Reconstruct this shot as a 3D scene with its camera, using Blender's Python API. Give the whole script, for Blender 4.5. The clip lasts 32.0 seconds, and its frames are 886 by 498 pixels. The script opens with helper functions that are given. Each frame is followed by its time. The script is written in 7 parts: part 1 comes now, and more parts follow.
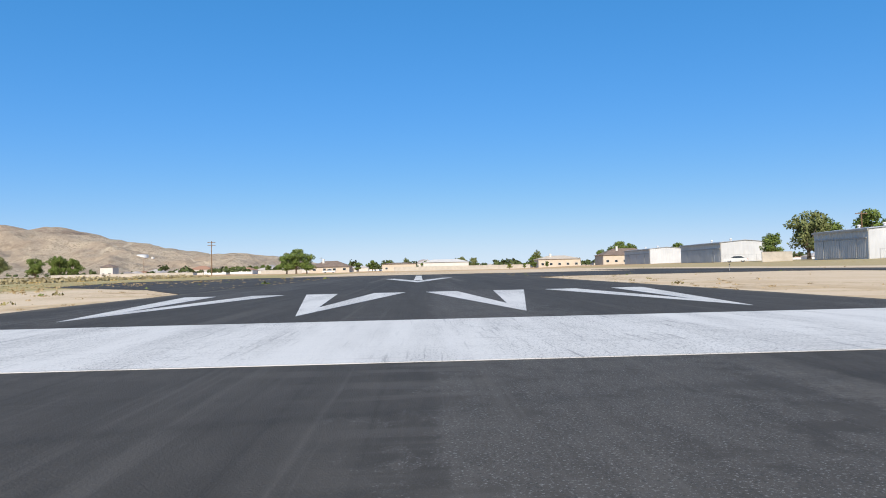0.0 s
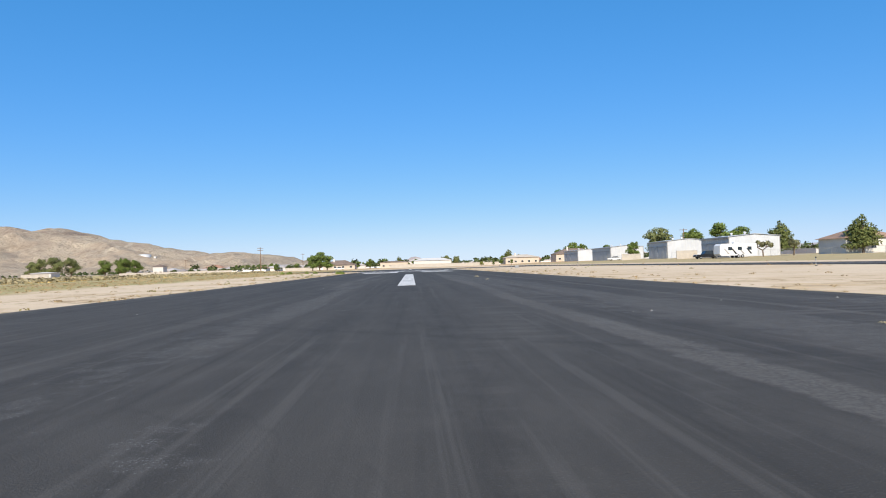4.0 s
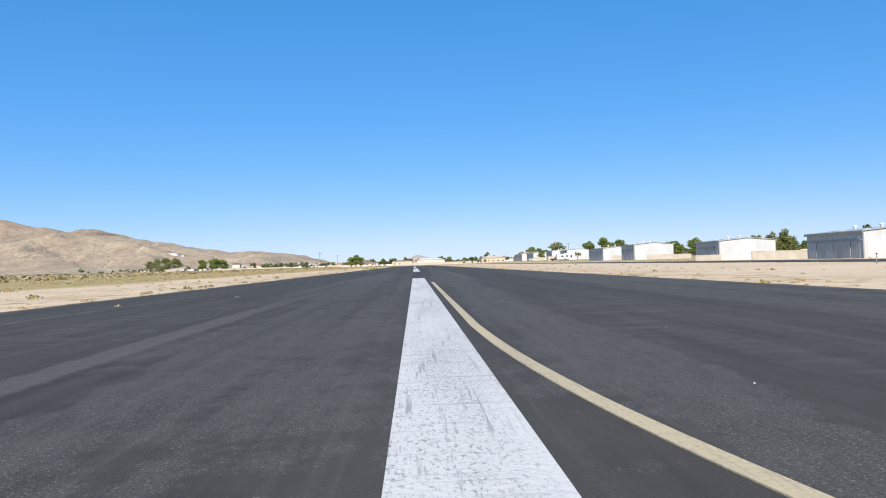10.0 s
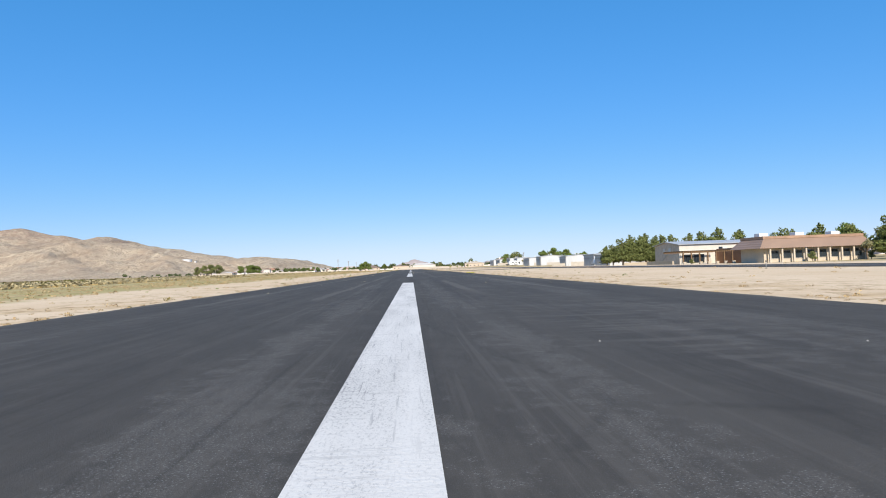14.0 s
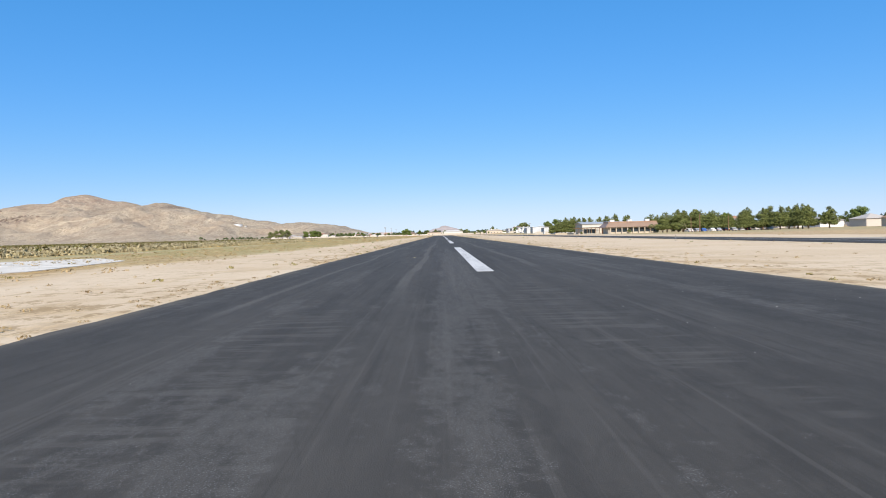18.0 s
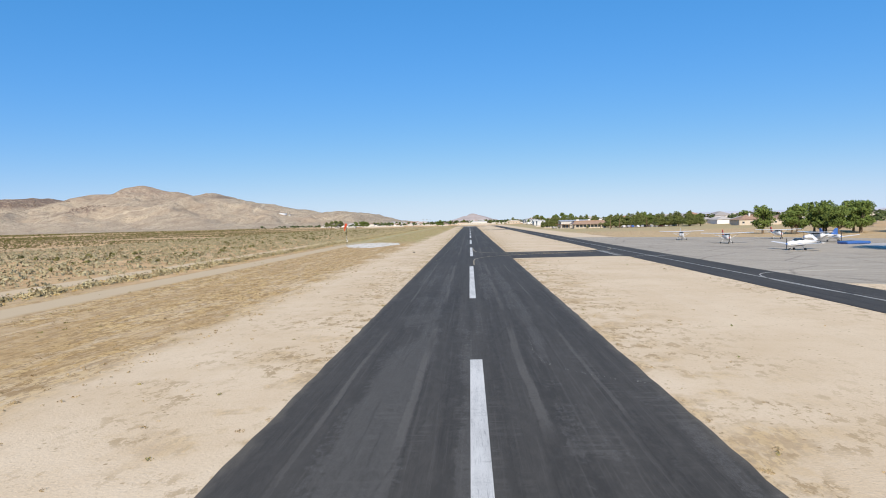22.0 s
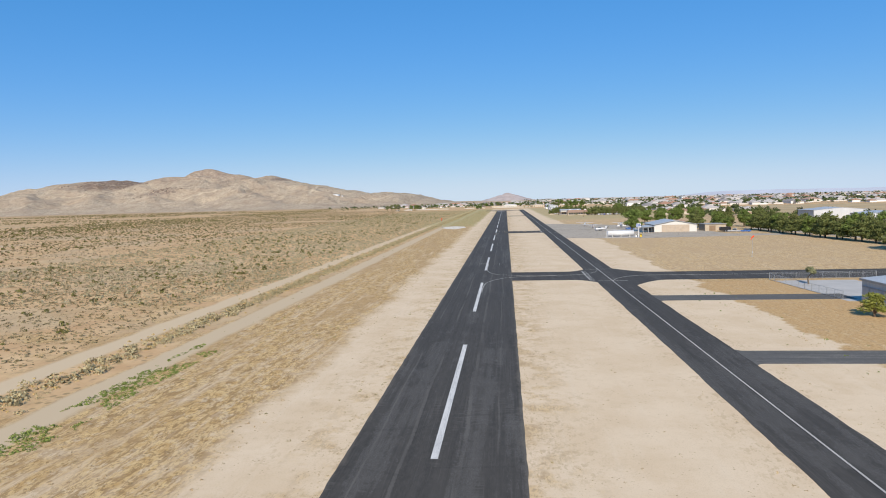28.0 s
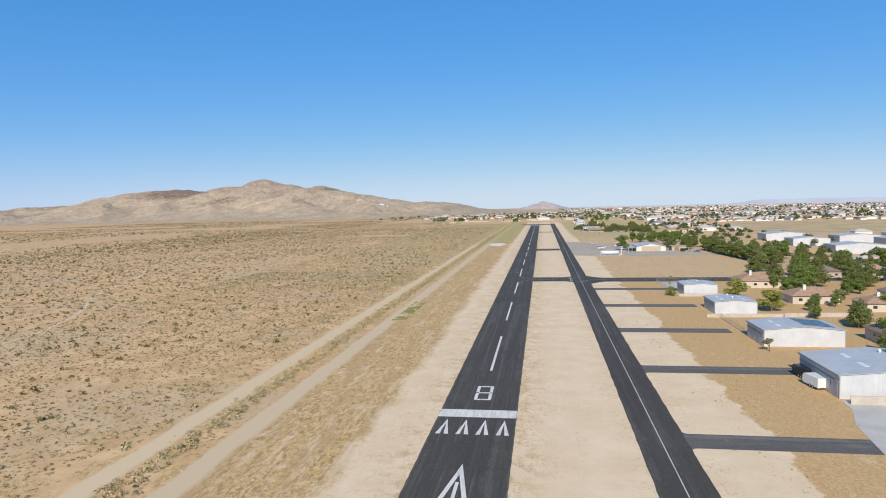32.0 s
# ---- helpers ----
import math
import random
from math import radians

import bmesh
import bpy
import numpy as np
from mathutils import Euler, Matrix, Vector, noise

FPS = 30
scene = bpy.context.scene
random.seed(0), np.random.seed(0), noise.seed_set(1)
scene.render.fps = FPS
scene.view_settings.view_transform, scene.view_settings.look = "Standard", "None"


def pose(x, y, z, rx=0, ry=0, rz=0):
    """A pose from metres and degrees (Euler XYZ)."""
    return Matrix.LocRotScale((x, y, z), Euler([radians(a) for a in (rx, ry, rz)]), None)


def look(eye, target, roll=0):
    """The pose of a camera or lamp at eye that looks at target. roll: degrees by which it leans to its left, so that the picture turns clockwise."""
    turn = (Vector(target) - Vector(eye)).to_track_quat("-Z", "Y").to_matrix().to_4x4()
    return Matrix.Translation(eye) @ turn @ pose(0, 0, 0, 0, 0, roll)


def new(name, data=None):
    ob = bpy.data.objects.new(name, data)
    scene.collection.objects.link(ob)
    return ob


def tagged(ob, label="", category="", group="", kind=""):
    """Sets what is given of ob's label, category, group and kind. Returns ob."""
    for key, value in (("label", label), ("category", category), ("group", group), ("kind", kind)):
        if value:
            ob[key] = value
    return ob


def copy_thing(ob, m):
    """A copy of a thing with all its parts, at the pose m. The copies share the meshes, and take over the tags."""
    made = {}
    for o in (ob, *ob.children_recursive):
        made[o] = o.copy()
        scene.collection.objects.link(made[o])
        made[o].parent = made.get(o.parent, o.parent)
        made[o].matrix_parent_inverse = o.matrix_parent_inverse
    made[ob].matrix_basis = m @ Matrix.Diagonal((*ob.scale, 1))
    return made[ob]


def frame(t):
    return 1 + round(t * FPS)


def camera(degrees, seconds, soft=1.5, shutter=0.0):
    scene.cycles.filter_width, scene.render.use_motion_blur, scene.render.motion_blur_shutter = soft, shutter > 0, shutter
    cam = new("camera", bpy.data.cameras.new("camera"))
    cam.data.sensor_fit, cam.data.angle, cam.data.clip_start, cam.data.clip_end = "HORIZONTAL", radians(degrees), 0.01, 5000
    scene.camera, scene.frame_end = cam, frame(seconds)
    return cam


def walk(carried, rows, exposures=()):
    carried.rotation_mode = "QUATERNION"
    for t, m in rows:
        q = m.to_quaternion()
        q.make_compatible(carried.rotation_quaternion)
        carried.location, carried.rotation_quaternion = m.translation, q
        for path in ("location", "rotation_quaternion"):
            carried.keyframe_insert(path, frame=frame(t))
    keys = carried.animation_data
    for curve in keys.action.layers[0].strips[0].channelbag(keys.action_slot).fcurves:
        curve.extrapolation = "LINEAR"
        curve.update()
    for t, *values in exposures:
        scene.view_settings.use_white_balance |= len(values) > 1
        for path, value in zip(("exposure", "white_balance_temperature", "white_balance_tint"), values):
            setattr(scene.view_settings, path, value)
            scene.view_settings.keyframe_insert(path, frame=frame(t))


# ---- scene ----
# The walk: seconds, x, y, z, yaw, pitch, roll
ROWS = [
    (0.0, 0.120, 141.709, 0.600, -2.061, 1.799, 1.265),
    (0.5, 0.206, 133.880, 0.641, -2.203, 1.798, 1.294),
    (1.0, 0.294, 125.538, 0.680, -2.357, 1.785, 1.623),
    (1.5, 0.371, 116.245, 0.640, -2.467, 1.753, 1.486),
    (2.0, 0.341, 106.699, 0.600, -2.702, 1.672, 1.506),
    (2.5, 0.381, 97.093, 0.615, -2.896, 1.651, 1.583),
    (3.0, 0.314, 87.233, 0.653, -2.966, 1.738, 1.471),
    (3.5, 0.244, 77.011, 0.640, -2.954, 1.602, 1.668),
    (5.5, -0.108, 30.155, 0.600, -2.596, 1.413, 1.731),
    (6.0, -0.254, 17.656, 0.617, -2.528, 1.516, 1.948),
    (6.5, -0.207, 5.442, 0.625, -2.527, 1.372, 1.746),
    (7.0, -0.054, -7.017, 0.649, -2.494, 1.298, 1.766),
    (7.5, -0.093, -20.064, 0.640, -2.538, 1.281, 1.800),
    (8.0, -0.050, -33.568, 0.659, -2.553, 1.301, 1.785),
    (8.5, -0.100, -47.528, 0.630, -2.547, 1.268, 1.799),
    (9.0, -0.192, -61.593, 0.600, -2.553, 1.322, 1.761),
    (9.5, -0.153, -75.856, 0.654, -2.411, 1.335, 1.783),
    (10.0, -0.117, -90.042, 0.605, -2.562, 1.309, 1.699),
    (10.5, -0.061, -104.591, 0.639, -2.519, 1.372, 1.834),
    (11.0, -0.014, -119.705, 0.640, -2.465, 1.271, 1.889),
    (11.5, 0.096, -135.546, 0.628, -2.463, 1.255, 2.014),
    (12.0, 0.244, -151.952, 0.661, -2.605, 1.228, 2.009),
    (12.5, 0.399, -168.755, 0.70, -2.795, 1.371, 2.020),
    (13.0, 0.376, -185.561, 0.830, -2.889, 1.356, 1.872),
    (13.5, 0.282, -202.376, 0.800, -2.823, 1.517, 2.041),
    (15.5, -0.041, -269.735, 0.678, -3.093, 1.758, 1.670),
    (16.0, -0.153, -288.606, 0.647, -3.416, 1.444, 2.011),
    (16.5, -0.294, -307.419, 0.639, -3.490, 0.691, 1.724),
    (17.0, -0.582, -326.157, 0.622, -3.093, -0.157, 1.803),
    (17.5, -1.031, -345.132, 0.845, -1.962, -0.852, 1.652),
    (18.0, -1.366, -364.472, 1.247, -0.148, -1.339, 1.488),
    (18.5, -1.599, -383.939, 1.800, 1.632, -1.631, 1.493),
    (19.0, -1.726, -403.308, 2.514, 2.796, -1.656, 1.224),
    (19.5, -1.557, -422.942, 3.157, 2.847, -1.493, 1.569),
    (20.0, -1.136, -442.630, 3.680, 1.994, -1.604, 1.770),
    (20.5, -0.509, -462.167, 4.046, 0.927, -1.911, 1.782),
    (21.0, 0.178, -481.445, 4.470, 0.574, -2.473, 1.740),
    (21.5, 0.204, -500.461, 5.255, 1.070, -2.537, 1.569),
    (22.0, -0.139, -519.381, 6.364, 2.399, -2.477, 1.468),
    (22.5, -0.447, -538.563, 7.327, 3.429, -2.182, 1.441),
    (23.0, -0.447, -557.675, 8.224, 3.394, -1.824, 1.714),
    (23.5, 0.050, -577.290, 8.976, 2.682, -2.162, 1.932),
    (24.0, 0.902, -597.025, 9.327, 2.327, -2.846, 1.959),
    (24.5, 1.632, -616.799, 9.678, 2.969, -2.994, 1.775),
    (26.5, 3.626, -695.994, 14.445, 3.628, -3.279, 1.437),
    (27.0, 4.540, -715.743, 15.635, 4.047, -3.693, 1.406),
    (27.5, 5.175, -735.444, 17.205, 4.855, -4.200, 1.418),
    (28.0, 5.562, -755.079, 19.018, 5.590, -4.473, 1.470),
    (28.5, 5.960, -774.637, 20.910, 6.273, -4.392, 1.307),
    (29.0, 6.416, -794.100, 22.973, 6.904, -4.394, 1.142),
    (29.5, 7.050, -813.455, 25.116, 7.515, -4.629, 1.222),
    (30.0, 7.833, -832.687, 27.387, 8.073, -4.816, 1.271),
    (30.5, 8.775, -851.780, 29.754, 8.357, -4.809, 1.562),
    (31.0, 9.760, -870.721, 32.121, 8.586, -4.328, 1.606),
    (31.5, 10.654, -889.495, 34.363, 8.759, -4.002, 1.429),
    (32.0, 11.458, -908.086, 36.384, 8.833, -3.920, 1.267),
]
cam = camera(69.72, 32.0, soft=1.0)
walk(cam, [(t, pose(x, y, z, 90 + pitch, roll, yaw)) for t, x, y, z, yaw, pitch, roll in ROWS], exposures=[(0.0, 0.30), (4.0, 0.37), (8.0, 0.41), (18.0, 0.41), (25.0, 0.18), (32.0, 0.18)])

# ---- light ----
SUN_TO = Vector((-0.05, -1.0, 0.69)).normalized()
world = bpy.data.worlds.new("desert_sky")
scene.world = world
world.use_nodes = True
wn = world.node_tree
wn.nodes.clear()
sky = wn.nodes.new("ShaderNodeTexSky")
sky.sky_type = "NISHITA"
sky.sun_disc = False
sky.sun_elevation = math.asin(SUN_TO.z)
sky.sun_rotation = math.atan2(SUN_TO.x, SUN_TO.y)
sky.altitude = 2500
sky.air_density, sky.dust_density, sky.ozone_density = 0.9, 0.0, 4.0
bgn = wn.nodes.new("ShaderNodeBackground")
bgn.inputs["Strength"].default_value = 0.236
won = wn.nodes.new("ShaderNodeOutputWorld")
hsv = wn.nodes.new("ShaderNodeHueSaturation")
hsv.inputs["Saturation"].default_value = 1.50
hsv.inputs["Hue"].default_value = 0.504
gam = wn.nodes.new("ShaderNodeGamma")
gam.inputs["Gamma"].default_value = 0.59
# the haze of the plain veils the lowest few degrees: the sky keeps one tone there
way = wn.nodes.new("ShaderNodeTexCoord")
axes = wn.nodes.new("ShaderNodeSeparateXYZ")
wn.links.new(way.outputs["Generated"], axes.inputs[0])
square = wn.nodes.new("ShaderNodeMath")
square.operation = "MULTIPLY_ADD"
square.inputs[2].default_value = 0.05 ** 2
wn.links.new(axes.outputs[2], square.inputs[0])
wn.links.new(axes.outputs[2], square.inputs[1])
root = wn.nodes.new("ShaderNodeMath")
root.operation = "SQRT"
wn.links.new(square.outputs[0], root.inputs[0])
veil = wn.nodes.new("ShaderNodeCombineXYZ")
wn.links.new(axes.outputs[0], veil.inputs[0])
wn.links.new(axes.outputs[1], veil.inputs[1])
wn.links.new(root.outputs[0], veil.inputs[2])
wn.links.new(veil.outputs[0], sky.inputs["Vector"])
wn.links.new(sky.outputs[0], gam.inputs["Color"])
wn.links.new(gam.outputs[0], hsv.inputs["Color"])
tint = wn.nodes.new("ShaderNodeMix")
tint.data_type, tint.blend_type = "RGBA", "MULTIPLY"
tint.inputs[0].default_value = 1.0
tint.inputs[7].default_value = (0.88, 0.965, 1.06, 1.0)
wn.links.new(hsv.outputs[0], tint.inputs[6])
# desert haze: the green of the sky climbs less steeply towards the horizon
split = wn.nodes.new("ShaderNodeSeparateColor")
soften = wn.nodes.new("ShaderNodeMath")
soften.operation = "POWER"
soften.inputs[1].default_value = 0.83
lift = wn.nodes.new("ShaderNodeMath")
lift.operation = "MULTIPLY"
lift.inputs[1].default_value = 1.075
merge = wn.nodes.new("ShaderNodeCombineColor")
wn.links.new(tint.outputs[2], split.inputs[0])
warm = wn.nodes.new("ShaderNodeMath")
warm.operation = "POWER"
warm.inputs[1].default_value = 1.30
warm_lift = wn.nodes.new("ShaderNodeMath")
warm_lift.operation = "MULTIPLY"
warm_lift.inputs[1].default_value = 1.05
wn.links.new(split.outputs[0], warm.inputs[0])
wn.links.new(warm.outputs[0], warm_lift.inputs[0])
wn.links.new(warm_lift.outputs[0], merge.inputs[0])
wn.links.new(split.outputs[1], soften.inputs[0])
wn.links.new(soften.outputs[0], lift.inputs[0])
wn.links.new(lift.outputs[0], merge.inputs[1])
deep = wn.nodes.new("ShaderNodeMath")
deep.operation = "POWER"
deep.inputs[1].default_value = 0.90
deep_lift = wn.nodes.new("ShaderNodeMath")
deep_lift.operation = "MULTIPLY"
deep_lift.inputs[1].default_value = 1.19
deep_cap = wn.nodes.new("ShaderNodeMath")
deep_cap.operation = "SMOOTH_MIN"
deep_cap.inputs[1].default_value, deep_cap.inputs[2].default_value = 3.2, 1.0
wn.links.new(split.outputs[2], deep.inputs[0])
wn.links.new(deep.outputs[0], deep_lift.inputs[0])
wn.links.new(deep_lift.outputs[0], deep_cap.inputs[0])
wn.links.new(deep_cap.outputs[0], merge.inputs[2])
wn.links.new(merge.outputs[0], bgn.inputs[0])
wn.links.new(bgn.outputs[0], won.inputs[0])
sun_data = bpy.data.lights.new("sun", "SUN")
sun_data.energy, sun_data.angle, sun_data.color = 4.8, radians(0.53), (1.0, 0.90, 0.765)
sun_ob = new("sun", sun_data)
sun_ob.matrix_world = look((0, 0, 60), Vector((0, 0, 60)) - SUN_TO)


# ---- materials ----
class Nodes:
    """Small helper for node materials in world metres."""

    def __init__(self, name, rough=0.9, metal=0.0, spec=0.3):
        self.m = bpy.data.materials.new(name)
        self.m.use_nodes = True
        self.t = self.m.node_tree
        self.b = self.t.nodes["Principled BSDF"]
        self.b.inputs["Roughness"].default_value = rough
        self.b.inputs["Metallic"].default_value = metal
        self.b.inputs["Specular IOR Level"].default_value = spec
        self.pos = self.t.nodes.new("ShaderNodeNewGeometry").outputs["Position"]

    def link(self, a, b):
        self.t.links.new(a, b)

    def scaled(self, sx, sy=None, sz=None, offset=(0, 0, 0)):
        n = self.t.nodes.new("ShaderNodeMapping")
        n.inputs["Scale"].default_value = (sx, sx if sy is None else sy, sx if sz is None else sz)
        n.inputs["Location"].default_value = offset
        self.link(self.pos, n.inputs["Vector"])
        return n.outputs[0]

    def noise(self, scale=1.0, detail=3.0, vec=None, rough=0.55, distort=0.0):
        n = self.t.nodes.new("ShaderNodeTexNoise")
        n.inputs["Scale"].default_value = scale
        n.inputs["Detail"].default_value = detail
        n.inputs["Roughness"].default_value = rough
        n.inputs["Distortion"].default_value = distort
        self.link(vec or self.pos, n.inputs["Vector"])
        return n.outputs[0]

    def voronoi(self, scale, vec=None, feature="F1"):
        n = self.t.nodes.new("ShaderNodeTexVoronoi")
        n.feature = feature
        n.inputs["Scale"].default_value = scale
        self.link(vec or self.pos, n.inputs["Vector"])
        return n.outputs["Distance"]

    def ramp(self, fac, lo, hi, a=0.0, b=1.0):
        n = self.t.nodes.new("ShaderNodeMapRange")
        n.interpolation_type = "SMOOTHSTEP"
        for k, v in zip((1, 2, 3, 4), (lo, hi, a, b)):
            n.inputs[k].default_value = v
        self.link(fac, n.inputs[0])
        return n.outputs[0]

    def math(self, op, a, b=None, c=None):
        n = self.t.nodes.new("ShaderNodeMath")
        n.operation = op
        for k, v in enumerate((a, b, c)):
            if v is None:
                continue
            if isinstance(v, (int, float)):
                n.inputs[k].default_value = v
            else:
                self.link(v, n.inputs[k])
        return n.outputs[0]

    def mix(self, fac, a, b, mode="MIX"):
        n = self.t.nodes.new("ShaderNodeMix")
        n.data_type, n.blend_type = "RGBA", mode
        for sock, v in ((n.inputs[0], fac), (n.inputs[6], a), (n.inputs[7], b)):
            if isinstance(v, (int, float)):
                sock.default_value = v
            elif isinstance(v, tuple):
                sock.default_value = (*v, 1.0)
            else:
                self.link(v, sock)
        return n.outputs[2]

    def xyz(self):
        n = self.t.nodes.new("ShaderNodeSeparateXYZ")
        self.link(self.pos, n.inputs[0])
        return n.outputs

    def rand(self):
        return self.t.nodes.new("ShaderNodeObjectInfo").outputs["Random"]

    def island(self):
        return self.t.nodes.new("ShaderNodeNewGeometry").outputs["Random Per Island"]

    def bump(self, h, dist=0.02, strength=1.0):
        n = self.t.nodes.new("ShaderNodeBump")
        n.inputs["Strength"].default_value = strength
        n.inputs["Distance"].default_value = dist
        self.link(h, n.inputs["Height"])
        self.link(n.outputs[0], self.b.inputs["Normal"])

    def color(self, c):
        if isinstance(c, tuple):
            self.b.inputs["Base Color"].default_value = (*c, 1.0)
        else:
            self.link(c, self.b.inputs["Base Color"])
        return self.m


def simple(name, col, rough=0.7, metal=0.0, var=0.12, scale=0.6, fine=None, spec=0.3, bump=0.0):
    """A painted or plain surface with stains at two scales."""
    n = Nodes(name, rough, metal, spec)
    dark = tuple(c * (1 - var) for c in col)
    light = tuple(min(1, c * (1 + var * 0.6)) for c in col)
    c = n.mix(n.ramp(n.noise(scale, 4), 0.3, 0.7), dark, light)
    f = n.noise(fine or scale * 14, 3)
    c = n.mix(n.ramp(f, 0.25, 0.75, 0.0, 0.5), c, dark)
    if bump:
        n.bump(f, bump)
    return n.color(c)


def foliage(name, a, b, c=None):
    n = Nodes(name, 0.92, 0, 0.08)
    col = n.mix(n.island(), a, b)
    col = n.mix(n.ramp(n.rand(), 0, 1, 0, 0.5), col, c or tuple(0.6 * (u + v) for u, v in zip(a, b)))
    col = n.mix(n.ramp(n.noise(0.8, 2), 0.35, 0.7, 0, 0.6), col, tuple(0.65 * u for u in a))
    return n.color(col)


def corrugated(name, col, pitch, axis, rough=0.5):
    """Ribbed sheet metal: standing ribs across one axis."""
    n = Nodes(name, rough, 0.0, 0.4)
    s = n.xyz()[axis]
    w = n.math("SINE", n.math("MULTIPLY", s, 2 * math.pi / pitch))
    dirt = n.ramp(n.noise(0.35, 4), 0.3, 0.75)
    c = n.mix(dirt, tuple(u * 0.86 for u in col), col)
    c = n.mix(n.ramp(n.noise(1.0, 3, n.scaled(3, 3, 0.25)), 0.45, 0.8, 0, 0.35), c, tuple(u * 0.7 for u in col))
    n.bump(w, 0.02, 0.8)
    return n.color(c)


# ---- building helpers ----
def part(name, bm, material, parent=None, label="", smooth=False):
    """Links a bmesh as one mesh object, under a thing or part if given."""
    me = bpy.data.meshes.new(name)
    bm.to_mesh(me)
    bm.free()
    if material:
        me.materials.append(material)
    if smooth:
        me.shade_smooth()
    ob = new(name, me)
    if parent:
        ob.parent = parent
    if label:
        tagged(ob, label)
    return ob


def pieces(name, verts, faces, material, parent=None, kind="", smooth=False):
    me = bpy.data.meshes.new(name)
    me.from_pydata([tuple(v) for v in verts], [], [tuple(f) for f in faces])
    me.materials.append(material)
    if smooth:
        me.shade_smooth()
    ob = new(name, me)
    if parent:
        ob.parent = parent
    if kind:
        tagged(ob, kind=kind)
    return ob


def thing(name, at, turn=0, label="", category="", group="", kind=""):
    ob = new(name)
    ob.empty_display_size = 0.5
    ob.matrix_basis = pose(*at, 0, 0, turn)
    return tagged(ob, label, category, group, kind)


def box(bm, x0, y0, z0, x1, y1, z1, bevel=0.0):
    r = bmesh.ops.create_cube(bm, size=1.0)
    vs = r["verts"]
    for v in vs:
        v.co = Vector(((x0 + x1) / 2 + v.co.x * (x1 - x0), (y0 + y1) / 2 + v.co.y * (y1 - y0), (z0 + z1) / 2 + v.co.z * (z1 - z0)))
    if bevel:
        es = list({e for v in vs for e in v.link_edges})
        bmesh.ops.bevel(bm, geom=es, offset=bevel, segments=1, affect="EDGES")
    return bm


def cyl(bm, r0, r1, a, b, seg=10):
    """A tapered rod from a to b."""
    a, b = Vector(a), Vector(b)
    d = b - a
    m = Matrix.Translation((a + b) / 2) @ d.to_track_quat("Z", "Y").to_matrix().to_4x4()
    bmesh.ops.create_cone(bm, cap_ends=True, segments=seg, radius1=r0, radius2=r1, depth=d.length, matrix=m)
    return bm


def prism(bm, outline, z0, z1):
    """An upright prism over an outline in x, y."""
    lo = [bm.verts.new((x, y, z0)) for x, y in outline]
    hi = [bm.verts.new((x, y, z1)) for x, y in outline]
    n = len(lo)
    bm.faces.new(hi)
    bm.faces.new(lo[::-1])
    for i in range(n):
        bm.faces.new((lo[i], lo[(i + 1) % n], hi[(i + 1) % n], hi[i]))
    bmesh.ops.recalc_face_normals(bm, faces=bm.faces)
    return bm


def extrude_x(bm, outline, x0, x1):
    """A prism along x over an outline in y, z."""
    lo = [bm.verts.new((x0, y, z)) for y, z in outline]
    hi = [bm.verts.new((x1, y, z)) for y, z in outline]
    n = len(lo)
    bm.faces.new(hi)
    bm.faces.new(lo[::-1])
    for i in range(n):
        bm.faces.new((lo[i], lo[(i + 1) % n], hi[(i + 1) % n], hi[i]))
    bmesh.ops.recalc_face_normals(bm, faces=bm.faces)
    return bm


def B():
    return bmesh.new()


def step(a, b, v):
    u = min(1.0, max(0.0, (v - a) / (b - a)))
    return u * u * (3 - 2 * u)


def ground_z(x, y):
    """The lie of the land beside the runway."""
    z = 1.0 * step(40, 88, x) * step(120, 250, y) * (1 - step(420, 700, y))
    z -= 0.5 * step(36, 62, x) * (1 - step(110, 160, x)) * step(-170, -110, y) * (1 - step(50, 90, y))
    return z


HALF, LINE0, PERIOD, STRIPE = 6.79, 21.5, 60.96, 36.58
TAXI_W, TAXI_E, TAXI_MID = 25.3, 32.7, 28.9

# ---- ground ----
g = Nodes("desert_ground", 0.95, 0, 0.1)
gx, gy, _ = g.xyz()
wob = g.math("MULTIPLY", g.math("SUBTRACT", g.noise(0.08, 4), 0.5), 9.0)
wob2 = g.math("MULTIPLY", g.math("SUBTRACT", g.noise(0.6, 3), 0.5), 3.0)
xw = g.math("ADD", gx, g.math("ADD", wob, wob2))
xr = g.math("ADD", gx, g.math("MULTIPLY", wob, 0.25))
fine = g.noise(6.0, 4)
mid = g.noise(0.9, 4)
big = g.noise(0.05, 3)
streak = g.noise(1.0, 4, g.scaled(0.9, 0.05, 1))
sand = g.mix(g.ramp(g.noise(0.13, 5, None, 0.6), 0.3, 0.7), (0.625, 0.48, 0.318), (0.695, 0.553, 0.388))
sand = g.mix(g.ramp(mid, 0.5, 0.75, 0, 0.3), sand, (0.58, 0.432, 0.267))
sand = g.mix(g.ramp(g.noise(0.22, 4), 0.55, 0.75, 0, 0.35), sand, (0.56, 0.408, 0.252))
sand = g.mix(g.ramp(fine, 0.5, 0.8, 0, 0.3), sand, (0.45, 0.34, 0.22))
sand = g.mix(g.ramp(streak, 0.5, 0.75, 0, 0.25), sand, (0.70, 0.58, 0.43))
speck = g.ramp(g.voronoi(2.6), 0.10, 0.20, 1, 0)
sand = g.mix(g.math("MULTIPLY", speck, g.ramp(g.noise(0.5, 4), 0.46, 0.62, 0, 0.85)), sand, (0.32, 0.225, 0.125))
sand = g.mix(g.ramp(g.noise(9.0, 3, None, 0.7), 0.56, 0.68, 0, 0.35), sand, (0.40, 0.30, 0.185))
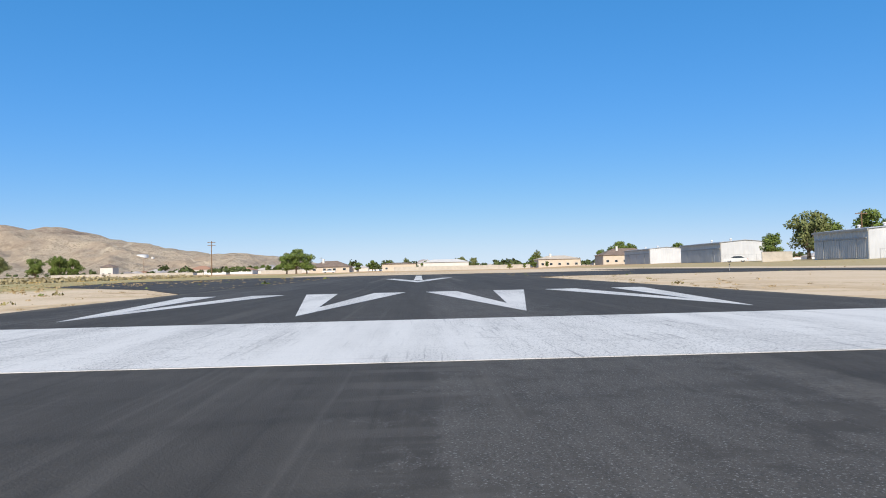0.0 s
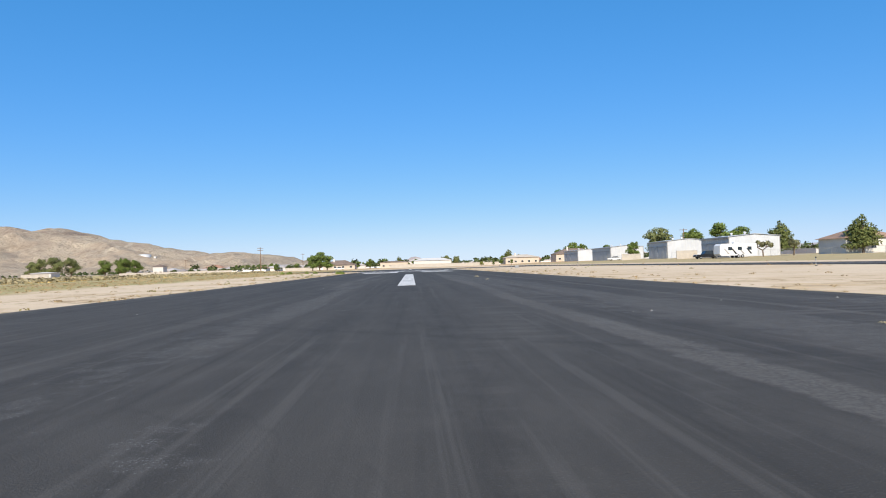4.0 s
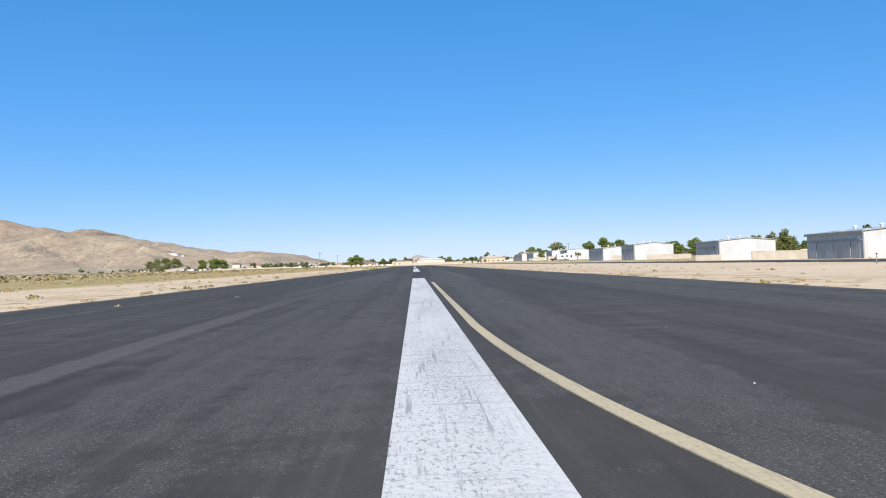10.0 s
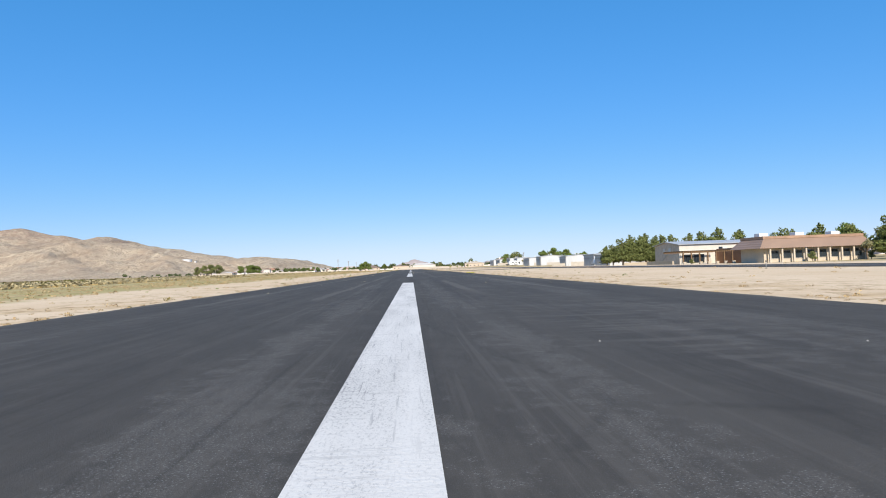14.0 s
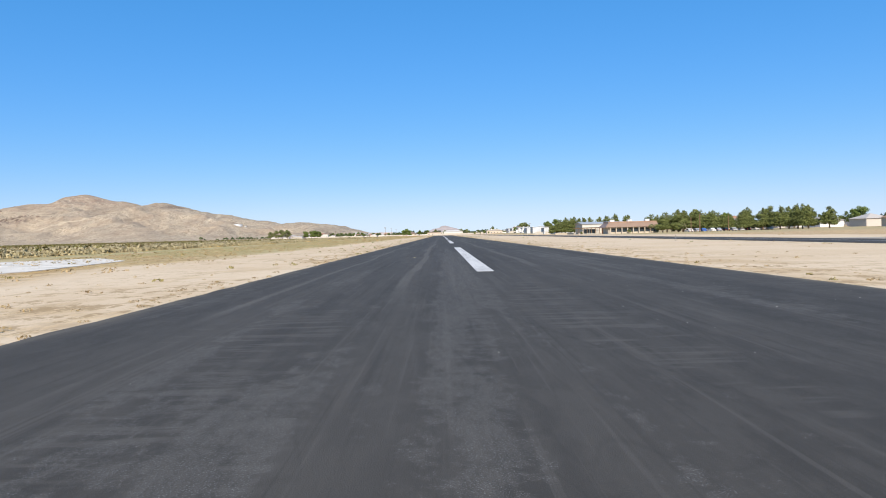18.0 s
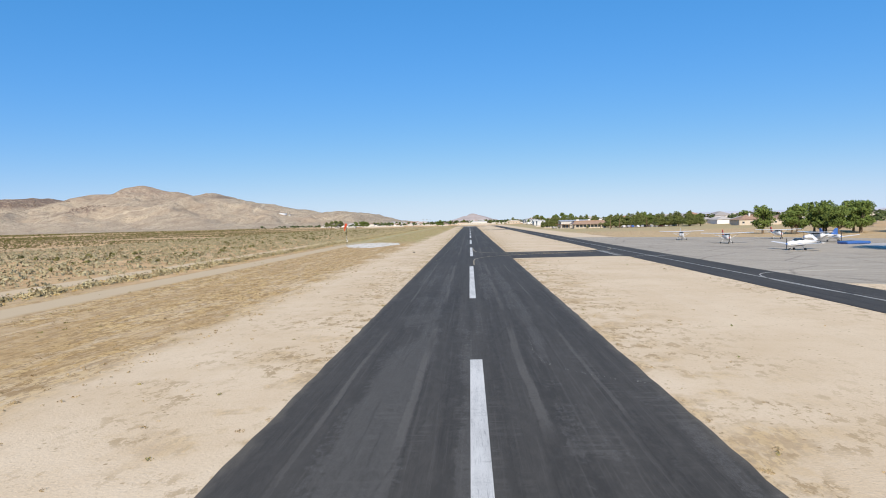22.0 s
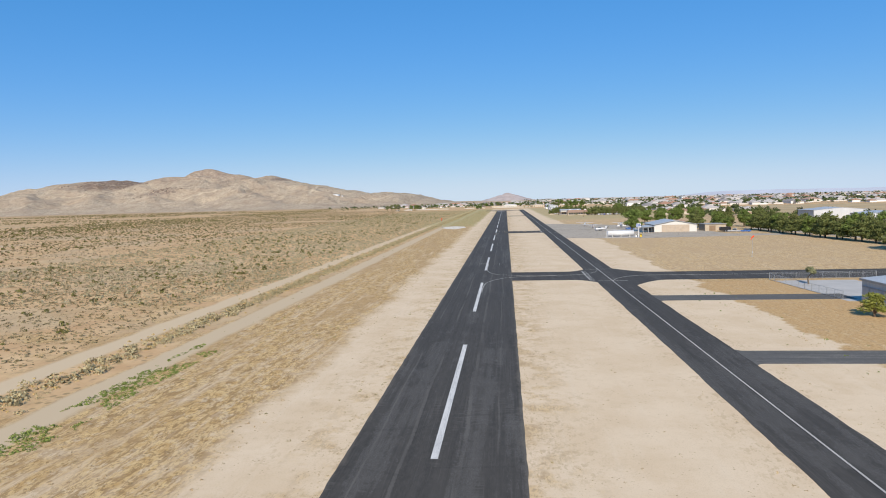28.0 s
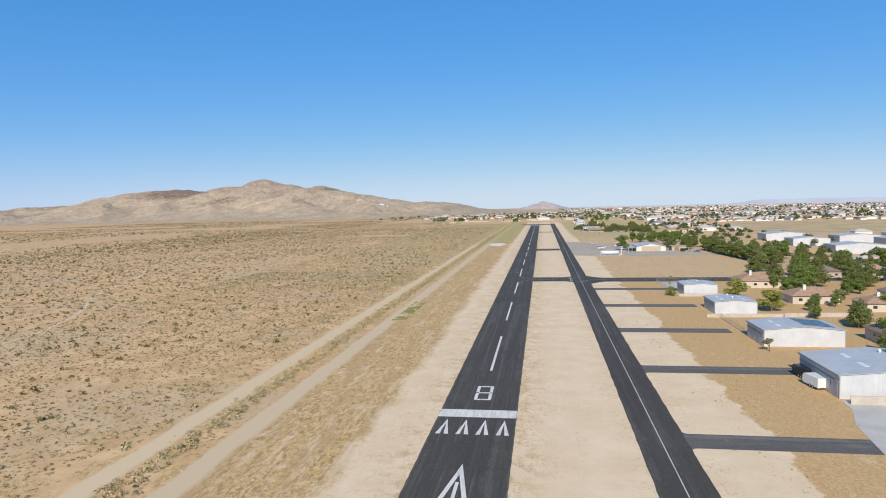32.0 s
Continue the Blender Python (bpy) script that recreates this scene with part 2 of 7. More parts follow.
straw = g.mix(g.ramp(mid, 0.3, 0.72), (0.47, 0.30, 0.122), (0.64, 0.46, 0.225))
straw = g.mix(g.ramp(streak, 0.48, 0.66, 0, 0.45), straw, (0.56, 0.435, 0.28))
straw = g.mix(g.ramp(g.noise(1.5, 5, g.scaled(1, 0.30, 1), 0.7), 0.51, 0.56, 0, 0.85), straw, (0.30, 0.19, 0.085))
tuft_dot = g.math("MULTIPLY", g.ramp(g.voronoi(1.7), 0.14, 0.30, 1, 0), g.ramp(g.noise(0.35, 4), 0.40, 0.55, 0, 0.9))
desert = g.mix(g.ramp(g.noise(0.12, 5), 0.3, 0.7), (0.50, 0.315, 0.162), (0.625, 0.432, 0.238))
desert = g.mix(g.ramp(g.noise(0.9, 4), 0.52, 0.78, 0, 0.6), desert, (0.31, 0.215, 0.12))
desert = g.mix(g.math("MULTIPLY", g.ramp(g.voronoi(0.75), 0.18, 0.36, 1, 0), g.ramp(g.noise(0.09, 4), 0.36, 0.52, 0, 0.8)), desert, (0.25, 0.19, 0.10))
desert = g.mix(g.ramp(g.noise(0.018, 3), 0.48, 0.62, 0, 0.5), desert, (0.46, 0.36, 0.23))
clump = g.noise(0.9, 6, g.scaled(1, 0.5, 1), 0.75)
straw = g.mix(g.ramp(clump, 0.54, 0.59, 0, 0.6), straw, (0.60, 0.48, 0.33))
straw = g.mix(g.ramp(g.noise(4.5, 5, g.scaled(1, 0.35, 1), 0.75), 0.52, 0.57, 0, 0.8), straw, (0.28, 0.18, 0.085))
straw = g.mix(g.ramp(g.noise(0.16, 5, g.scaled(1, 0.16, 1), 0.65), 0.46, 0.62, 0, 0.6), straw, (0.41, 0.275, 0.14))
straw = g.mix(tuft_dot, straw, (0.26, 0.175, 0.08))
# bands of the left side
left_straw = g.math("MULTIPLY", g.ramp(xw, -19.0, -15.0, 1, 0), g.math("MULTIPLY", g.ramp(g.noise(0.25, 4), 0.24, 0.46, 0.45, 1), g.ramp(g.noise(0.55, 5, g.scaled(1, 0.09, 1), 0.7), 0.30, 0.50, 0.35, 1)))
left = g.mix(left_straw, sand, straw)
left = g.mix(g.math("MULTIPLY", g.ramp(xr, -39.5, -38.5, 0, 1), g.ramp(xr, -35.5, -34.0, 1, 0)), left, (0.54, 0.42, 0.275))
golden = g.math("MULTIPLY", g.ramp(xw, -86, -64), g.ramp(g.noise(0.11, 5), 0.46, 0.60, 0, 0.8))
desert_w = g.mix(golden, desert, straw)
left = g.mix(g.ramp(xr, -39.8, -38.8, 1, 0), left, desert_w)
left = g.mix(g.math("MULTIPLY", g.ramp(xr, -51.2, -50.0, 0, 1), g.ramp(xr, -47.2, -46.0, 1, 0)), left, (0.58, 0.45, 0.295))
# bands of the right side: sand verge of the runway, sandy then straw lots past the taxiway
lot = g.math("MULTIPLY", g.ramp(xw, 45.2, 46.4, 0, 1), g.math("MULTIPLY", g.ramp(g.noise(0.3, 4), 0.2, 0.42, 0.3, 1), g.ramp(gy, -600, -592, 1, 0.75)))
right = g.mix(lot, sand, straw)
hay = g.mix(g.ramp(g.noise(2.2, 4, None, 0.7), 0.4, 0.62), (0.44, 0.275, 0.125), (0.555, 0.38, 0.195))
right = g.mix(g.math("MULTIPLY", g.math("MULTIPLY", lot, g.ramp(gy, -616, -612, 1, 0)), g.ramp(clump, 0.46, 0.62, 0.85, 0.35)), right, hay)
edge = g.math("MULTIPLY", g.ramp(xw, 7.0, 13.5, 1, 0), g.ramp(g.noise(0.35, 4), 0.45, 0.6, 0, 0.55))
right = g.mix(edge, right, straw)
edge_l = g.math("MULTIPLY", g.ramp(xw, -13.5, -7.0, 0, 1), g.ramp(g.noise(0.35, 4), 0.48, 0.62, 0, 0.5))
left = g.mix(edge_l, left, straw)
litter = g.ramp(g.noise(1.5, 6, g.scaled(1, 0.55, 1), 0.76), 0.525, 0.56)
strip = g.math("MAXIMUM", g.ramp(g.math("ABSOLUTE", xw), 8.0, 16.0, 1, 0.12), g.ramp(g.math("ABSOLUTE", g.math("SUBTRACT", xr, 29.0)), 4.5, 8.5, 0.9, 0))
litter = g.math("MULTIPLY", g.math("MULTIPLY", litter, strip), g.math("MULTIPLY", g.ramp(gy, -570, -505, 0.5, 1), g.ramp(g.noise(0.16, 4), 0.42, 0.54, 0, 0.75)))
left = g.mix(g.math("MULTIPLY", litter, g.ramp(xw, -17, -13)), left, (0.345, 0.24, 0.125))
right = g.mix(g.math("MULTIPLY", litter, g.ramp(xr, 40, 44, 1, 0)), right, (0.345, 0.24, 0.125))
green_lot = g.math("MULTIPLY", g.math("MULTIPLY", g.ramp(xw, 41, 46), g.ramp(gy, -260, -200)), g.ramp(g.noise(0.4, 4), 0.3, 0.55, 0.2, 0.85))
right = g.mix(green_lot, right, (0.41, 0.34, 0.18))
far_r = g.ramp(g.math("ADD", gx, g.math("MULTIPLY", g.math("SUBTRACT", big, 0.5), 60)), 150, 190)
right = g.mix(far_r, right, desert)
meadow = g.math("MULTIPLY", g.math("MULTIPLY", g.ramp(xw, -17.5, -14.5, 1, 0), g.ramp(xw, -60, -46)), g.math("MULTIPLY", g.ramp(gy, -345, -290), g.ramp(g.noise(0.3, 5, g.scaled(1, 0.35, 1), 0.65), 0.36, 0.52, 0.1, 0.85)))
left = g.mix(meadow, left, g.mix(g.ramp(mid, 0.35, 0.65), (0.285, 0.265, 0.105), (0.43, 0.365, 0.175)))
gc = g.mix(g.ramp(gx, -0.5, 0.5), left, right)
far_y = g.ramp(gy, 250, 420)
gc = g.mix(far_y, gc, desert)
spots = g.math("MULTIPLY", g.ramp(g.voronoi(0.24), 0.20, 0.42, 1, 0), g.ramp(g.noise(0.03, 3), 0.32, 0.5))
gc = g.mix(g.math("MULTIPLY", spots, g.math("MAXIMUM", g.ramp(gx, -230, -75, 0.55, 0), g.ramp(gx, 200, 400, 0, 0.6))), gc, (0.185, 0.16, 0.08))
# far plain and the pale dry lake on the horizon
gc = g.mix(g.ramp(gy, 700, 1500, 0, 0.5), gc, (0.36, 0.30, 0.23))
g.bump(g.math("ADD", g.noise(11.0, 4), g.math("MULTIPLY", fine, 0.6)), 0.03, 0.6)
GROUND = g.color(gc)


def ground_sheet():
    xs = [-4900, -3600, -2600, -1800, -1200, -800, -500, -300, -160, -90, -55, -30, -12, 0, 12, 24, 36, 44, 52, 60, 68, 76, 84, 92, 105, 120, 140, 165, 200, 280, 400, 600, 900, 1400, 2200, 3400, 4900]
    ys = [-4900, -3000, -2000, -1400, -1000] + [-900 + 50 * i for i in range(13)] + [-270 + 20 * i for i in range(36)] + [480, 520, 600, 700, 850, 1100, 1500, 2100, 3000, 4000, 4900]
    verts = [(x, y, ground_z(x, y)) for y in ys for x in xs]
    n = len(xs)
    faces = [(j * n + i, j * n + i + 1, (j + 1) * n + i + 1, (j + 1) * n + i) for j in range(len(ys) - 1) for i in range(n - 1)]
    return tagged(pieces("ground", verts, faces, GROUND, smooth=True), "pale desert sand with bands of dry straw-coloured grass", "ground", kind="structure")


ground_sheet()

# ---- asphalt ----
def asphalt(name, base, worn, along=1, wear=0.5, dust=None, split=0.006):
    """Sealed asphalt: even dark slurry, hair-fine streaks, ragged worn lanes where the stone shows, roller ribs, cracks.
    dust: half width past which blown sand dulls the seal."""
    n = Nodes(name, 0.86, 0, 0.24)

    def lanes(k, off):
        return n.scaled(1.0, k, 1, off) if along == 1 else n.scaled(k, 1.0, 1, off)

    def mottled(u):
        return tuple(u * v for v in base)

    lane = n.noise(0.42, 4, lanes(0.030, (2, 1, 0)), 0.6)
    lane2 = n.noise(1.3, 5, lanes(0.022, (7, 3, 0)), 0.65)
    hair = n.noise(7.0, 5, lanes(0.013, (1, 9, 0)), 0.7)
    blot = n.noise(0.16, 5, None, 0.65, 0.8)
    rag = n.noise(3.2, 6, None, 0.75)
    grain = n.noise(95.0, 3, None, 0.75)
    stone = n.voronoi(55.0)
    worn_in = n.math("ADD", n.math("MULTIPLY", lane, 0.60), n.math("MULTIPLY", blot, 0.22))
    worn_in = n.math("ADD", worn_in, n.math("MULTIPLY", rag, 0.18))
    m = n.ramp(worn_in, 0.528, 0.556)
    c = n.mix(n.ramp(lane2, 0.34, 0.66), mottled(0.80), mottled(1.16))
    c = n.mix(n.ramp(n.noise(2.4, 6, lanes(0.35, (9, 4, 0)), 0.75), 0.44, 0.62, 0, 0.45), c, mottled(1.5))
    c = n.mix(n.ramp(n.noise(0.05, 4), 0.35, 0.65, 0, 0.35), c, mottled(1.25))
    c = n.mix(n.math("MULTIPLY", n.math("MULTIPLY", m, n.ramp(n.noise(11.0, 5, lanes(0.4, (6, 6, 0)), 0.8), 0.36, 0.60, 0.25, 1)), wear), c, worn)
    c = n.mix(n.ramp(hair, 0.54, 0.66, 0, 0.8 * wear), c, worn)
    c = n.mix(n.ramp(hair, 0.46, 0.30, 0, 0.45), c, mottled(0.62))
    rib = n.noise(1.0, 3, n.scaled(0.55, 4.2, 1) if along == 1 else n.scaled(4.2, 0.55, 1), 0.6)
    ribbed = n.math("MULTIPLY", n.ramp(n.noise(0.34, 4, lanes(0.16, (5, 2, 0)), 0.6), 0.53, 0.63), n.ramp(rib, 0.49, 0.60, 0, 0.6))
    c = n.mix(ribbed, c, tuple(0.95 * u for u in worn))
    chalk = n.math("MULTIPLY", n.ramp(grain, 0.56, 0.66), n.ramp(m, 0.0, 0.8, 0.10, 0.75))
    c = n.mix(chalk, c, (0.25, 0.245, 0.235))
    c = n.mix(n.math("MULTIPLY", n.ramp(stone, 0.16, 0.30, 0.7, 0), m), c, (0.040, 0.040, 0.040))
    seam = n.math("ADD", n.xyz()[0] if along == 1 else n.xyz()[1], n.math("MULTIPLY", n.noise(0.05, 3), 0.9))
    seam = n.math("ADD", seam, n.math("MULTIPLY", n.math("SUBTRACT", rag, 0.5), 0.35))
    coarse = n.ramp(n.noise(30.0, 5, None, 0.85), 0.40, 0.60, 0.30, 1)
    for sx, sw in ((2.45, 0.19), (-1.85, 0.16), (-4.6, 0.10), (5.1, 0.09)):
        d = n.math("ABSOLUTE", n.math("SUBTRACT", seam, sx))
        c = n.mix(n.math("MULTIPLY", n.ramp(d, sw * 0.7, sw * 1.1, 0.8, 0), n.math("MULTIPLY", coarse, n.ramp(n.noise(0.035, 3, None, 0.6), 0.42, 0.54))), c, tuple(1.25 * u for u in worn))
    swirl = n.noise(0.55, 3, lanes(0.16, (4, 4, 0)), 0.5, 2.2)
    c = n.mix(n.ramp(n.math("ABSOLUTE", n.math("SUBTRACT", swirl, 0.5)), 0.0, 0.010, 0.16, 0), c, mottled(0.55))
    crack = n.voronoi(0.11, n.scaled(1, 0.5, 1), "DISTANCE_TO_EDGE")
    c = n.mix(n.math("MULTIPLY", n.ramp(crack, 0.0, split, 0.75 if split > 0.01 else 0.30, 0), n.ramp(rag, 0.42, 0.55)), c, mottled(0.45))
    if dust:
        side = n.math("ADD", n.math("ABSOLUTE", n.xyz()[0]), n.math("MULTIPLY", n.math("SUBTRACT", n.noise(0.9, 6, lanes(0.3, (3, 8, 0)), 0.75), 0.5), 1.6))
        c = n.mix(n.ramp(side, dust - 0.1, dust + 0.6, 0, 0.38), c, (0.215, 0.185, 0.145))
    n.bump(n.math("ADD", n.math("MULTIPLY", rag, 1.2), grain), 0.008, 0.6)
    return n.color(c)


ASPHALT = asphalt("runway_asphalt", (0.0560, 0.0508, 0.0440), (0.108, 0.099, 0.087), wear=0.5, dust=6.4)
TAXI_ASPHALT = asphalt("taxiway_asphalt", (0.0540, 0.0492, 0.0430), (0.103, 0.095, 0.084), wear=0.42)
DRIVE_ASPHALT = asphalt("driveway_asphalt", (0.100, 0.095, 0.087), (0.175, 0.163, 0.143), 0, 0.9)
OLD_ASPHALT = asphalt("apron_asphalt", (0.355, 0.305, 0.240), (0.49, 0.425, 0.335), 0, 0.9, split=0.03)
CONCRETE = simple("concrete", (0.46, 0.44, 0.41), 0.85, var=0.12, scale=0.25, bump=0.005)


def paint(name, col, wear):
    """Road paint: worn through in small flakes, drawn out along the runway, with broom lines across."""
    n = Nodes(name, 0.75, 0, 0.3)
    sc = n.scaled(1.0, 0.12, 1)
    c = n.mix(n.ramp(n.noise(2.2, 4, sc), 0.35, 0.75), col, tuple(u * 0.84 for u in col))
    flakes = n.ramp(n.noise(64, 5, n.scaled(1.0, 0.42, 1), 0.85), 0.52, 0.60, 0, 0.9)
    scratch = n.ramp(n.noise(26, 4, n.scaled(1.0, 0.035, 1), 0.7), 0.58, 0.66, 0, 0.8)
    rolled = n.ramp(n.noise(9.0, 5, n.scaled(0.08, 2.4, 1), 0.75), 0.54, 0.66, 0, 0.6)
    hole = n.math("MAXIMUM", n.math("MAXIMUM", flakes, scratch), rolled)
    hole = n.math("MULTIPLY", hole, n.ramp(n.noise(1.1, 5, sc, 0.7), 0.36, 0.62, 0.18, 1))
    c = n.mix(n.math("MULTIPLY", hole, wear), c, (0.15, 0.15, 0.152))
    n.bump(n.noise(40, 3), 0.006, 0.6)
    return n.color(c)


WHITE_PAINT = paint("worn_white_paint", (0.66, 0.64, 0.60), 0.9)
YELLOW_PAINT = paint("faded_yellow_paint", (0.56, 0.46, 0.29), 0.7)
PALE_PAINT = paint("faded_pale_line_paint", (0.50, 0.48, 0.43), 0.7)


def slab(name, outline, z0, z1, mat, label, category, kind="structure"):
    ob = part(name, prism(B(), outline, z0, z1), mat)
    return tagged(ob, label, category, kind=kind)


def ragged(x, y0, y1, amp, step_y, seed):
    """An edge line along y whose asphalt crumbles a little."""
    rnd = random.Random(seed)
    n = int(abs(y1 - y0) / step_y)
    return [(x + rnd.uniform(-amp, amp), y0 + (y1 - y0) * i / n) for i in range(n + 1)]


RW_S, RW_N = -985.0, 212.0
slab("runway", ragged(HALF, RW_S, RW_N, 0.045, 1.1, 3) + ragged(-HALF, RW_N, RW_S, 0.045, 1.1, 4), -0.3, 0.03, ASPHALT, "black sealed asphalt runway with worn lighter streaks", "runway")
slab("taxiway", ragged(TAXI_E, RW_S, 235, 0.07, 2.5, 5) + ragged(TAXI_W, 235, RW_S, 0.07, 2.5, 6), -0.3, 0.028, TAXI_ASPHALT, "black asphalt taxiway beside the runway", "taxiway")


def link_road(name, x0, x1, y0, y1, flare0=0.0, flare1=0.0, label="short black asphalt link between runway and taxiway", mat=None, z=0.022):
    """A crossing strip along x with flared mouths."""
    lo, hi = min(y0, y1), max(y0, y1)
    pts = []
    for u in range(9):
        a = u / 8
        pts.append((x0 + flare0 * (a if flare0 else 0), lo - flare0 * (1 - math.sin(a * math.pi / 2))))
    for u in range(9):
        a = u / 8
        pts.append((x1 - flare1 * (1 - a), lo - flare1 * (1 - math.cos(a * math.pi / 2))))
    for u in range(9):
        a = 1 - u / 8
        pts.append((x1 - flare1 * (1 - a), hi + flare1 * (1 - math.cos(a * math.pi / 2))))
    for u in range(9):
        a = 1 - u / 8
        pts.append((x0 + flare0 * a, hi + flare0 * (1 - math.sin(a * math.pi / 2))))
    seen = []
    for p in pts:
        if not seen or (abs(p[0] - seen[-1][0]) + abs(p[1] - seen[-1][1])) > 1e-4:
            seen.append(p)
    return slab(name, seen, -0.3, z, mat or TAXI_ASPHALT, label, "taxiway")


link_road("taxiway", HALF - 0.4, TAXI_W + 0.4, -609.6, -593.4, 0.6, 5.0)
link_road("taxiway", HALF - 0.4, TAXI_W + 0.4, -414.0, -394.0, 1.5, 3.0)
link_road("taxiway", HALF - 0.4, TAXI_W + 0.4, -105.2, -88.7, 0.6, 4.0)
link_road("taxiway", HALF - 0.4, TAXI_W + 0.4, 181.0, 211.0, 4.0, 3.0)
link_road("taxiway", TAXI_E - 0.4, 230.0, -611.0, -596.0, 9.0, 0, "black asphalt side road leaving the taxiway")
for yc, xe in ((-636.5, 66.0), (-680.0, 63.5), (-724.0, 62.5), (-767.0, 69.0), (-809.5, 60.0), (-852.0, 60.0), (-895.0, 60.0)):
    link_road("driveway", TAXI_E - 0.4, xe, yc - 3.0, yc + 3.0, 1.3, 0, "narrow faded asphalt driveway to a hangar", DRIVE_ASPHALT)
slab("runway", [(-HALF + 0.3, 160), (-11, 168), (-22, 180), (-26, 200), (-20, 214), (-HALF + 0.3, 212)], -0.3, 0.02, TAXI_ASPHALT, "grey asphalt turning bay at the runway end", "turning bay")

# ---- runway paint ----
Z_PAINT = 0.033


def mark(name, polys, mat, label, category="marking", z=Z_PAINT, dz=0.001):
    bm = B()
    for p in polys:
        prism(bm, p, z - 0.02, z + dz)
    return tagged(part(name, bm, mat), label, category, kind="structure")


def rect(x0, y0, x1, y1):
    return [(x0, y0), (x1, y0), (x1, y1), (x0, y1)]


for k in range(-1, 14):
    near = LINE0 - PERIOD * k
    near += {-1: 3.8, 1: -1.0, 5: 1.3, 8: -1.3}.get(k, 0.0)
    far = near + STRIPE + {-1: -7.8, 1: 1.25}.get(k, 0.0)
    a, b = {-1: (-0.255, 0.315), 0: (-0.32, 0.20), 1: (-0.245, 0.295), 2: (-0.215, 0.268), 3: (-0.235, 0.305), 7: (-0.21, 0.325), 8: (-0.30, 0.225)}.get(k, (-0.265, 0.285))
    mark("centreline_stripe", [rect(a, near, b, far)], WHITE_PAINT, "worn white centreline stripe on the asphalt")
TH_W, TH_E = -799.8, 147.3
mark("threshold_bar", [rect(-HALF + 0.05, TH_W - 2.0, HALF - 0.05, TH_W + 2.0)], WHITE_PAINT, "broad white threshold bar across the runway")
mark("threshold_bar", [rect(-HALF + 0.05, TH_E - 1.65, HALF - 0.05, TH_E + 1.65)], WHITE_PAINT, "broad worn white threshold bar across the runway")


def arrowheads(y_tip, sign, length, xs, half_w, stroke):
    for x in xs:
        tip, tail = y_tip, y_tip - sign * length
        inner = y_tip - sign * stroke * 2.4
        mark("arrowhead", [[(x, tip), (x - half_w, tail), (x - half_w + stroke, tail), (x, inner)], [(x, tip), (x, inner), (x + half_w - stroke, tail), (x + half_w, tail)]], WHITE_PAINT, "white painted arrowhead before the threshold")


arrowheads(-803.0, 1, 7.0, (-4.85, -1.6, 1.6, 4.85), 1.05, 0.72)
arrowheads(150.0, -1, 7.8, (-4.52, -1.5, 1.5, 4.52), 1.24, 0.78)


def long_arrow(y_tip, sign, length):
    t = y_tip
    mark("arrow", [[(0, t), (-2.2, t - sign * 13.0), (-1.55, t - sign * 13.0), (0, t - sign * 3.6)],
                   [(0, t), (0, t - sign * 3.6), (1.55, t - sign * 13.0), (2.2, t - sign * 13.0)]], WHITE_PAINT, "long white arrow pointing to the threshold")
    mark("arrow_shaft", [rect(-0.24, min(t - sign * 6, t - sign * length), 0.24, max(t - sign * 6, t - sign * length))], WHITE_PAINT, "white arrow shaft on the asphalt")


long_arrow(-821.5, 1, 34)
long_arrow(-866.0, 1, 34)
long_arrow(170.2, -1, 30)


def digit_eight(x, y, w, h, s):
    """Number 8 from bars with clipped corners; y is the foot, reading towards +y."""
    c = s * 0.3
    mark("runway_number", [
        [(x + c, y), (x + w - c, y), (x + w, y + c), (x + w - s, y + s), (x + s, y + s), (x, y + c)],
        [(x, y + c), (x + s, y + s), (x + s, y + h / 2 - s / 2), (x, y + h / 2 - s * 0.3)],
        [(x + w, y + c), (x + w, y + h / 2 - s * 0.3), (x + w - s, y + h / 2 - s / 2), (x + w - s, y + s)],
        [(x + s * 0.9, y + h / 2 - s / 2), (x + w - s * 0.9, y + h / 2 - s / 2), (x + w - s * 0.9, y + h / 2 + s / 2), (x + s * 0.9, y + h / 2 + s / 2)],
        [(x, y + h / 2 + s * 0.3), (x + s, y + h / 2 + s / 2), (x + s, y + h - s), (x, y + h - c)],
        [(x + w, y + h / 2 + s * 0.3), (x + w, y + h - c), (x + w - s, y + h - s), (x + w - s, y + h / 2 + s / 2)],
        [(x + c, y + h), (x, y + h - c), (x + s, y + h - s), (x + w - s, y + h - s), (x + w, y + h - c), (x + w - c, y + h)],
    ], WHITE_PAINT, "white painted runway number eight")


digit_eight(-1.6, -792.0, 3.2, 9.0, 0.62)
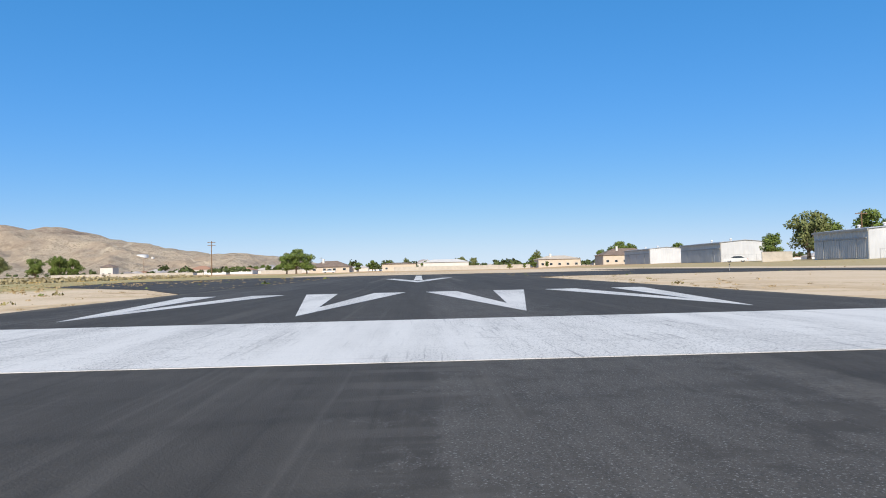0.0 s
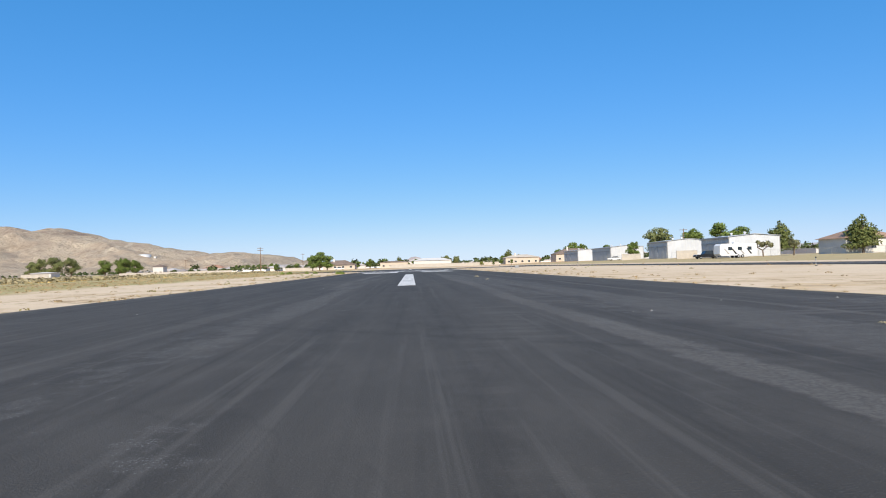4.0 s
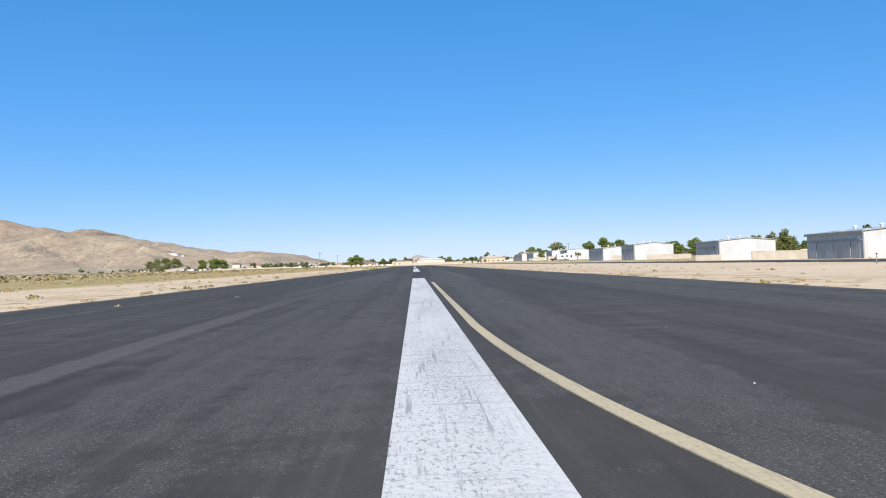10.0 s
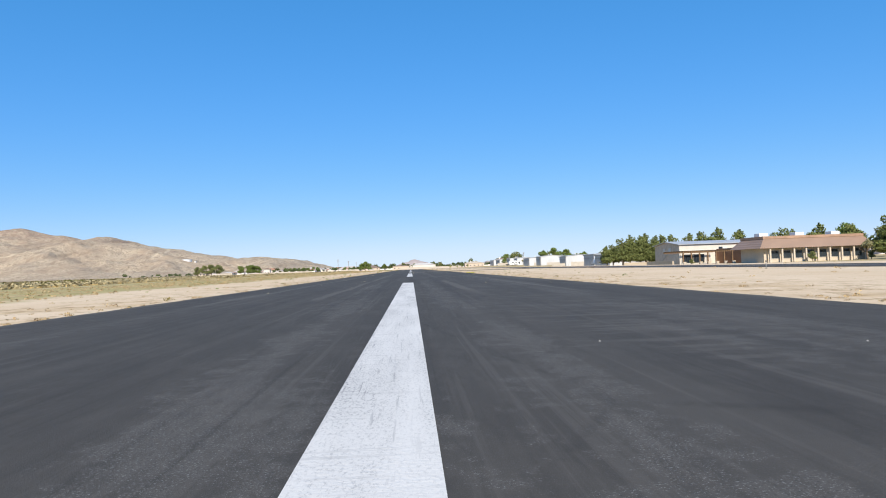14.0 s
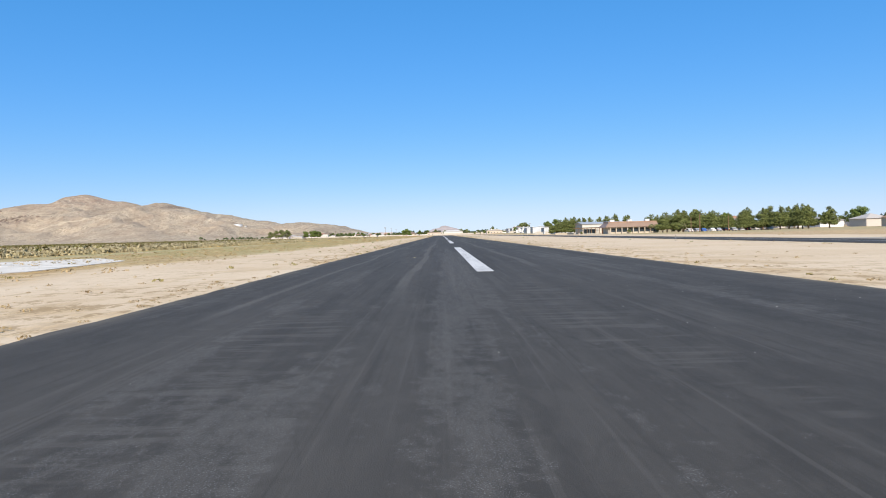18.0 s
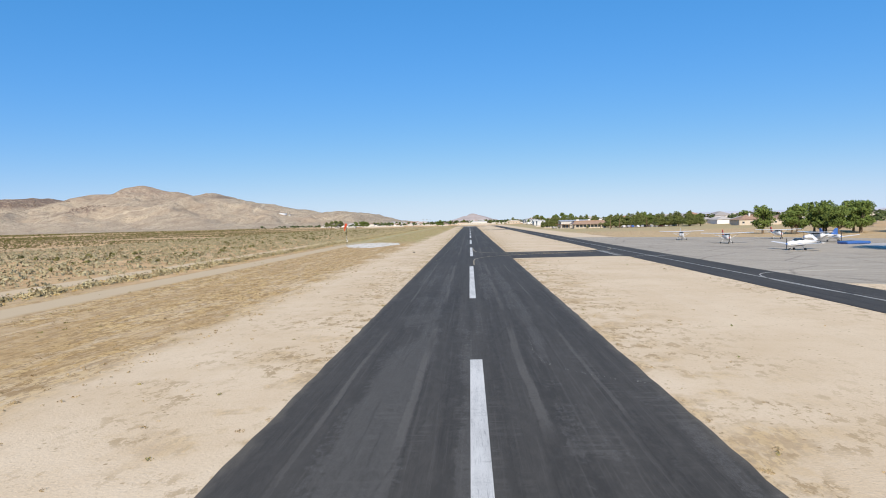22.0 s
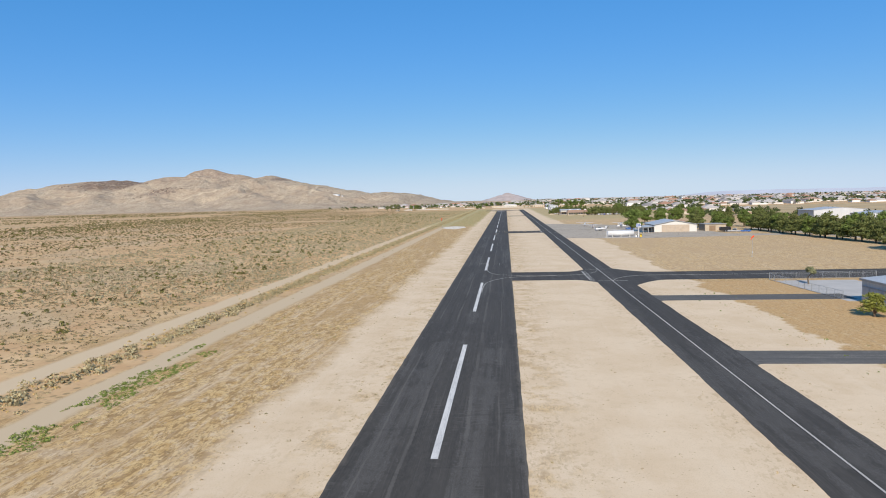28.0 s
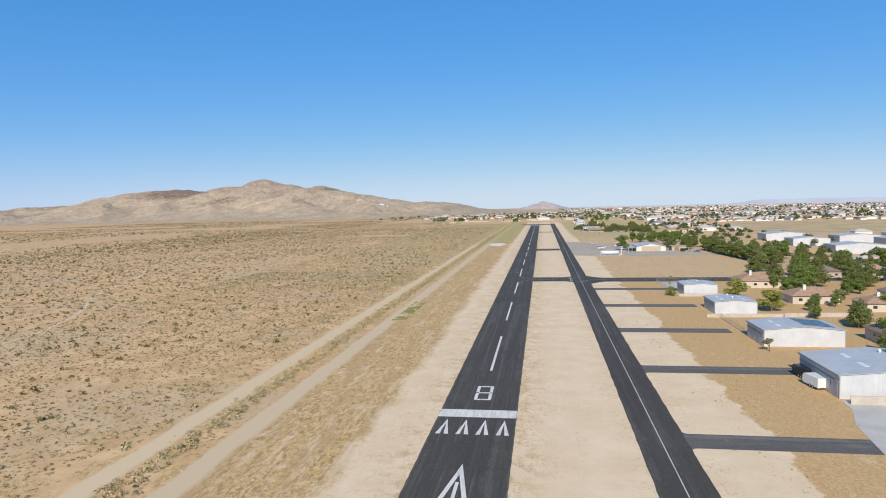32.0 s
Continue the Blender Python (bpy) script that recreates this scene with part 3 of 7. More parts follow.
# "26", reading towards -y: seen from behind it stands on its head
FT, FY = 129.7, 139.8
mark("runway_number", [
    rect(-4.75, FY - 1.6, -2.2, FY), rect(-4.9, FY - 6.8, -4.0, FY - 1.6), rect(-4.0, FY - 6.8, -2.2, FY - 4.6),
    [(-2.2, FT + 1.9), (-1.25, FT + 0.3), (-1.25, FY), (-2.2, FY)], [(-4.8, FT), (-1.4, FT), (-1.25, FT + 0.3), (-2.2, FT + 1.9), (-4.8, FT + 1.9)],
], WHITE_PAINT, "white painted runway number six")
mark("runway_number", [
    rect(1.22, FY - 2.0, 3.4, FY - 0.2), [(3.4, FY - 0.2), (3.4, FY - 2.0), (3.36, FY - 3.4), (4.3, FY - 3.6), (4.3, FY - 0.9), (3.8, FY - 0.2)],
    [(4.3, FY - 3.6), (3.36, FY - 3.4), (1.3, FY - 4.7), (2.22, FY - 5.5)], [(2.22, FY - 5.5), (1.3, FY - 4.7), (1.23, FT - 0.1), (2.15, FT + 1.7)],
    [(1.23, FT - 0.1), (4.4, FT - 0.2), (4.4, FT + 1.6), (2.15, FT + 1.7)], rect(3.55, FT + 1.6, 4.35, FT + 2.5),
], WHITE_PAINT, "white painted runway number two")


def curve_line(name, pts, width, mat, label, z=Z_PAINT):
    """A painted line along a smooth open curve."""
    P = [Vector((x, y)) for x, y in pts]
    fine_pts = []
    for i in range(len(P) - 1):
        p0, p1, p2, p3 = P[max(i - 1, 0)], P[i], P[i + 1], P[min(i + 2, len(P) - 1)]
        for k in range(6):
            t = k / 6
            fine_pts.append(0.5 * ((2 * p1) + (p2 - p0) * t + (2 * p0 - 5 * p1 + 4 * p2 - p3) * t * t + (3 * p1 - p0 - 3 * p2 + p3) * t ** 3))
    fine_pts.append(P[-1])
    bm = B()
    rows = []
    for i, p in enumerate(fine_pts):
        d = (fine_pts[min(i + 1, len(fine_pts) - 1)] - fine_pts[max(i - 1, 0)]).normalized()
        nrm = Vector((-d.y, d.x)) * width / 2
        rows.append([bm.verts.new((p.x + s * nrm.x, p.y + s * nrm.y, zz)) for s, zz in ((1, z - 0.02), (1, z + 0.002), (-1, z + 0.002), (-1, z - 0.02))])
    for a, b in zip(rows, rows[1:]):
        for k in range(3):
            bm.faces.new((a[k], b[k], b[k + 1], a[k + 1]))
    bmesh.ops.recalc_face_normals(bm, faces=bm.faces)
    return tagged(part(name, bm, mat), label, "marking", kind="structure")


LEAD_WEST = [(0.44, -26), (0.50, -18), (0.95, -12), (2.5, -7), (4.9, -3.4), (8.0, -1.4), (12.8, -0.4), (17.5, 0.3)]
LEAD_EAST = [(0.42, 29), (0.46, 16), (1.1, 9), (2.9, 4.6), (5.9, 2.6), (10.2, 1.0), (16.0, 0.7), (22.0, 1.4), (25.8, 4.0), (28.0, 8.5), (28.8, 14), (28.9, 20)]
MID_WEST = [(0.34, -24.8), (0.36, -19.3), (0.40, -14.6), (0.59, -11.8), (1.08, -9.2), (2.59, -5.3), (4.4, -3.3), (8.4, -0.6), (12.2, 0.8), (17.5, 1.1)]
MID_EAST = [(0.42, 30), (0.5, 24), (0.75, 17.5), (1.3, 13.3), (2.5, 10.2), (3.8, 8.4), (5.8, 6.4), (9.3, 4.8), (14.5, 3.5), (19, 3.2), (23.5, 5), (26.5, 9), (28.3, 14), (28.9, 21)]
OLD_WEST = [(0.47, -26), (0.48, -18), (0.47, -16), (0.50, -14), (0.55, -11.5), (0.68, -9.2), (1.02, -6.5), (1.96, -3.3), (3.3, -2.5), (5.6, -2.2), (10.0, -1.2), (17.5, 0)]
OLD_EAST = [(0.43, 30), (0.42, 18), (0.43, 15.3), (0.53, 13.3), (0.74, 11.7), (1.1, 10.3), (1.9, 8.2), (3.4, 5.8), (5.9, 3.6), (10.2, 1.6), (16.0, 0.9), (22.0, 1.4), (25.8, 4.0), (28.0, 8.5), (28.8, 14), (28.9, 20)]
for yc, width, west, east, line_paint in ((-403.3, 0.115, MID_WEST, MID_EAST, YELLOW_PAINT), (-100.0, 0.088, OLD_WEST, OLD_EAST, YELLOW_PAINT), (-601.5, 0.12, LEAD_WEST, LEAD_EAST, PALE_PAINT)):
    for line in (west, east):
        curve_line("lead_line", [(u, yc + v) for u, v in line], width, line_paint, "faded yellow lead line curving off the runway")
curve_line("taxi_line", [(TAXI_MID, RW_S), (TAXI_MID, -700), (TAXI_MID, -400), (TAXI_MID, -100), (TAXI_MID, 180)], 0.16, PALE_PAINT, "pale taxiway centreline")
for yc in (-612.0, -589.0, -416.0):
    mark("hold_line", [rect(TAXI_W + 0.4, yc, TAXI_E - 0.4, yc + 0.18)], PALE_PAINT, "faded stop line across the taxiway")
for yc in (-602.0, -404.0, -94.0):
    bars = [rect(24.15, yc - 9, 24.29, yc + 9), rect(24.45, yc - 9, 24.59, yc + 9)]
    for i in range(9):
        bars += [rect(24.75, yc - 9 + 2 * i, 24.89, yc - 8 + 2 * i), rect(25.05, yc - 9 + 2 * i, 25.19, yc - 8 + 2 * i)]
    mark("hold_line", bars, PALE_PAINT, "solid and dashed holding line before the runway")
curve_line("lead_line", [(28.9, -613), (29.6, -610), (31.2, -607), (34.5, -603.8), (40, -602.5), (60, -602.8), (120, -603)], 0.13, PALE_PAINT, "pale lead line onto the side road")
curve_line("lead_line", [(28.9, -470), (28.6, -462), (28.9, -456), (30.2, -451.5), (33.5, -449.3), (42, -448.5)], 0.13, PALE_PAINT, "pale lead line onto the apron")
# bare stretches where the seal has scoured off and the stone shows
bare = Nodes("scoured_asphalt", 0.9, 0, 0.2)
chips = bare.noise(48.0, 5, None, 0.9)
bc = bare.mix(bare.ramp(bare.noise(1.6, 5, None, 0.7), 0.35, 0.65), (0.066, 0.060, 0.052), (0.092, 0.085, 0.075))
bc = bare.mix(bare.ramp(chips, 0.47, 0.60, 0, 0.85), bc, (0.21, 0.198, 0.18))
bc = bare.mix(bare.ramp(chips, 0.46, 0.36, 0, 0.7), bc, (0.040, 0.037, 0.033))
bare.bump(chips, 0.012, 0.8)
BARE_ASPHALT = bare.color(bc)


def bare_patch(outline, seed):
    """A scoured stretch with a ragged rim, a hair proud of the seal."""
    rnd = random.Random(seed)
    rim = []
    for (ax, ay), (bx, by) in zip(outline, outline[1:] + outline[:1]):
        m = max(2, int(math.hypot(bx - ax, by - ay) / 0.10))
        for k in range(m):
            u = k / m
            rim.append((ax + (bx - ax) * u + rnd.uniform(-0.022, 0.022), ay + (by - ay) * u + rnd.uniform(-0.045, 0.045)))
    slab("bare_patch", rim, 0.012, 0.0322, BARE_ASPHALT, "scoured patch of asphalt with the stone showing", "bare patch")


bare_patch([(-0.62, 26.0), (-0.67, 22.4), (-0.70, 20.4), (-0.80, 19.5), (-0.86, 18.3), (-0.22, 18.3), (-0.25, 20.6), (-0.35, 21.4), (-0.44, 24.0)], 3)
bare_patch([(1.90, 43.0), (1.64, 25.7), (1.68, 23.6), (1.62, 22.0), (1.48, 21.1), (1.42, 20.7), (1.08, 20.5), (0.92, 20.9), (0.83, 21.4), (0.80, 23.4), (0.95, 28.5), (1.35, 43.0)], 4)
bare_patch([(1.31, 20.43), (1.67, 20.56), (1.60, 20.1), (1.45, 19.2), (1.25, 18.6), (1.12, 19.2), (1.25, 20.04)], 5)
bare_patch([(1.60, 21.34), (1.70, 21.2), (1.63, 20.81), (1.53, 20.93)], 6)
# scraped seal near a crossing
scrape = random.Random(8)
bits = []
for _ in range(150):
    u = scrape.random()
    x = -2.4 + 7.4 * u
    y = -570.4 - 1.5 * u + (scrape.gauss(0, 0.12) if u < 0.35 else scrape.gauss(-1.1, 0.55))
    w, d = scrape.uniform(0.02, 0.085), scrape.uniform(0.008, 0.025)
    bits.append([(x - w, y), (x - w * 0.3, y - d), (x + w, y - d * 0.4), (x + w * 0.5, y + d), (x - w * 0.5, y + d * 0.8)])
mark("scraped_seal", bits, PALE_PAINT, "scraped pale patches across the seal", "scrape")
mark("scraped_seal", [rect(-2.3, -570.55, -0.4, -570.45)], PALE_PAINT, "thin pale scrape across the seal", "scrape")
arc = random.Random(23)
bits = []
for a, b in zip(((2.95, -484.6), (2.79, -487.3), (2.78, -489.4), (2.98, -491.2), (3.5, -492.35), (4.76, -493.9)), ((2.79, -487.3), (2.78, -489.4), (2.98, -491.2), (3.5, -492.35), (4.76, -493.9), (6.6, -495.1))):
    for k in range(26):
        if arc.random() < 0.36:
            u = (k + arc.random()) / 26
            x, y = a[0] + (b[0] - a[0]) * u + arc.gauss(0, 0.03), a[1] + (b[1] - a[1]) * u + arc.gauss(0, 0.05)
            w, d = arc.uniform(0.008, 0.024), arc.uniform(0.008, 0.03)
            bits.append([(x - w, y - d * 0.3), (x + w * 0.4, y - d), (x + w, y + d * 0.3), (x - w * 0.3, y + d)])
mark("tyre_scuff", bits, PALE_PAINT, "pale curved scuff of a turning tyre", "scuff")
mark("joint_line", [[(3.48, -570), (3.54, -570), (3.66, -577), (3.60, -577)]], PALE_PAINT, "thin pale seal joint", "joint")

# ---- apron and yards ----
slab("apron", [(32.4, -306), (60, -327), (84, -352), (104, -398), (107, -452), (128, -458), (128, -468), (66, -472), (50, -470), (32.4, -462)], -0.3, 0.02, OLD_ASPHALT, "cracked greyish parking apron for small aircraft", "apron")
slab("concrete_yard", [(58.5, -814), (60.5, -800), (63.5, -792), (64, -787), (110, -787), (110, -850), (72, -850), (62, -830)], -0.3, 0.03, CONCRETE, "pale concrete yard beside a hangar", "yard")
slab("concrete_yard", [(63.2, -642), (78, -642.6), (78, -615), (62.0, -615)], -0.3, 0.02, CONCRETE, "pale concrete yard behind a fence", "yard")
CALICHE = simple("white_gravel", (0.72, 0.67, 0.59), 1.0, var=0.25, scale=0.5, fine=9, bump=0.02, spec=0.03)
slab("gravel_pad", [(-26, -356), (-23, -345), (-20.5, -335), (-22.5, -322), (-29, -313), (-34, -317), (-36.5, -335), (-33, -349)], -0.2, 0.02, CALICHE, "white gravel pad round the windsock", "gravel pad")

TRAIL = simple("trodden_dirt", (0.60, 0.46, 0.31), 0.95, var=0.14, scale=0.4, fine=5, bump=0.01)
tagged(curve_line("dirt_trail", [(-136, -790), (-140, -752), (-142, -738), (-149, -718), (-157, -700), (-172, -676), (-183, -658), (-194, -632), (-217, -576), (-246, -520), (-262, -440)], 1.5, TRAIL, "narrow pale trail trodden across the scrub", 0.025), category="trail")
tagged(curve_line("dirt_trail", [(-56, -700), (-74, -694), (-92, -698), (-112, -693)], 0.9, TRAIL, "faint pale trail across the scrub", 0.025), category="trail")
LAKE = simple("dry_lake_clay", (0.60, 0.53, 0.47), 0.95, var=0.08, scale=0.002, fine=0.02)
slab("dry_lake", [(150, 2800), (4700, 1700), (4700, 4600), (100, 4600)], -0.2, 0.2, LAKE, "pale dry lake bed along the horizon", "dry lake")

# ---- hills ----
rk = Nodes("dry_hillside", 0.95, 0, 0.1)
hx, hy, hz = rk.xyz()
h1 = rk.noise(0.012, 5, None, 0.6)
h2 = rk.noise(0.06, 6, None, 0.7)
h3 = rk.noise(0.35, 4)
hc = rk.mix(rk.ramp(h1, 0.35, 0.65), (0.43, 0.335, 0.24), (0.54, 0.435, 0.315))
hc = rk.mix(rk.ramp(h2, 0.52, 0.64, 0, 0.7), hc, (0.31, 0.232, 0.165))
hc = rk.mix(rk.ramp(h2, 0.44, 0.34, 0, 0.6), hc, (0.55, 0.45, 0.325))
# reddish caps and dark broken rock on the western knolls
hc = rk.mix(rk.math("MULTIPLY", rk.ramp(hz, 104, 160), rk.ramp(h2, 0.4, 0.58, 0.15, 0.65)), hc, (0.31, 0.20, 0.15))
for cx, cz, rx, rz, cut in ((-1640, 124, 170, 42, 0.40), (-1310, 74, 110, 17, 0.44), (-2280, 72, 260, 26, 0.50), (-930, 126, 60, 14, 0.42)):
    dx = rk.math("DIVIDE", rk.math("SUBTRACT", hx, cx), rx)
    dz = rk.math("DIVIDE", rk.math("SUBTRACT", hz, cz), rz)
    near_rock = rk.ramp(rk.math("ADD", rk.math("MULTIPLY", dx, dx), rk.math("MULTIPLY", dz, dz)), 0.2, 1.1, 1, 0)
    hc = rk.mix(rk.math("MULTIPLY", near_rock, rk.ramp(rk.noise(0.085, 6, None, 0.75), cut, cut + 0.1, 0, 0.85)), hc, (0.185, 0.125, 0.10))
# shade and light of gullies, painted as streaks down the slope
gully_shade = rk.noise(1.0, 6, rk.scaled(0.03, 0.007, 0.012), 0.7, 0.6)
hc = rk.mix(rk.ramp(gully_shade, 0.55, 0.64, 0, 0.5), hc, (0.27, 0.20, 0.14))
hc = rk.mix(rk.ramp(gully_shade, 0.44, 0.36, 0, 0.4), hc, (0.55, 0.46, 0.33))
# bushes seen as dots, and pale graded tracks
hc = rk.mix(rk.math("MULTIPLY", rk.ramp(rk.voronoi(0.16), 0.26, 0.44, 0.6, 0), rk.ramp(h1, 0.38, 0.58)), hc, (0.24, 0.195, 0.125))
hc = rk.mix(rk.ramp(h3, 0.57, 0.66, 0, 0.4), hc, (0.24, 0.19, 0.125))
bend = rk.math("MULTIPLY", rk.math("SUBTRACT", rk.noise(0.02, 3), 0.5), 30.0)
for tx, slope, y0, y1, wide in ((-775, -0.20, 1660, 1940, 4.5), (-1120, 0.55, 1380, 1700, 3.5), (-520, -0.9, 1500, 1800, 3.5)):
    off = rk.math("ABSOLUTE", rk.math("SUBTRACT", rk.math("ADD", hx, bend), rk.math("MULTIPLY_ADD", rk.math("SUBTRACT", hy, 0.5 * (y0 + y1)), slope, float(tx))))
    span = rk.math("MULTIPLY", rk.ramp(hy, y0 - 20, y0 + 20), rk.ramp(hy, y1 - 20, y1 + 20, 1, 0))
    hc = rk.mix(rk.math("MULTIPLY", rk.ramp(off, wide * 0.7, wide * 1.3, 0.8, 0), span), hc, (0.58, 0.48, 0.345))
rk.bump(rk.math("ADD", h2, rk.math("MULTIPLY", h3, 0.35)), 9.0, 0.9)
HILL = rk.color(hc)
ROCK = simple("dark_rock", (0.23, 0.17, 0.125), 0.9, var=0.35, scale=0.4, bump=0.05)

RIDGE = [(-3300, 0), (-2720, 24), (-2520, 62), (-2360, 76), (-2205, 55), (-2079, 92), (-1930, 128), (-1804, 138), (-1700, 140), (-1600, 116), (-1460, 147), (-1400, 143), (-1307, 178), (-1165, 152), (-1075, 131), (-1012, 140), (-950, 119), (-820, 95), (-705, 71), (-560, 48), (-470, 53), (-395, 44), (-320, 21), (-230, 4), (-100, 0)]


def ridge(x):
    for (a, za), (b, zb) in zip(RIDGE, RIDGE[1:]):
        if a <= x <= b:
            u = (x - a) / (b - a)
            u = u * u * (3 - 2 * u)
            return za + (zb - za) * u
    return 0.0


def hill_z(x, y):
    """Height of the range: a front slope to the ridge line at y = 1950 and a back slope."""
    base = 1050 + 90 * math.sin(x * 0.004) + 120 * step(-900, -200, x)
    u = (y - base) / (1950 - base)
    if u < 0:
        s = 0.0
    elif u < 1:
        s = 0.55 * u * u * (3 - 2 * u) + 0.45 * u ** 1.6
    else:
        s = max(0.0, 1 - ((y - 1950) / 1150) ** 1.3)
    shift = 60 * noise.noise(Vector((x * 0.002, y * 0.003, 3))) * (1 - s)
    r = ridge(x + shift)
    n1 = 1 - 2 * abs(noise.noise(Vector((x * 0.0042, y * 0.0030, 0.7))))
    n2 = noise.fractal(Vector((x * 0.011, y * 0.009, 2)), 0.9, 2.1, 4)
    n3 = 1 - 2.4 * abs(noise.noise(Vector((x * 0.017, y * 0.010, 5.1))))
    n4 = noise.fractal(Vector((x * 0.045, y * 0.035, 8)), 0.8, 2.1, 3)
    rough = min(s * 3, 1) * min(1, r / 50)
    z = r * s + (5.5 * n3 + 2.2 * n4) * rough * (1 - 0.6 * s ** 3) + (26 * n1 - 12 + 9 * n2) * min(s * 3.0, 1.0) * (1 - 0.82 * s ** 3) * min(1, r / 60) + 2.5 * n2 * min(s * 3, 1)
    return z - 1.5


def hill_range():
    nx, ny = 400, 130
    verts = []
    for j in range(ny):
        for i in range(nx):
            x = -3300 + 3260 * i / (nx - 1)
            y = 960 + 1040 * j / 109 if j < 110 else 2000 + 1080 * (j - 109) / 20
            verts.append((x, y, hill_z(x, y)))
    faces = [(j * nx + i, j * nx + i + 1, (j + 1) * nx + i + 1, (j + 1) * nx + i) for j in range(ny - 1) for i in range(nx - 1)]
    return tagged(pieces("hill_range", verts, faces, HILL, smooth=True), "bare brown desert hills with rocky gullies", "hills", kind="structure")


hill_range()


def cone_hill(cx, cy, w, h, seed, name="far_hill", mat=HILL, label="small bare cone-shaped hill on the horizon", asym=0.0):
    n = 40
    verts, faces = [], []
    for j in range(n):
        for i in range(n):
            u, v = -1 + 2 * i / (n - 1), -1 + 2 * j / (n - 1)
            r = math.hypot(u * (1 + asym * u), v)
            k = noise.fractal(Vector((u * 3 + seed, v * 3, 1)), 0.9, 2, 4)
            z = h * max(0, 1 - r) ** 1.15 * (1 + 0.18 * k) + 2 * k * max(0, 1 - r) - 1.2
            verts.append((cx + u * w, cy + v * w, z))
    faces = [(j * n + i, j * n + i + 1, (j + 1) * n + i + 1, (j + 1) * n + i) for j in range(n - 1) for i in range(n - 1)]
    return tagged(pieces(name, verts, faces, mat, smooth=True), label, "hill", kind="structure")


# reddish slope, paled in its colour for the haze of distance
FAR_CONE = simple("hazed_reddish_slope", (0.43, 0.365, 0.34), 1.0, var=0.2, scale=0.02, fine=0.1)
cone_hill(20, 3200, 185, 52, 2.0, mat=FAR_CONE)
# blue of the distant air is mixed into the hills' own colour
FAR_HILL = simple("far_hazy_hills", (0.40, 0.43, 0.50), 1.0, var=0.1, scale=0.004, fine=0.02)


def far_range():
    verts, faces = [], []
    n = 90
    for i in range(n):
        x = -600 + 5400 * i / (n - 1)
        h = 26 + 14 * noise.noise(Vector((x * 0.0012, 4, 0))) + 7 * noise.noise(Vector((x * 0.006, 1, 0)))
        y = 4700 - 0.30 * max(0, x - 600)
        verts += [(x, y - 60, -2), (x, y + 40, h)]
    for i in range(n - 1):
        faces.append((2 * i, 2 * i + 2, 2 * i + 3, 2 * i + 1))
    return tagged(pieces("backdrop", verts, faces, FAR_HILL, smooth=True), "pale distant hills along the horizon", "backdrop", kind="structure")


far_range()

# boulders on the flank of the hills
def boulders():
    rnd = random.Random(11)
    bm = B()
    for _ in range(170):
        x, y = (-1640 + rnd.gauss(0, 75), 1760 + rnd.gauss(0, 60)) if rnd.random() < 0.6 else (-1310 + rnd.gauss(0, 50), 1560 + rnd.gauss(0, 40))
        z = hill_z(x, y)
        r = rnd.uniform(1.5, 5.5)
        m = pose(x, y, z, rnd.uniform(0, 90), rnd.uniform(0, 90), rnd.uniform(0, 90)) @ Matrix.Diagonal((r, r * rnd.uniform(0.6, 1), r * rnd.uniform(0.5, 0.9), 1))
        bmesh.ops.create_icosphere(bm, subdivisions=1, radius=1, matrix=m)
    return tagged(part("boulders", bm, ROCK), "dark brown boulders on the hillside", "rocks", kind="stuff")


boulders()
# ---- scrub ----
SAGE = foliage("sagebrush_leaves", (0.205, 0.172, 0.095), (0.325, 0.275, 0.160), (0.26, 0.20, 0.105))
PALE_SAGE = foliage("pale_sagebrush_leaves", (0.315, 0.280, 0.170), (0.455, 0.405, 0.265), (0.36, 0.30, 0.175))
CREOSOTE = foliage("creosote_leaves", (0.12, 0.115, 0.04), (0.21, 0.19, 0.07), (0.22, 0.165, 0.065))
DRY_TUFT = foliage("dry_grass_tuft", (0.39, 0.285, 0.145), (0.53, 0.41, 0.235), (0.36, 0.25, 0.125))
GREEN_WEED = foliage("green_weed", (0.15, 0.20, 0.045), (0.28, 0.33, 0.09), (0.21, 0.25, 0.07))


def scrub(name, spots, mat, blades, label, category="scrub", flat=0.75, leaf=0.30, seed=1):
    """Many low bushes as one mesh: each a dome of small leaf clumps that face outwards. spots: rows of x, y, z, radius."""
    rng = np.random.default_rng(seed)
    spots = np.asarray(spots, float)
    n = len(spots)
    u = rng.normal(size=(n, blades, 3))
    u /= np.linalg.norm(u, axis=2, keepdims=True)
    u[..., 2] = np.abs(u[..., 2])
    rad = rng.uniform(0.45, 1.0, (n, blades, 1))
    r = spots[:, None, 3:4]
    c = spots[:, None, :3] + u * rad * r * np.array([1, 1, flat])
    out = u + 0.42 * rng.normal(size=u.shape)
    out /= np.linalg.norm(out, axis=2, keepdims=True)
    a = np.cross(out, rng.normal(size=u.shape))
    a /= np.linalg.norm(a, axis=2, keepdims=True) + 1e-6
    b = np.cross(out, a)
    b /= np.linalg.norm(b, axis=2, keepdims=True) + 1e-6
    sz = r * leaf * rng.uniform(0.6, 1.4, (n, blades, 1))
    q = np.stack([c - a * sz, c - b * sz * 0.7, c + a * sz, c + b * sz * 0.7], 2)
    q[..., 2] = np.maximum(q[..., 2], spots[:, 2][:, None, None] - 0.01)
    v = q.reshape(-1, 3)
    f = np.arange(len(v)).reshape(-1, 4)
    me = bpy.data.meshes.new(name)
    me.from_pydata(v.tolist(), [], f.tolist())
    me.materials.append(mat)
    return tagged(new(name, me), label, category, kind="stuff")


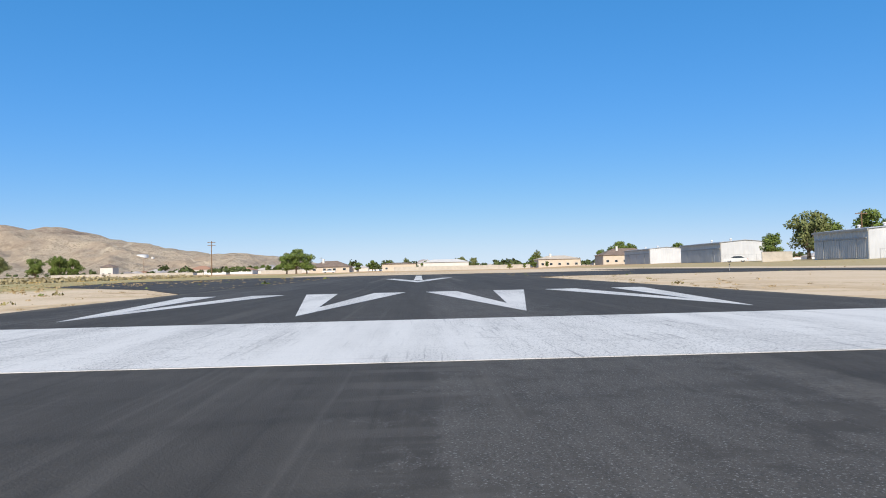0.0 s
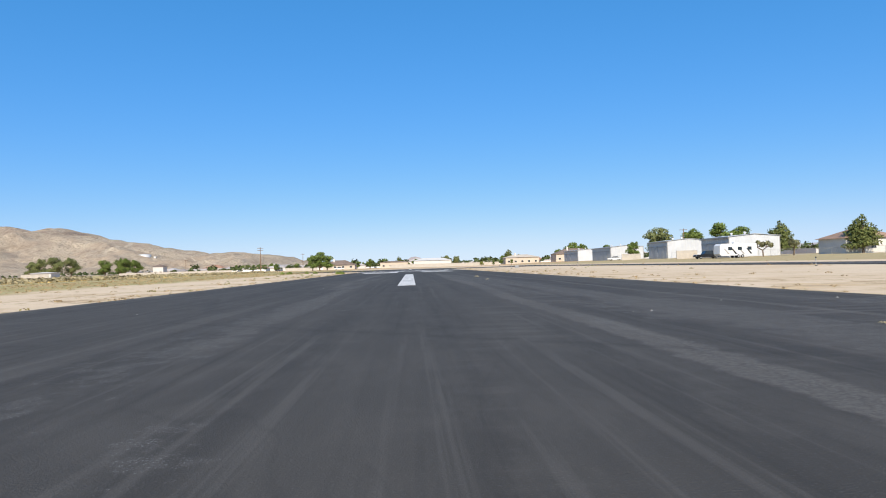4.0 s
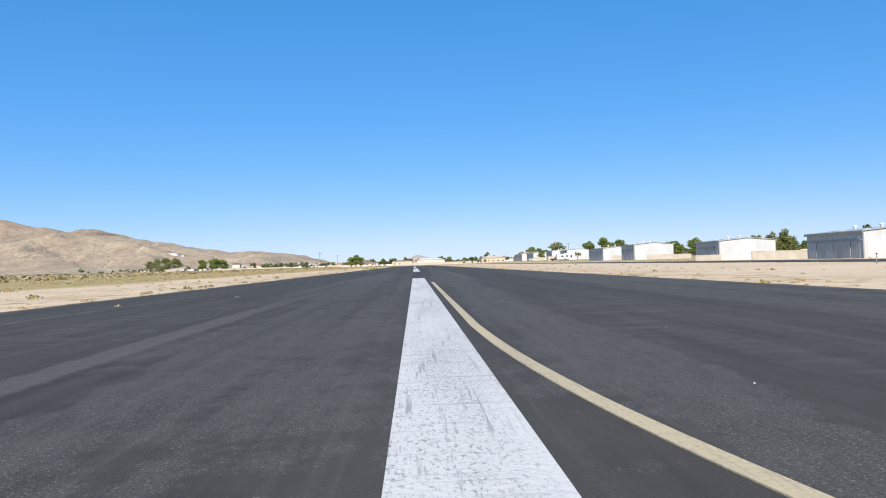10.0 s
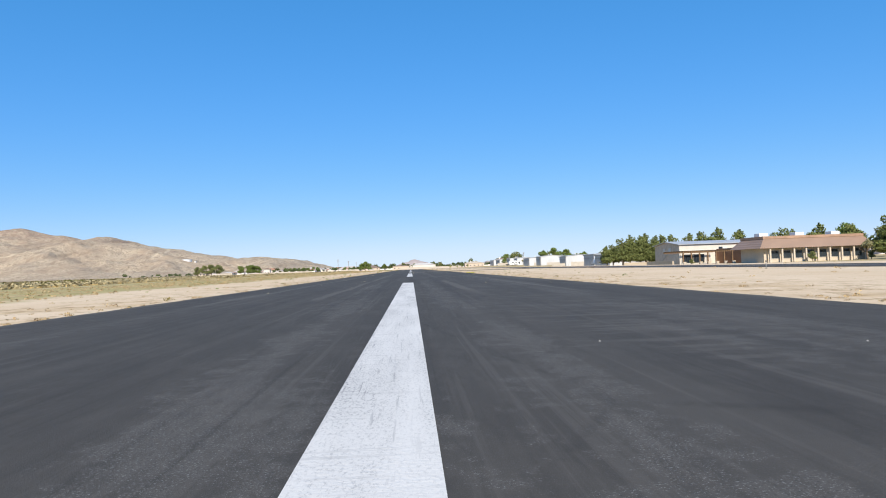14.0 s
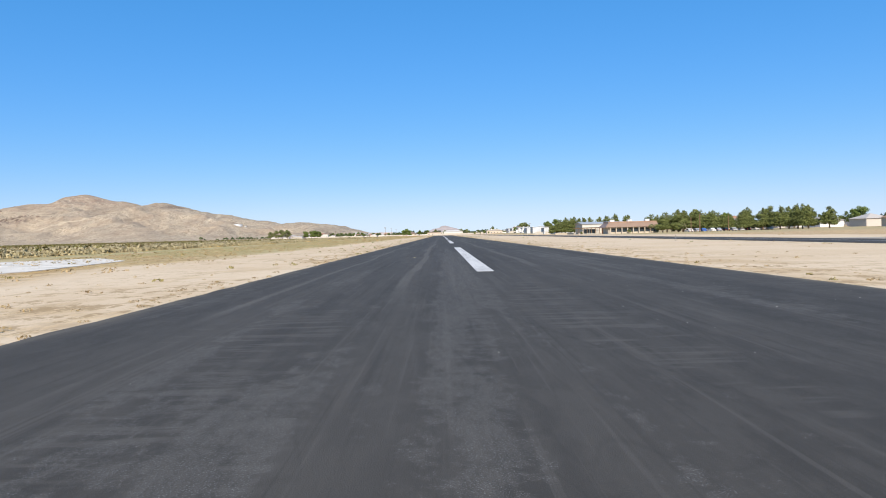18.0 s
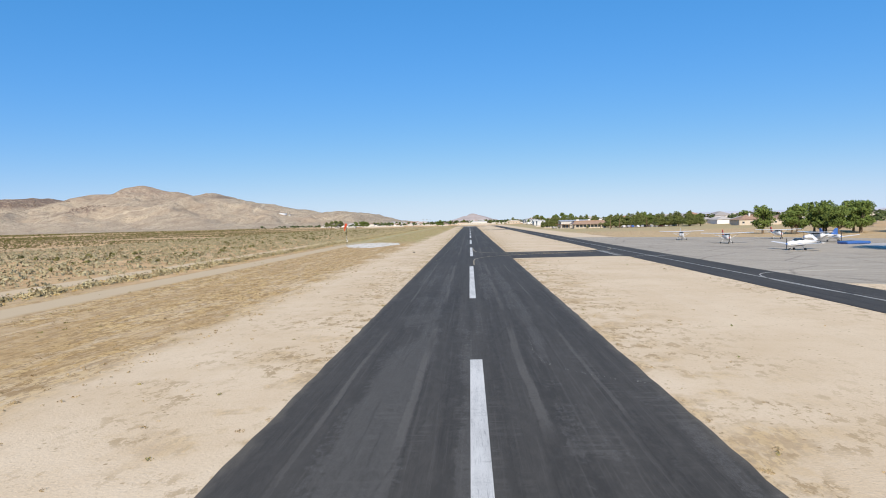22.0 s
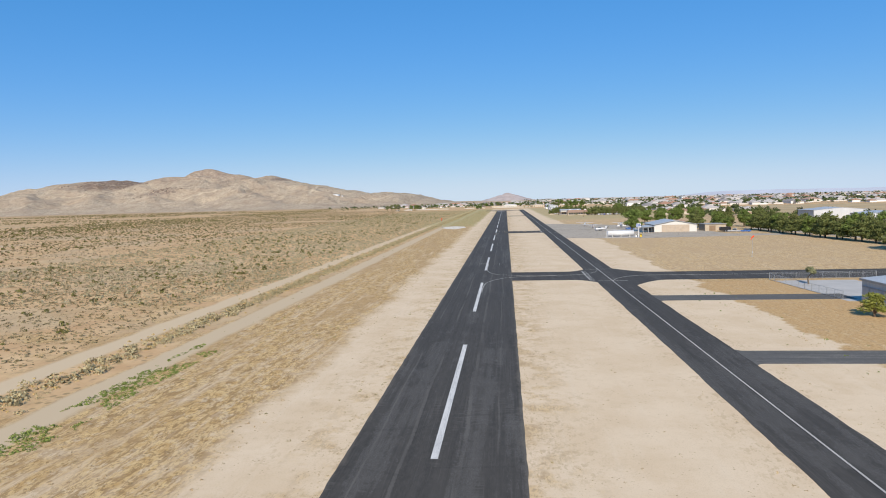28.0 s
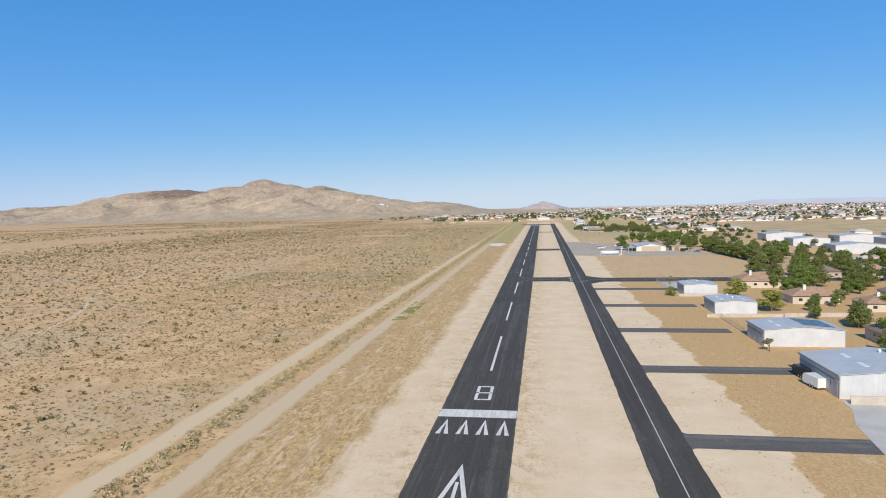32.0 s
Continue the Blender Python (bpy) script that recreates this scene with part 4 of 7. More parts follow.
def scatter(n, x0, x1, y0, y1, r0, r1, seed, keep=None):
    rng = np.random.default_rng(seed)
    xs, ys = rng.uniform(x0, x1, n), rng.uniform(y0, y1, n)
    rs = r0 + (r1 - r0) * rng.uniform(0, 1, n) ** 2
    out = []
    for x, y, r in zip(xs, ys, rs):
        if keep is None or keep(x, y):
            out.append((x, y, ground_z(x, y), r))
    return out


def patchy(scale, cut, z=0.0):
    return lambda x, y: noise.noise(Vector((x * scale, y * scale, z))) > cut


# sage flats on the desert side, thinning with distance
scrub("sagebrush", scatter(28000, -150, -52, -960, -560, 0.14, 0.50, 21, patchy(0.03, -0.5)), SAGE, 8, "brown-grey sagebrush scattered over the desert", "sagebrush", leaf=0.38, seed=3)
scrub("sagebrush", scatter(25000, -150, -50, -640, 260, 0.32, 0.95, 22, patchy(0.03, -0.6)), PALE_SAGE, 12, "pale grey-green sagebrush covering the desert", "sagebrush", leaf=0.29, seed=4)
scrub("sagebrush", scatter(30000, -480, -150, -900, 420, 0.35, 0.90, 23, patchy(0.012, -0.4)), SAGE, 6, "distant brown-grey sagebrush flats", "sagebrush", leaf=0.45, seed=5)
scrub("creosote_bush", scatter(11000, -450, -60, -960, 100, 0.40, 1.05, 24, patchy(0.011, -0.3)), CREOSOTE, 14, "dark olive creosote bushes on the desert", "creosote bush", flat=1.0, leaf=0.36, seed=6)
scrub("creosote_bush", scatter(15000, -1200, -330, -500, 900, 0.8, 1.6, 25, patchy(0.006, -0.2, 5)), CREOSOTE, 6, "dark olive creosote bushes on the far desert", "creosote bush", flat=1.0, leaf=0.5, seed=7)
DRY_GRASS = foliage("golden_dry_grass", (0.46, 0.33, 0.13), (0.60, 0.45, 0.21), (0.52, 0.37, 0.15))
DITCH_SAGE = foliage("pale_ditch_brush", (0.35, 0.295, 0.165), (0.50, 0.43, 0.26), (0.40, 0.32, 0.17))
# bushes in the ditch that runs beside the runway
ditch = [(-43.6 + random.gauss(0, 1.15), -970 + 1240 * i / 4200 + random.uniform(-0.6, 0.6), 0.0, 0.30 + 0.80 * random.random() ** 1.6) for i in range(4200)]
ditch = [b for b in ditch if noise.noise(Vector((b[0] * 0.35, b[1] * 0.09, 2.0))) > -0.55]
ditch_grass = [(-44.0 + random.gauss(0, 1.5), random.uniform(-970, 270), 0.0, random.uniform(0.15, 0.40)) for i in range(5000)]
scrub("ditch_brush", ditch, DITCH_SAGE, 32, "grey-green brush along a shallow ditch", "brush", leaf=0.17, seed=8)
scrub("sagebrush", scatter(420, -80, -52, -960, -690, 0.45, 1.05, 61, patchy(0.05, -0.05)), DITCH_SAGE, 26, "rounded grey-green sagebrush beside the dirt road", "sagebrush", leaf=0.26, seed=17)
ditch2 = [(-42.6 + random.gauss(0, 0.5), -970 + 1240 * i / 420 + random.uniform(-1.5, 1.5), 0.0, random.uniform(0.4, 0.8)) for i in range(420)]
scrub("ditch_brush", ditch2, SAGE, 14, "dark brush along a shallow ditch", "brush", seed=9)
scrub("ditch_grass", ditch_grass, DRY_GRASS, 10, "golden dry grass clumps in a shallow ditch", "grass", flat=0.5, leaf=0.3, seed=48)
# tufts of dry grass on the verges
tl = scatter(1500, -15, -HALF - 0.3, -960, 205, 0.04, 0.17, 31, patchy(0.12, 0.02)) + scatter(15000, -34, -15, -960, 200, 0.07, 0.26, 32, patchy(0.07, -0.3)) + scatter(2200, -13, -HALF - 0.2, -960, 205, 0.03, 0.13, 51, patchy(0.2, 0.05))
scrub("grass_tufts", tl, DRY_TUFT, 8, "tufts of dry yellow grass on the sand", "grass", flat=0.5, leaf=0.22, seed=10)
tr = scatter(1700, HALF + 0.3, 24.5, -960, 200, 0.04, 0.17, 33, patchy(0.10, 0.05)) + scatter(6500, 41, 64, -960, -615, 0.08, 0.28, 34, patchy(0.09, -0.25)) + scatter(2600, HALF + 0.2, 11, -960, 205, 0.03, 0.13, 52, patchy(0.2, 0.0)) + scatter(1300, 22.5, TAXI_W - 0.2, -960, 200, 0.06, 0.24, 53, patchy(0.2, 0.0)) + scatter(1300, TAXI_E + 0.2, 37, -960, -480, 0.06, 0.24, 54, patchy(0.2, 0.0)) + scatter(2600, 33.5, 130, -585, 260, 0.08, 0.30, 35, patchy(0.06, -0.1))
no_road = [s for s in tr if not (-470 < s[1] < -310 and 31 < s[0] < 130) and not any(abs(s[1] - c) < 5 for c in (-636.5, -680, -724, -767, -809.5, -852, -895)) and not (-615 < s[1] < -592) and not (-416 < s[1] < -391 and s[0] < 26) and not (-113 < s[1] < -91 and s[0] < 26)]
scrub("grass_tufts", no_road, DRY_TUFT, 8, "tufts of dry yellow grass on the sand", "grass", flat=0.5, leaf=0.22, seed=11)
# one grey tumbleweed blown onto the sand
TUMBLE = foliage("dead_tumbleweed_twigs", (0.20, 0.165, 0.125), (0.33, 0.28, 0.22), (0.25, 0.21, 0.16))
scrub("tumbleweed", [(-11.85, -387.9, ground_z(-11.85, -387.9), 0.27)], TUMBLE, 520, "grey dead tumbleweed lying on the sand", "tumbleweed", flat=1.15, leaf=0.14, seed=20)
# browner clumps that hug the asphalt edges and dot the bare sand
BROWN_TUFT = foliage("brown_grass_tuft", (0.31, 0.225, 0.115), (0.46, 0.355, 0.205), (0.36, 0.27, 0.14))
OLIVE_TUFT = foliage("olive_grass_tuft", (0.24, 0.215, 0.085), (0.37, 0.32, 0.15), (0.29, 0.235, 0.10))


def clear_of_paving(x, y):
    return not (x > HALF and (-418 < y < -389 or -115 < y < -89 or -617 < y < -588))


def edge_clumps(n, side, spread, r0, r1, seed):
    rng = np.random.default_rng(seed)
    out = []
    for y, d, r in zip(rng.uniform(-960, 205, n), rng.exponential(spread, n), rng.uniform(r0, r1, n)):
        x = side * (HALF + 0.15 + d)
        if d < 12 and clear_of_paving(x, y) and noise.noise(Vector((d * 0.3, y * 0.11, seed))) > -0.08:
            out.append((x, y, ground_z(x, y), r))
    return out


brown = edge_clumps(4200, -1, 0.9, 0.04, 0.13, 71) + edge_clumps(1500, -1, 5.0, 0.06, 0.20, 72) + edge_clumps(3800, 1, 0.9, 0.04, 0.12, 73) + edge_clumps(1300, 1, 5.0, 0.06, 0.18, 74)
scrub("grass_tufts", brown, BROWN_TUFT, 24, "brown dead grass clumps on pale sand", "grass", flat=0.40, leaf=0.15, seed=18)
meadow_tufts = scatter(12000, -34, -15, -960, 200, 0.07, 0.22, 75, patchy(0.06, -0.2, 3))
scrub("grass_tufts", meadow_tufts, BROWN_TUFT, 8, "brown dead grass clumps between the straw", "grass", flat=0.45, leaf=0.28, seed=28)
olive = edge_clumps(420, -1, 4.0, 0.10, 0.24, 76) + edge_clumps(300, 1, 4.0, 0.08, 0.20, 77) + scatter(1500, -38, -17, -700, 200, 0.10, 0.30, 78, patchy(0.05, 0.0, 7))
scrub("grass_tufts", olive, OLIVE_TUFT, 15, "olive-green grass clumps on pale sand", "grass", flat=0.5, leaf=0.24, seed=19)
gw = scatter(1500, -36.5, -32.0, -712, -672, 0.14, 0.30, 36, patchy(0.22, -0.1)) + scatter(60, -37, -30, -760, -640, 0.1, 0.22, 37) + scatter(60, -14, -7.2, -300, 200, 0.10, 0.28, 38) + scatter(40, 8, 24, -600, 200, 0.10, 0.25, 39) + scatter(60, 38, 50, -840, -620, 0.15, 0.35, 40)
scrub("green_weeds", gw, GREEN_WEED, 12, "low green weeds on the sandy verge", "weeds", flat=0.7, seed=12)
yw = [(6.95 + abs(random.gauss(0, 0.18)), -140.5 - 7.5 * random.random(), 0.0, random.uniform(0.06, 0.16)) for _ in range(150)]
yw += [(3.4 + random.gauss(0, 0.35), -373 + random.gauss(0, 0.8), 0.03, random.uniform(0.015, 0.04)) for _ in range(14)]
YELLOW_WEED = foliage("yellow_flowering_weed", (0.36, 0.34, 0.07), (0.55, 0.48, 0.14), (0.42, 0.38, 0.12))
scrub("yellow_weeds", yw, YELLOW_WEED, 14, "yellow flowering weeds along the asphalt edge", "weeds", flat=0.7, seed=14)
# weeds rooted in the runway seal
rw = [(random.choice((-1, 1)) * random.uniform(2.5, 6.6), random.uniform(-420, 130), 0.03, random.uniform(0.03, 0.09)) for _ in range(60)]
rw += [(2.66, 24.9, 0.03, 0.14), (-2.75, 25.5, 0.03, 0.12), (4.7, 25.3, 0.03, 0.13), (3.4, 97.5, 0.03, 0.12)]
PALE_WEED = foliage("pale_dry_weed", (0.44, 0.38, 0.22), (0.60, 0.52, 0.33), (0.50, 0.44, 0.26))
scrub("runway_weeds", rw, PALE_WEED, 26, "small dry weeds growing through the asphalt", "weeds", flat=0.5, leaf=0.16, seed=13)

scrub("green_weeds", [(-7.6, 137.6, 0.0, 0.42), (-8.1, 138.3, 0.0, 0.36), (-7.9, 136.9, 0.0, 0.28), (-16.9, 156.4, 0.0, 0.5), (-13.6, 158.3, 0.0, 0.4), (-18.2, 158.0, 0.0, 0.45), (-15.1, 160.1, 0.0, 0.4)], GREEN_WEED, 260, "bushy green weeds at the asphalt edge", "weeds", flat=1.0, leaf=0.12, seed=33)
# bleached pebbles and flakes of seal strewn over the runway
PEBBLE = simple("bleached_pebble", (0.46, 0.43, 0.38), 0.9, var=0.2, scale=8)
pebble = random.Random(57)
pv, pf = [], []
for _ in range(620):
    x, y = pebble.uniform(-6.5, 6.5), pebble.uniform(-440, 140)
    if pebble.random() < 0.45:
        x, y = pebble.uniform(0.8, 6.6), pebble.uniform(-400, -255)
    r = pebble.uniform(0.005, 0.013) * (1.6 if pebble.random() < 0.10 else 1)
    b = len(pv)
    pv += [(x - r, y - r * 0.6, 0.029), (x + r * 0.8, y - r, 0.029), (x + r, y + r * 0.7, 0.029), (x - r * 0.7, y + r, 0.029), (x + r * pebble.uniform(-0.3, 0.3), y, 0.03 + r * pebble.uniform(0.5, 1.1))]
    pf += [(b, b + 1, b + 4), (b + 1, b + 2, b + 4), (b + 2, b + 3, b + 4), (b + 3, b, b + 4)]
tagged(pieces("pebbles", pv, pf, PEBBLE), "small bleached pebbles strewn over the asphalt", "pebbles", kind="stuff")

scrub("grass_tufts", [(-9.5, 34.1, 0.0, 0.34), (-9.2, 34.6, 0.0, 0.24), (-8.7, 35.6, 0.0, 0.30), (-8.3, 36.1, 0.0, 0.26), (-8.1, 37.6, 0.0, 0.34), (-7.8, 38.2, 0.0, 0.32), (-7.7, 38.7, 0.0, 0.26), (-7.15, 29.4, 0.0, 0.16), (-8.4, 37.0, 0.0, 0.3)], OLIVE_TUFT, 160, "bushy olive grass clumps on the verge", "grass", flat=0.75, leaf=0.13, seed=34)
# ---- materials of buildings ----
# the white holds a little blue that offsets the warm sunlight
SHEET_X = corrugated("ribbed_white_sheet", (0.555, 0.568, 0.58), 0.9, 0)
# side sheet and doors: the shade of these faces is put into darker greys
SHEET_Y = corrugated("ribbed_shaded_sheet", (0.46, 0.47, 0.475), 0.9, 1)
DOOR_Y = corrugated("ribbed_sliding_door", (0.41, 0.415, 0.42), 0.45, 1)
ROOF_SHEET = corrugated("pale_blue_grey_roof_sheet", (0.45, 0.465, 0.48), 0.6, 1, 0.4)
TRIM = simple("grey_eave_trim", (0.34, 0.33, 0.31), 0.6)
SKYLIGHT = simple("milky_skylight", (0.62, 0.66, 0.68), 0.35, var=0.08)
PANEL = simple("dark_solar_cells", (0.02, 0.025, 0.045), 0.15, 0.2, spec=0.6)
BLOCK = simple("tan_block_wall", (0.47, 0.425, 0.36), 0.9, var=0.14, scale=0.8, bump=0.01)
STUCCO = simple("cream_stucco", (0.53, 0.46, 0.37), 0.9, var=0.10, scale=0.5, bump=0.01)
STUCCO_W = simple("white_stucco", (0.60, 0.58, 0.54), 0.9, var=0.08, scale=0.5)
TAN = simple("tan_siding", (0.44, 0.37, 0.28), 0.85, var=0.12)
BROWN_ROOF = simple("brown_shingle_roof", (0.22, 0.165, 0.13), 0.95, var=0.25, scale=0.8, bump=0.02)
TERRA_ROOF = simple("clay_tile_roof", (0.36, 0.235, 0.165), 0.9, var=0.25, scale=0.8, bump=0.02)
RED_METAL = corrugated("brown_red_mansard_metal", (0.30, 0.205, 0.15), 0.4, 0, 0.5)
WOOD = simple("weathered_wood_beam", (0.20, 0.125, 0.07), 0.85, var=0.3, scale=2.0, bump=0.01)
DARK = simple("dark_opening", (0.03, 0.03, 0.032), 0.6)
GLASS = simple("dark_window_glass", (0.03, 0.04, 0.05), 0.08, 0.0, spec=0.8)
WHITE = simple("white_enamel", (0.66, 0.66, 0.65), 0.35, var=0.05)
GREY_METAL = simple("galvanised_steel", (0.42, 0.43, 0.43), 0.45, 0.6)
BLACK_PAINT = simple("black_car_paint", (0.02, 0.021, 0.024), 0.2, spec=0.6)
BLUE_PAINT = simple("blue_paint", (0.05, 0.13, 0.38), 0.3)
RED_PAINT = simple("red_paint", (0.45, 0.04, 0.03), 0.4)
ORANGE = simple("orange_fabric", (0.78, 0.10, 0.03), 0.8, var=0.15)
SILVER = simple("silver_paint", (0.45, 0.46, 0.48), 0.3, 0.3)
TYRE = simple("black_rubber", (0.025, 0.025, 0.025), 0.8)
YELLOW = simple("yellow_paint", (0.65, 0.45, 0.04), 0.5)
BARK = simple("grey_brown_bark", (0.17, 0.125, 0.085), 0.95, var=0.3, scale=3, bump=0.03)
LEAF_A = foliage("cottonwood_leaves", (0.090, 0.132, 0.031), (0.205, 0.258, 0.072), (0.135, 0.176, 0.047))
LEAF_B = foliage("olive_leaves", (0.130, 0.150, 0.055), (0.255, 0.273, 0.115), (0.175, 0.195, 0.078))
LEAF_C = foliage("bright_mesquite_leaves", (0.19, 0.21, 0.04), (0.32, 0.32, 0.08), (0.24, 0.25, 0.065))
PINE = foliage("pine_needles", (0.094, 0.116, 0.037), (0.205, 0.222, 0.077), (0.14, 0.157, 0.053))
YUCCA = foliage("yucca_blades", (0.16, 0.17, 0.085), (0.27, 0.27, 0.15), (0.22, 0.18, 0.10))


# ---- trees ----
def crown_mesh(name, lobes, count, leaf, mat, seed, droop=0.0):
    """A crown of many leaf clumps thrown about a handful of lobes, with gaps between."""
    rng = np.random.default_rng(seed)
    vs = []
    w = np.array([l[3] * l[4] for l in lobes])
    pick = rng.choice(len(lobes), count, p=w / w.sum())
    L = np.array(lobes)[pick]
    u = rng.normal(size=(count, 3))
    u /= np.linalg.norm(u, axis=1, keepdims=True)
    rad = rng.uniform(0.55, 1.08, (count, 1))
    c = L[:, :3] + u * rad * np.stack([L[:, 3], L[:, 3], L[:, 4]], 1)
    a = rng.normal(size=(count, 3))
    a[:, 2] -= droop
    a /= np.linalg.norm(a, axis=1, keepdims=True)
    b = np.cross(a, u)
    b /= np.linalg.norm(b, axis=1, keepdims=True) + 1e-6
    s = leaf * rng.uniform(0.6, 1.5, (count, 1))
    q = np.stack([c - a * s, c - b * s * 0.55 + a * s * 0.1, c + a * s, c + b * s * 0.55 + a * s * 0.1], 1).reshape(-1, 3)
    me = bpy.data.meshes.new(name)
    me.from_pydata(q.tolist(), [], np.arange(len(q)).reshape(-1, 4).tolist())
    me.materials.append(mat)
    return me


def tree(kind, height, seed, label, category="tree"):
    """One tree at the origin: a tapered trunk with limbs, and a crown."""
    rnd = random.Random(seed)
    ob = thing("tree", (0, 0, 0), 0, label, category)
    bm = B()
    h = height
    lobes = []
    if kind == "pine":
        cyl(bm, 0.035 * h, 0.012 * h, (0, 0, -0.1), (rnd.uniform(-.02, .02) * h, 0, 0.85 * h), 8)
        n = 11
        for i in range(n):
            z = 0.22 * h + 0.72 * h * i / n
            r = (0.40 - 0.24 * (i / n) ** 1.6) * h * rnd.uniform(0.8, 1.15)
            for k in range(3 if i < 8 else 1):
                a = rnd.uniform(0, 6.28)
                d = r * rnd.uniform(0.35, 0.65)
                p = (d * math.cos(a), d * math.sin(a), z + rnd.uniform(-.03, .03) * h)
                cyl(bm, 0.009 * h, 0.003 * h, (0, 0, z - 0.04 * h), p, 5)
                lobes.append((*p, r * 0.62, 0.095 * h))
        lobes.append((0, 0, 0.95 * h, 0.05 * h, 0.07 * h))
        crown = crown_mesh("crown", lobes, 3800, 0.029 * h, PINE, seed)
    else:
        mat = {"leafy": LEAF_A, "olive": LEAF_B, "bright": LEAF_C}[kind]
        fork = (0.17 if kind != "bright" else 0.15) * h
        cyl(bm, 0.042 * h, 0.028 * h, (0, 0, -0.1), (0.01 * h, 0.005 * h, fork), 9)
        m = 12 if kind == "leafy" else 11
        for i in range(m):
            a = 6.283 * i / m + rnd.uniform(-.35, .35)
            d = h * rnd.uniform(0.10, 0.29)
            z = h * (rnd.uniform(0.25, 0.48) if i % 2 else rnd.uniform(0.52, 0.82))
            p = Vector((d * math.cos(a), d * math.sin(a), z))
            mid = Vector((0.45 * p.x, 0.45 * p.y, fork + 0.5 * (z - fork)))
            cyl(bm, 0.017 * h, 0.011 * h, (0, 0, fork * 0.92), mid, 6)
            cyl(bm, 0.011 * h, 0.004 * h, mid, p, 5)
            lobes.append((*p, h * rnd.uniform(0.13, 0.22), h * rnd.uniform(0.09, 0.15)))
            q = p + Vector((rnd.uniform(-.1, .1) * h, rnd.uniform(-.1, .1) * h, rnd.uniform(0.03, .14) * h))
            lobes.append((*q, h * rnd.uniform(0.07, 0.13), h * rnd.uniform(0.06, 0.10)))
        lobes.append((0, 0, 0.84 * h, 0.16 * h, 0.12 * h))
        crown = crown_mesh("crown", lobes, 3800, (0.027 if kind == "leafy" else 0.025) * h, mat, seed, 0.5 if kind == "olive" else 0)
    part("trunk", bm, BARK, ob)
    c = new("crown", crown)
    c.parent = ob
    return ob


KINDS = {
    "pine": ("dark green pine with a ragged crown", "pine"),
    "leafy": ("green leafy shade tree with a broad crown", "tree"),
    "olive": ("grey-green feathery tree with drooping twigs", "tree"),
    "bright": ("low yellow-green desert tree", "tree"),
}
PROTO = {}
used = set()


def plant(kind, x, y, h, group=""):
    """Sets a tree of one of three builds of its kind at a place."""
    i = int(abs(x * 7.3 + y * 3.1)) % 3
    key = (kind, i)
    s = h / 8.5
    if key not in PROTO:
        PROTO[key] = tree(kind, 8.0, 50 + 7 * i + len(kind), KINDS[kind][0], KINDS[kind][1])
    ob = PROTO[key]
    wide = 1.5 * s if kind == "bright" else s
    m = pose(x, y, ground_z(x, y), 0, 0, (x * 53 + y * 31) % 360) @ Matrix.Diagonal((wide, wide, s, 1))
    if key in used:
        ob = copy_thing(ob, m)
    used.add(key)
    ob.matrix_basis = m
    tagged(ob, group=group or "single trees round the airfield")
    return ob


for k, x, y, h in (
    ("olive", 81, 271, 11.2), ("olive", 85, 275, 9.0), ("leafy", 72.5, 270, 6.2), ("leafy", 120, 306, 14.5), ("leafy", 112, 312, 12.5), ("leafy", 131, 312, 13.0), ("leafy", 103, 468, 13.5), ("leafy", 112, 474, 12.0), ("leafy", 98, 380, 8.5),
    ("pine", 97.6, 229.6, 9.4), ("pine", 95, 195, 8.6), ("leafy", 90, 146, 6.6), ("leafy", 97, 150, 7.0), ("leafy", 84, 111, 6.4), ("leafy", 92, 114, 7.4), ("leafy", 88, 106, 6.0), ("pine", 83, 54, 6.6), ("pine", 88, 57, 7.4), ("leafy", 98, 62, 6.0), ("leafy", 104, 100, 7), ("leafy", 92, 20, 6), ("pine", 84, 24, 6.5), ("pine", 90, 9, 6.5),
    ("leafy", -41, 355, 9.4), ("leafy", -37.8, 356, 7.6), ("leafy", -44.0, 354, 7.8), ("leafy", -159, 429, 10.8), ("leafy", -154, 431, 9.6), ("leafy", -164, 434, 10.2), ("leafy", -171, 431, 10.4), ("olive", -197, 446, 12.6), ("olive", -203, 440, 13.4), ("olive", -210, 438, 12.0), ("olive", -219, 446, 11.0), ("leafy", -70, 461, 5.2),
    ("leafy", -200, 808, 9.4), ("leafy", -190, 795, 8.6), ("leafy", -181, 783, 9.2), ("leafy", -172, 772, 8.4), ("leafy", -163, 760, 9.0), ("leafy", -154, 746, 8.2), ("leafy", -145, 734, 9.0), ("leafy", -137, 721, 8.6),
    ("leafy", -34, 600, 9), ("leafy", -22, 610, 9), ("pine", -10, 604, 10), ("leafy", 4, 615, 8), ("leafy", -46, 620, 8), ("olive", 28, 560, 9.5), ("olive", 36, 566, 8.5), ("leafy", 60, 480, 6.5), ("leafy", 74, 500, 7), ("leafy", 95, 470, 9.0), ("leafy", 106, 480, 8.0), ("leafy", 120, 470, 7.0), ("pine", 70, 520, 11),
    ("leafy", 52, 428, 3.2), ("leafy", 58, 430, 3.0), ("leafy", 47, 426, 2.6), ("bright", 40, 424, 2.5),
):
    plant(k, x, y, h)
for x, y, h in ((54.0, -46.5, 5.8), (56.5, -44.0, 6.3), (58.6, -46.0, 8.0), (61.0, -45.0, 9.0), (63.4, -46.5, 8.7), (65.4, -45.0, 9.2), (67.8, -47.0, 8.5), (70.0, -44.5, 8.8)):
    plant("pine", x, y, h, "trees beside the cafe")
for x, y, h in ((74, -42, 8.8), (78.5, -44, 8.9), (82, -43, 9.5), (85.5, -46, 10.3), (90.5, -48, 9.1), (92.5, -45, 9.5), (103, -47, 9.6), (107, -46, 9.1)):
    plant("pine", x, y, h, "trees behind the cafe")
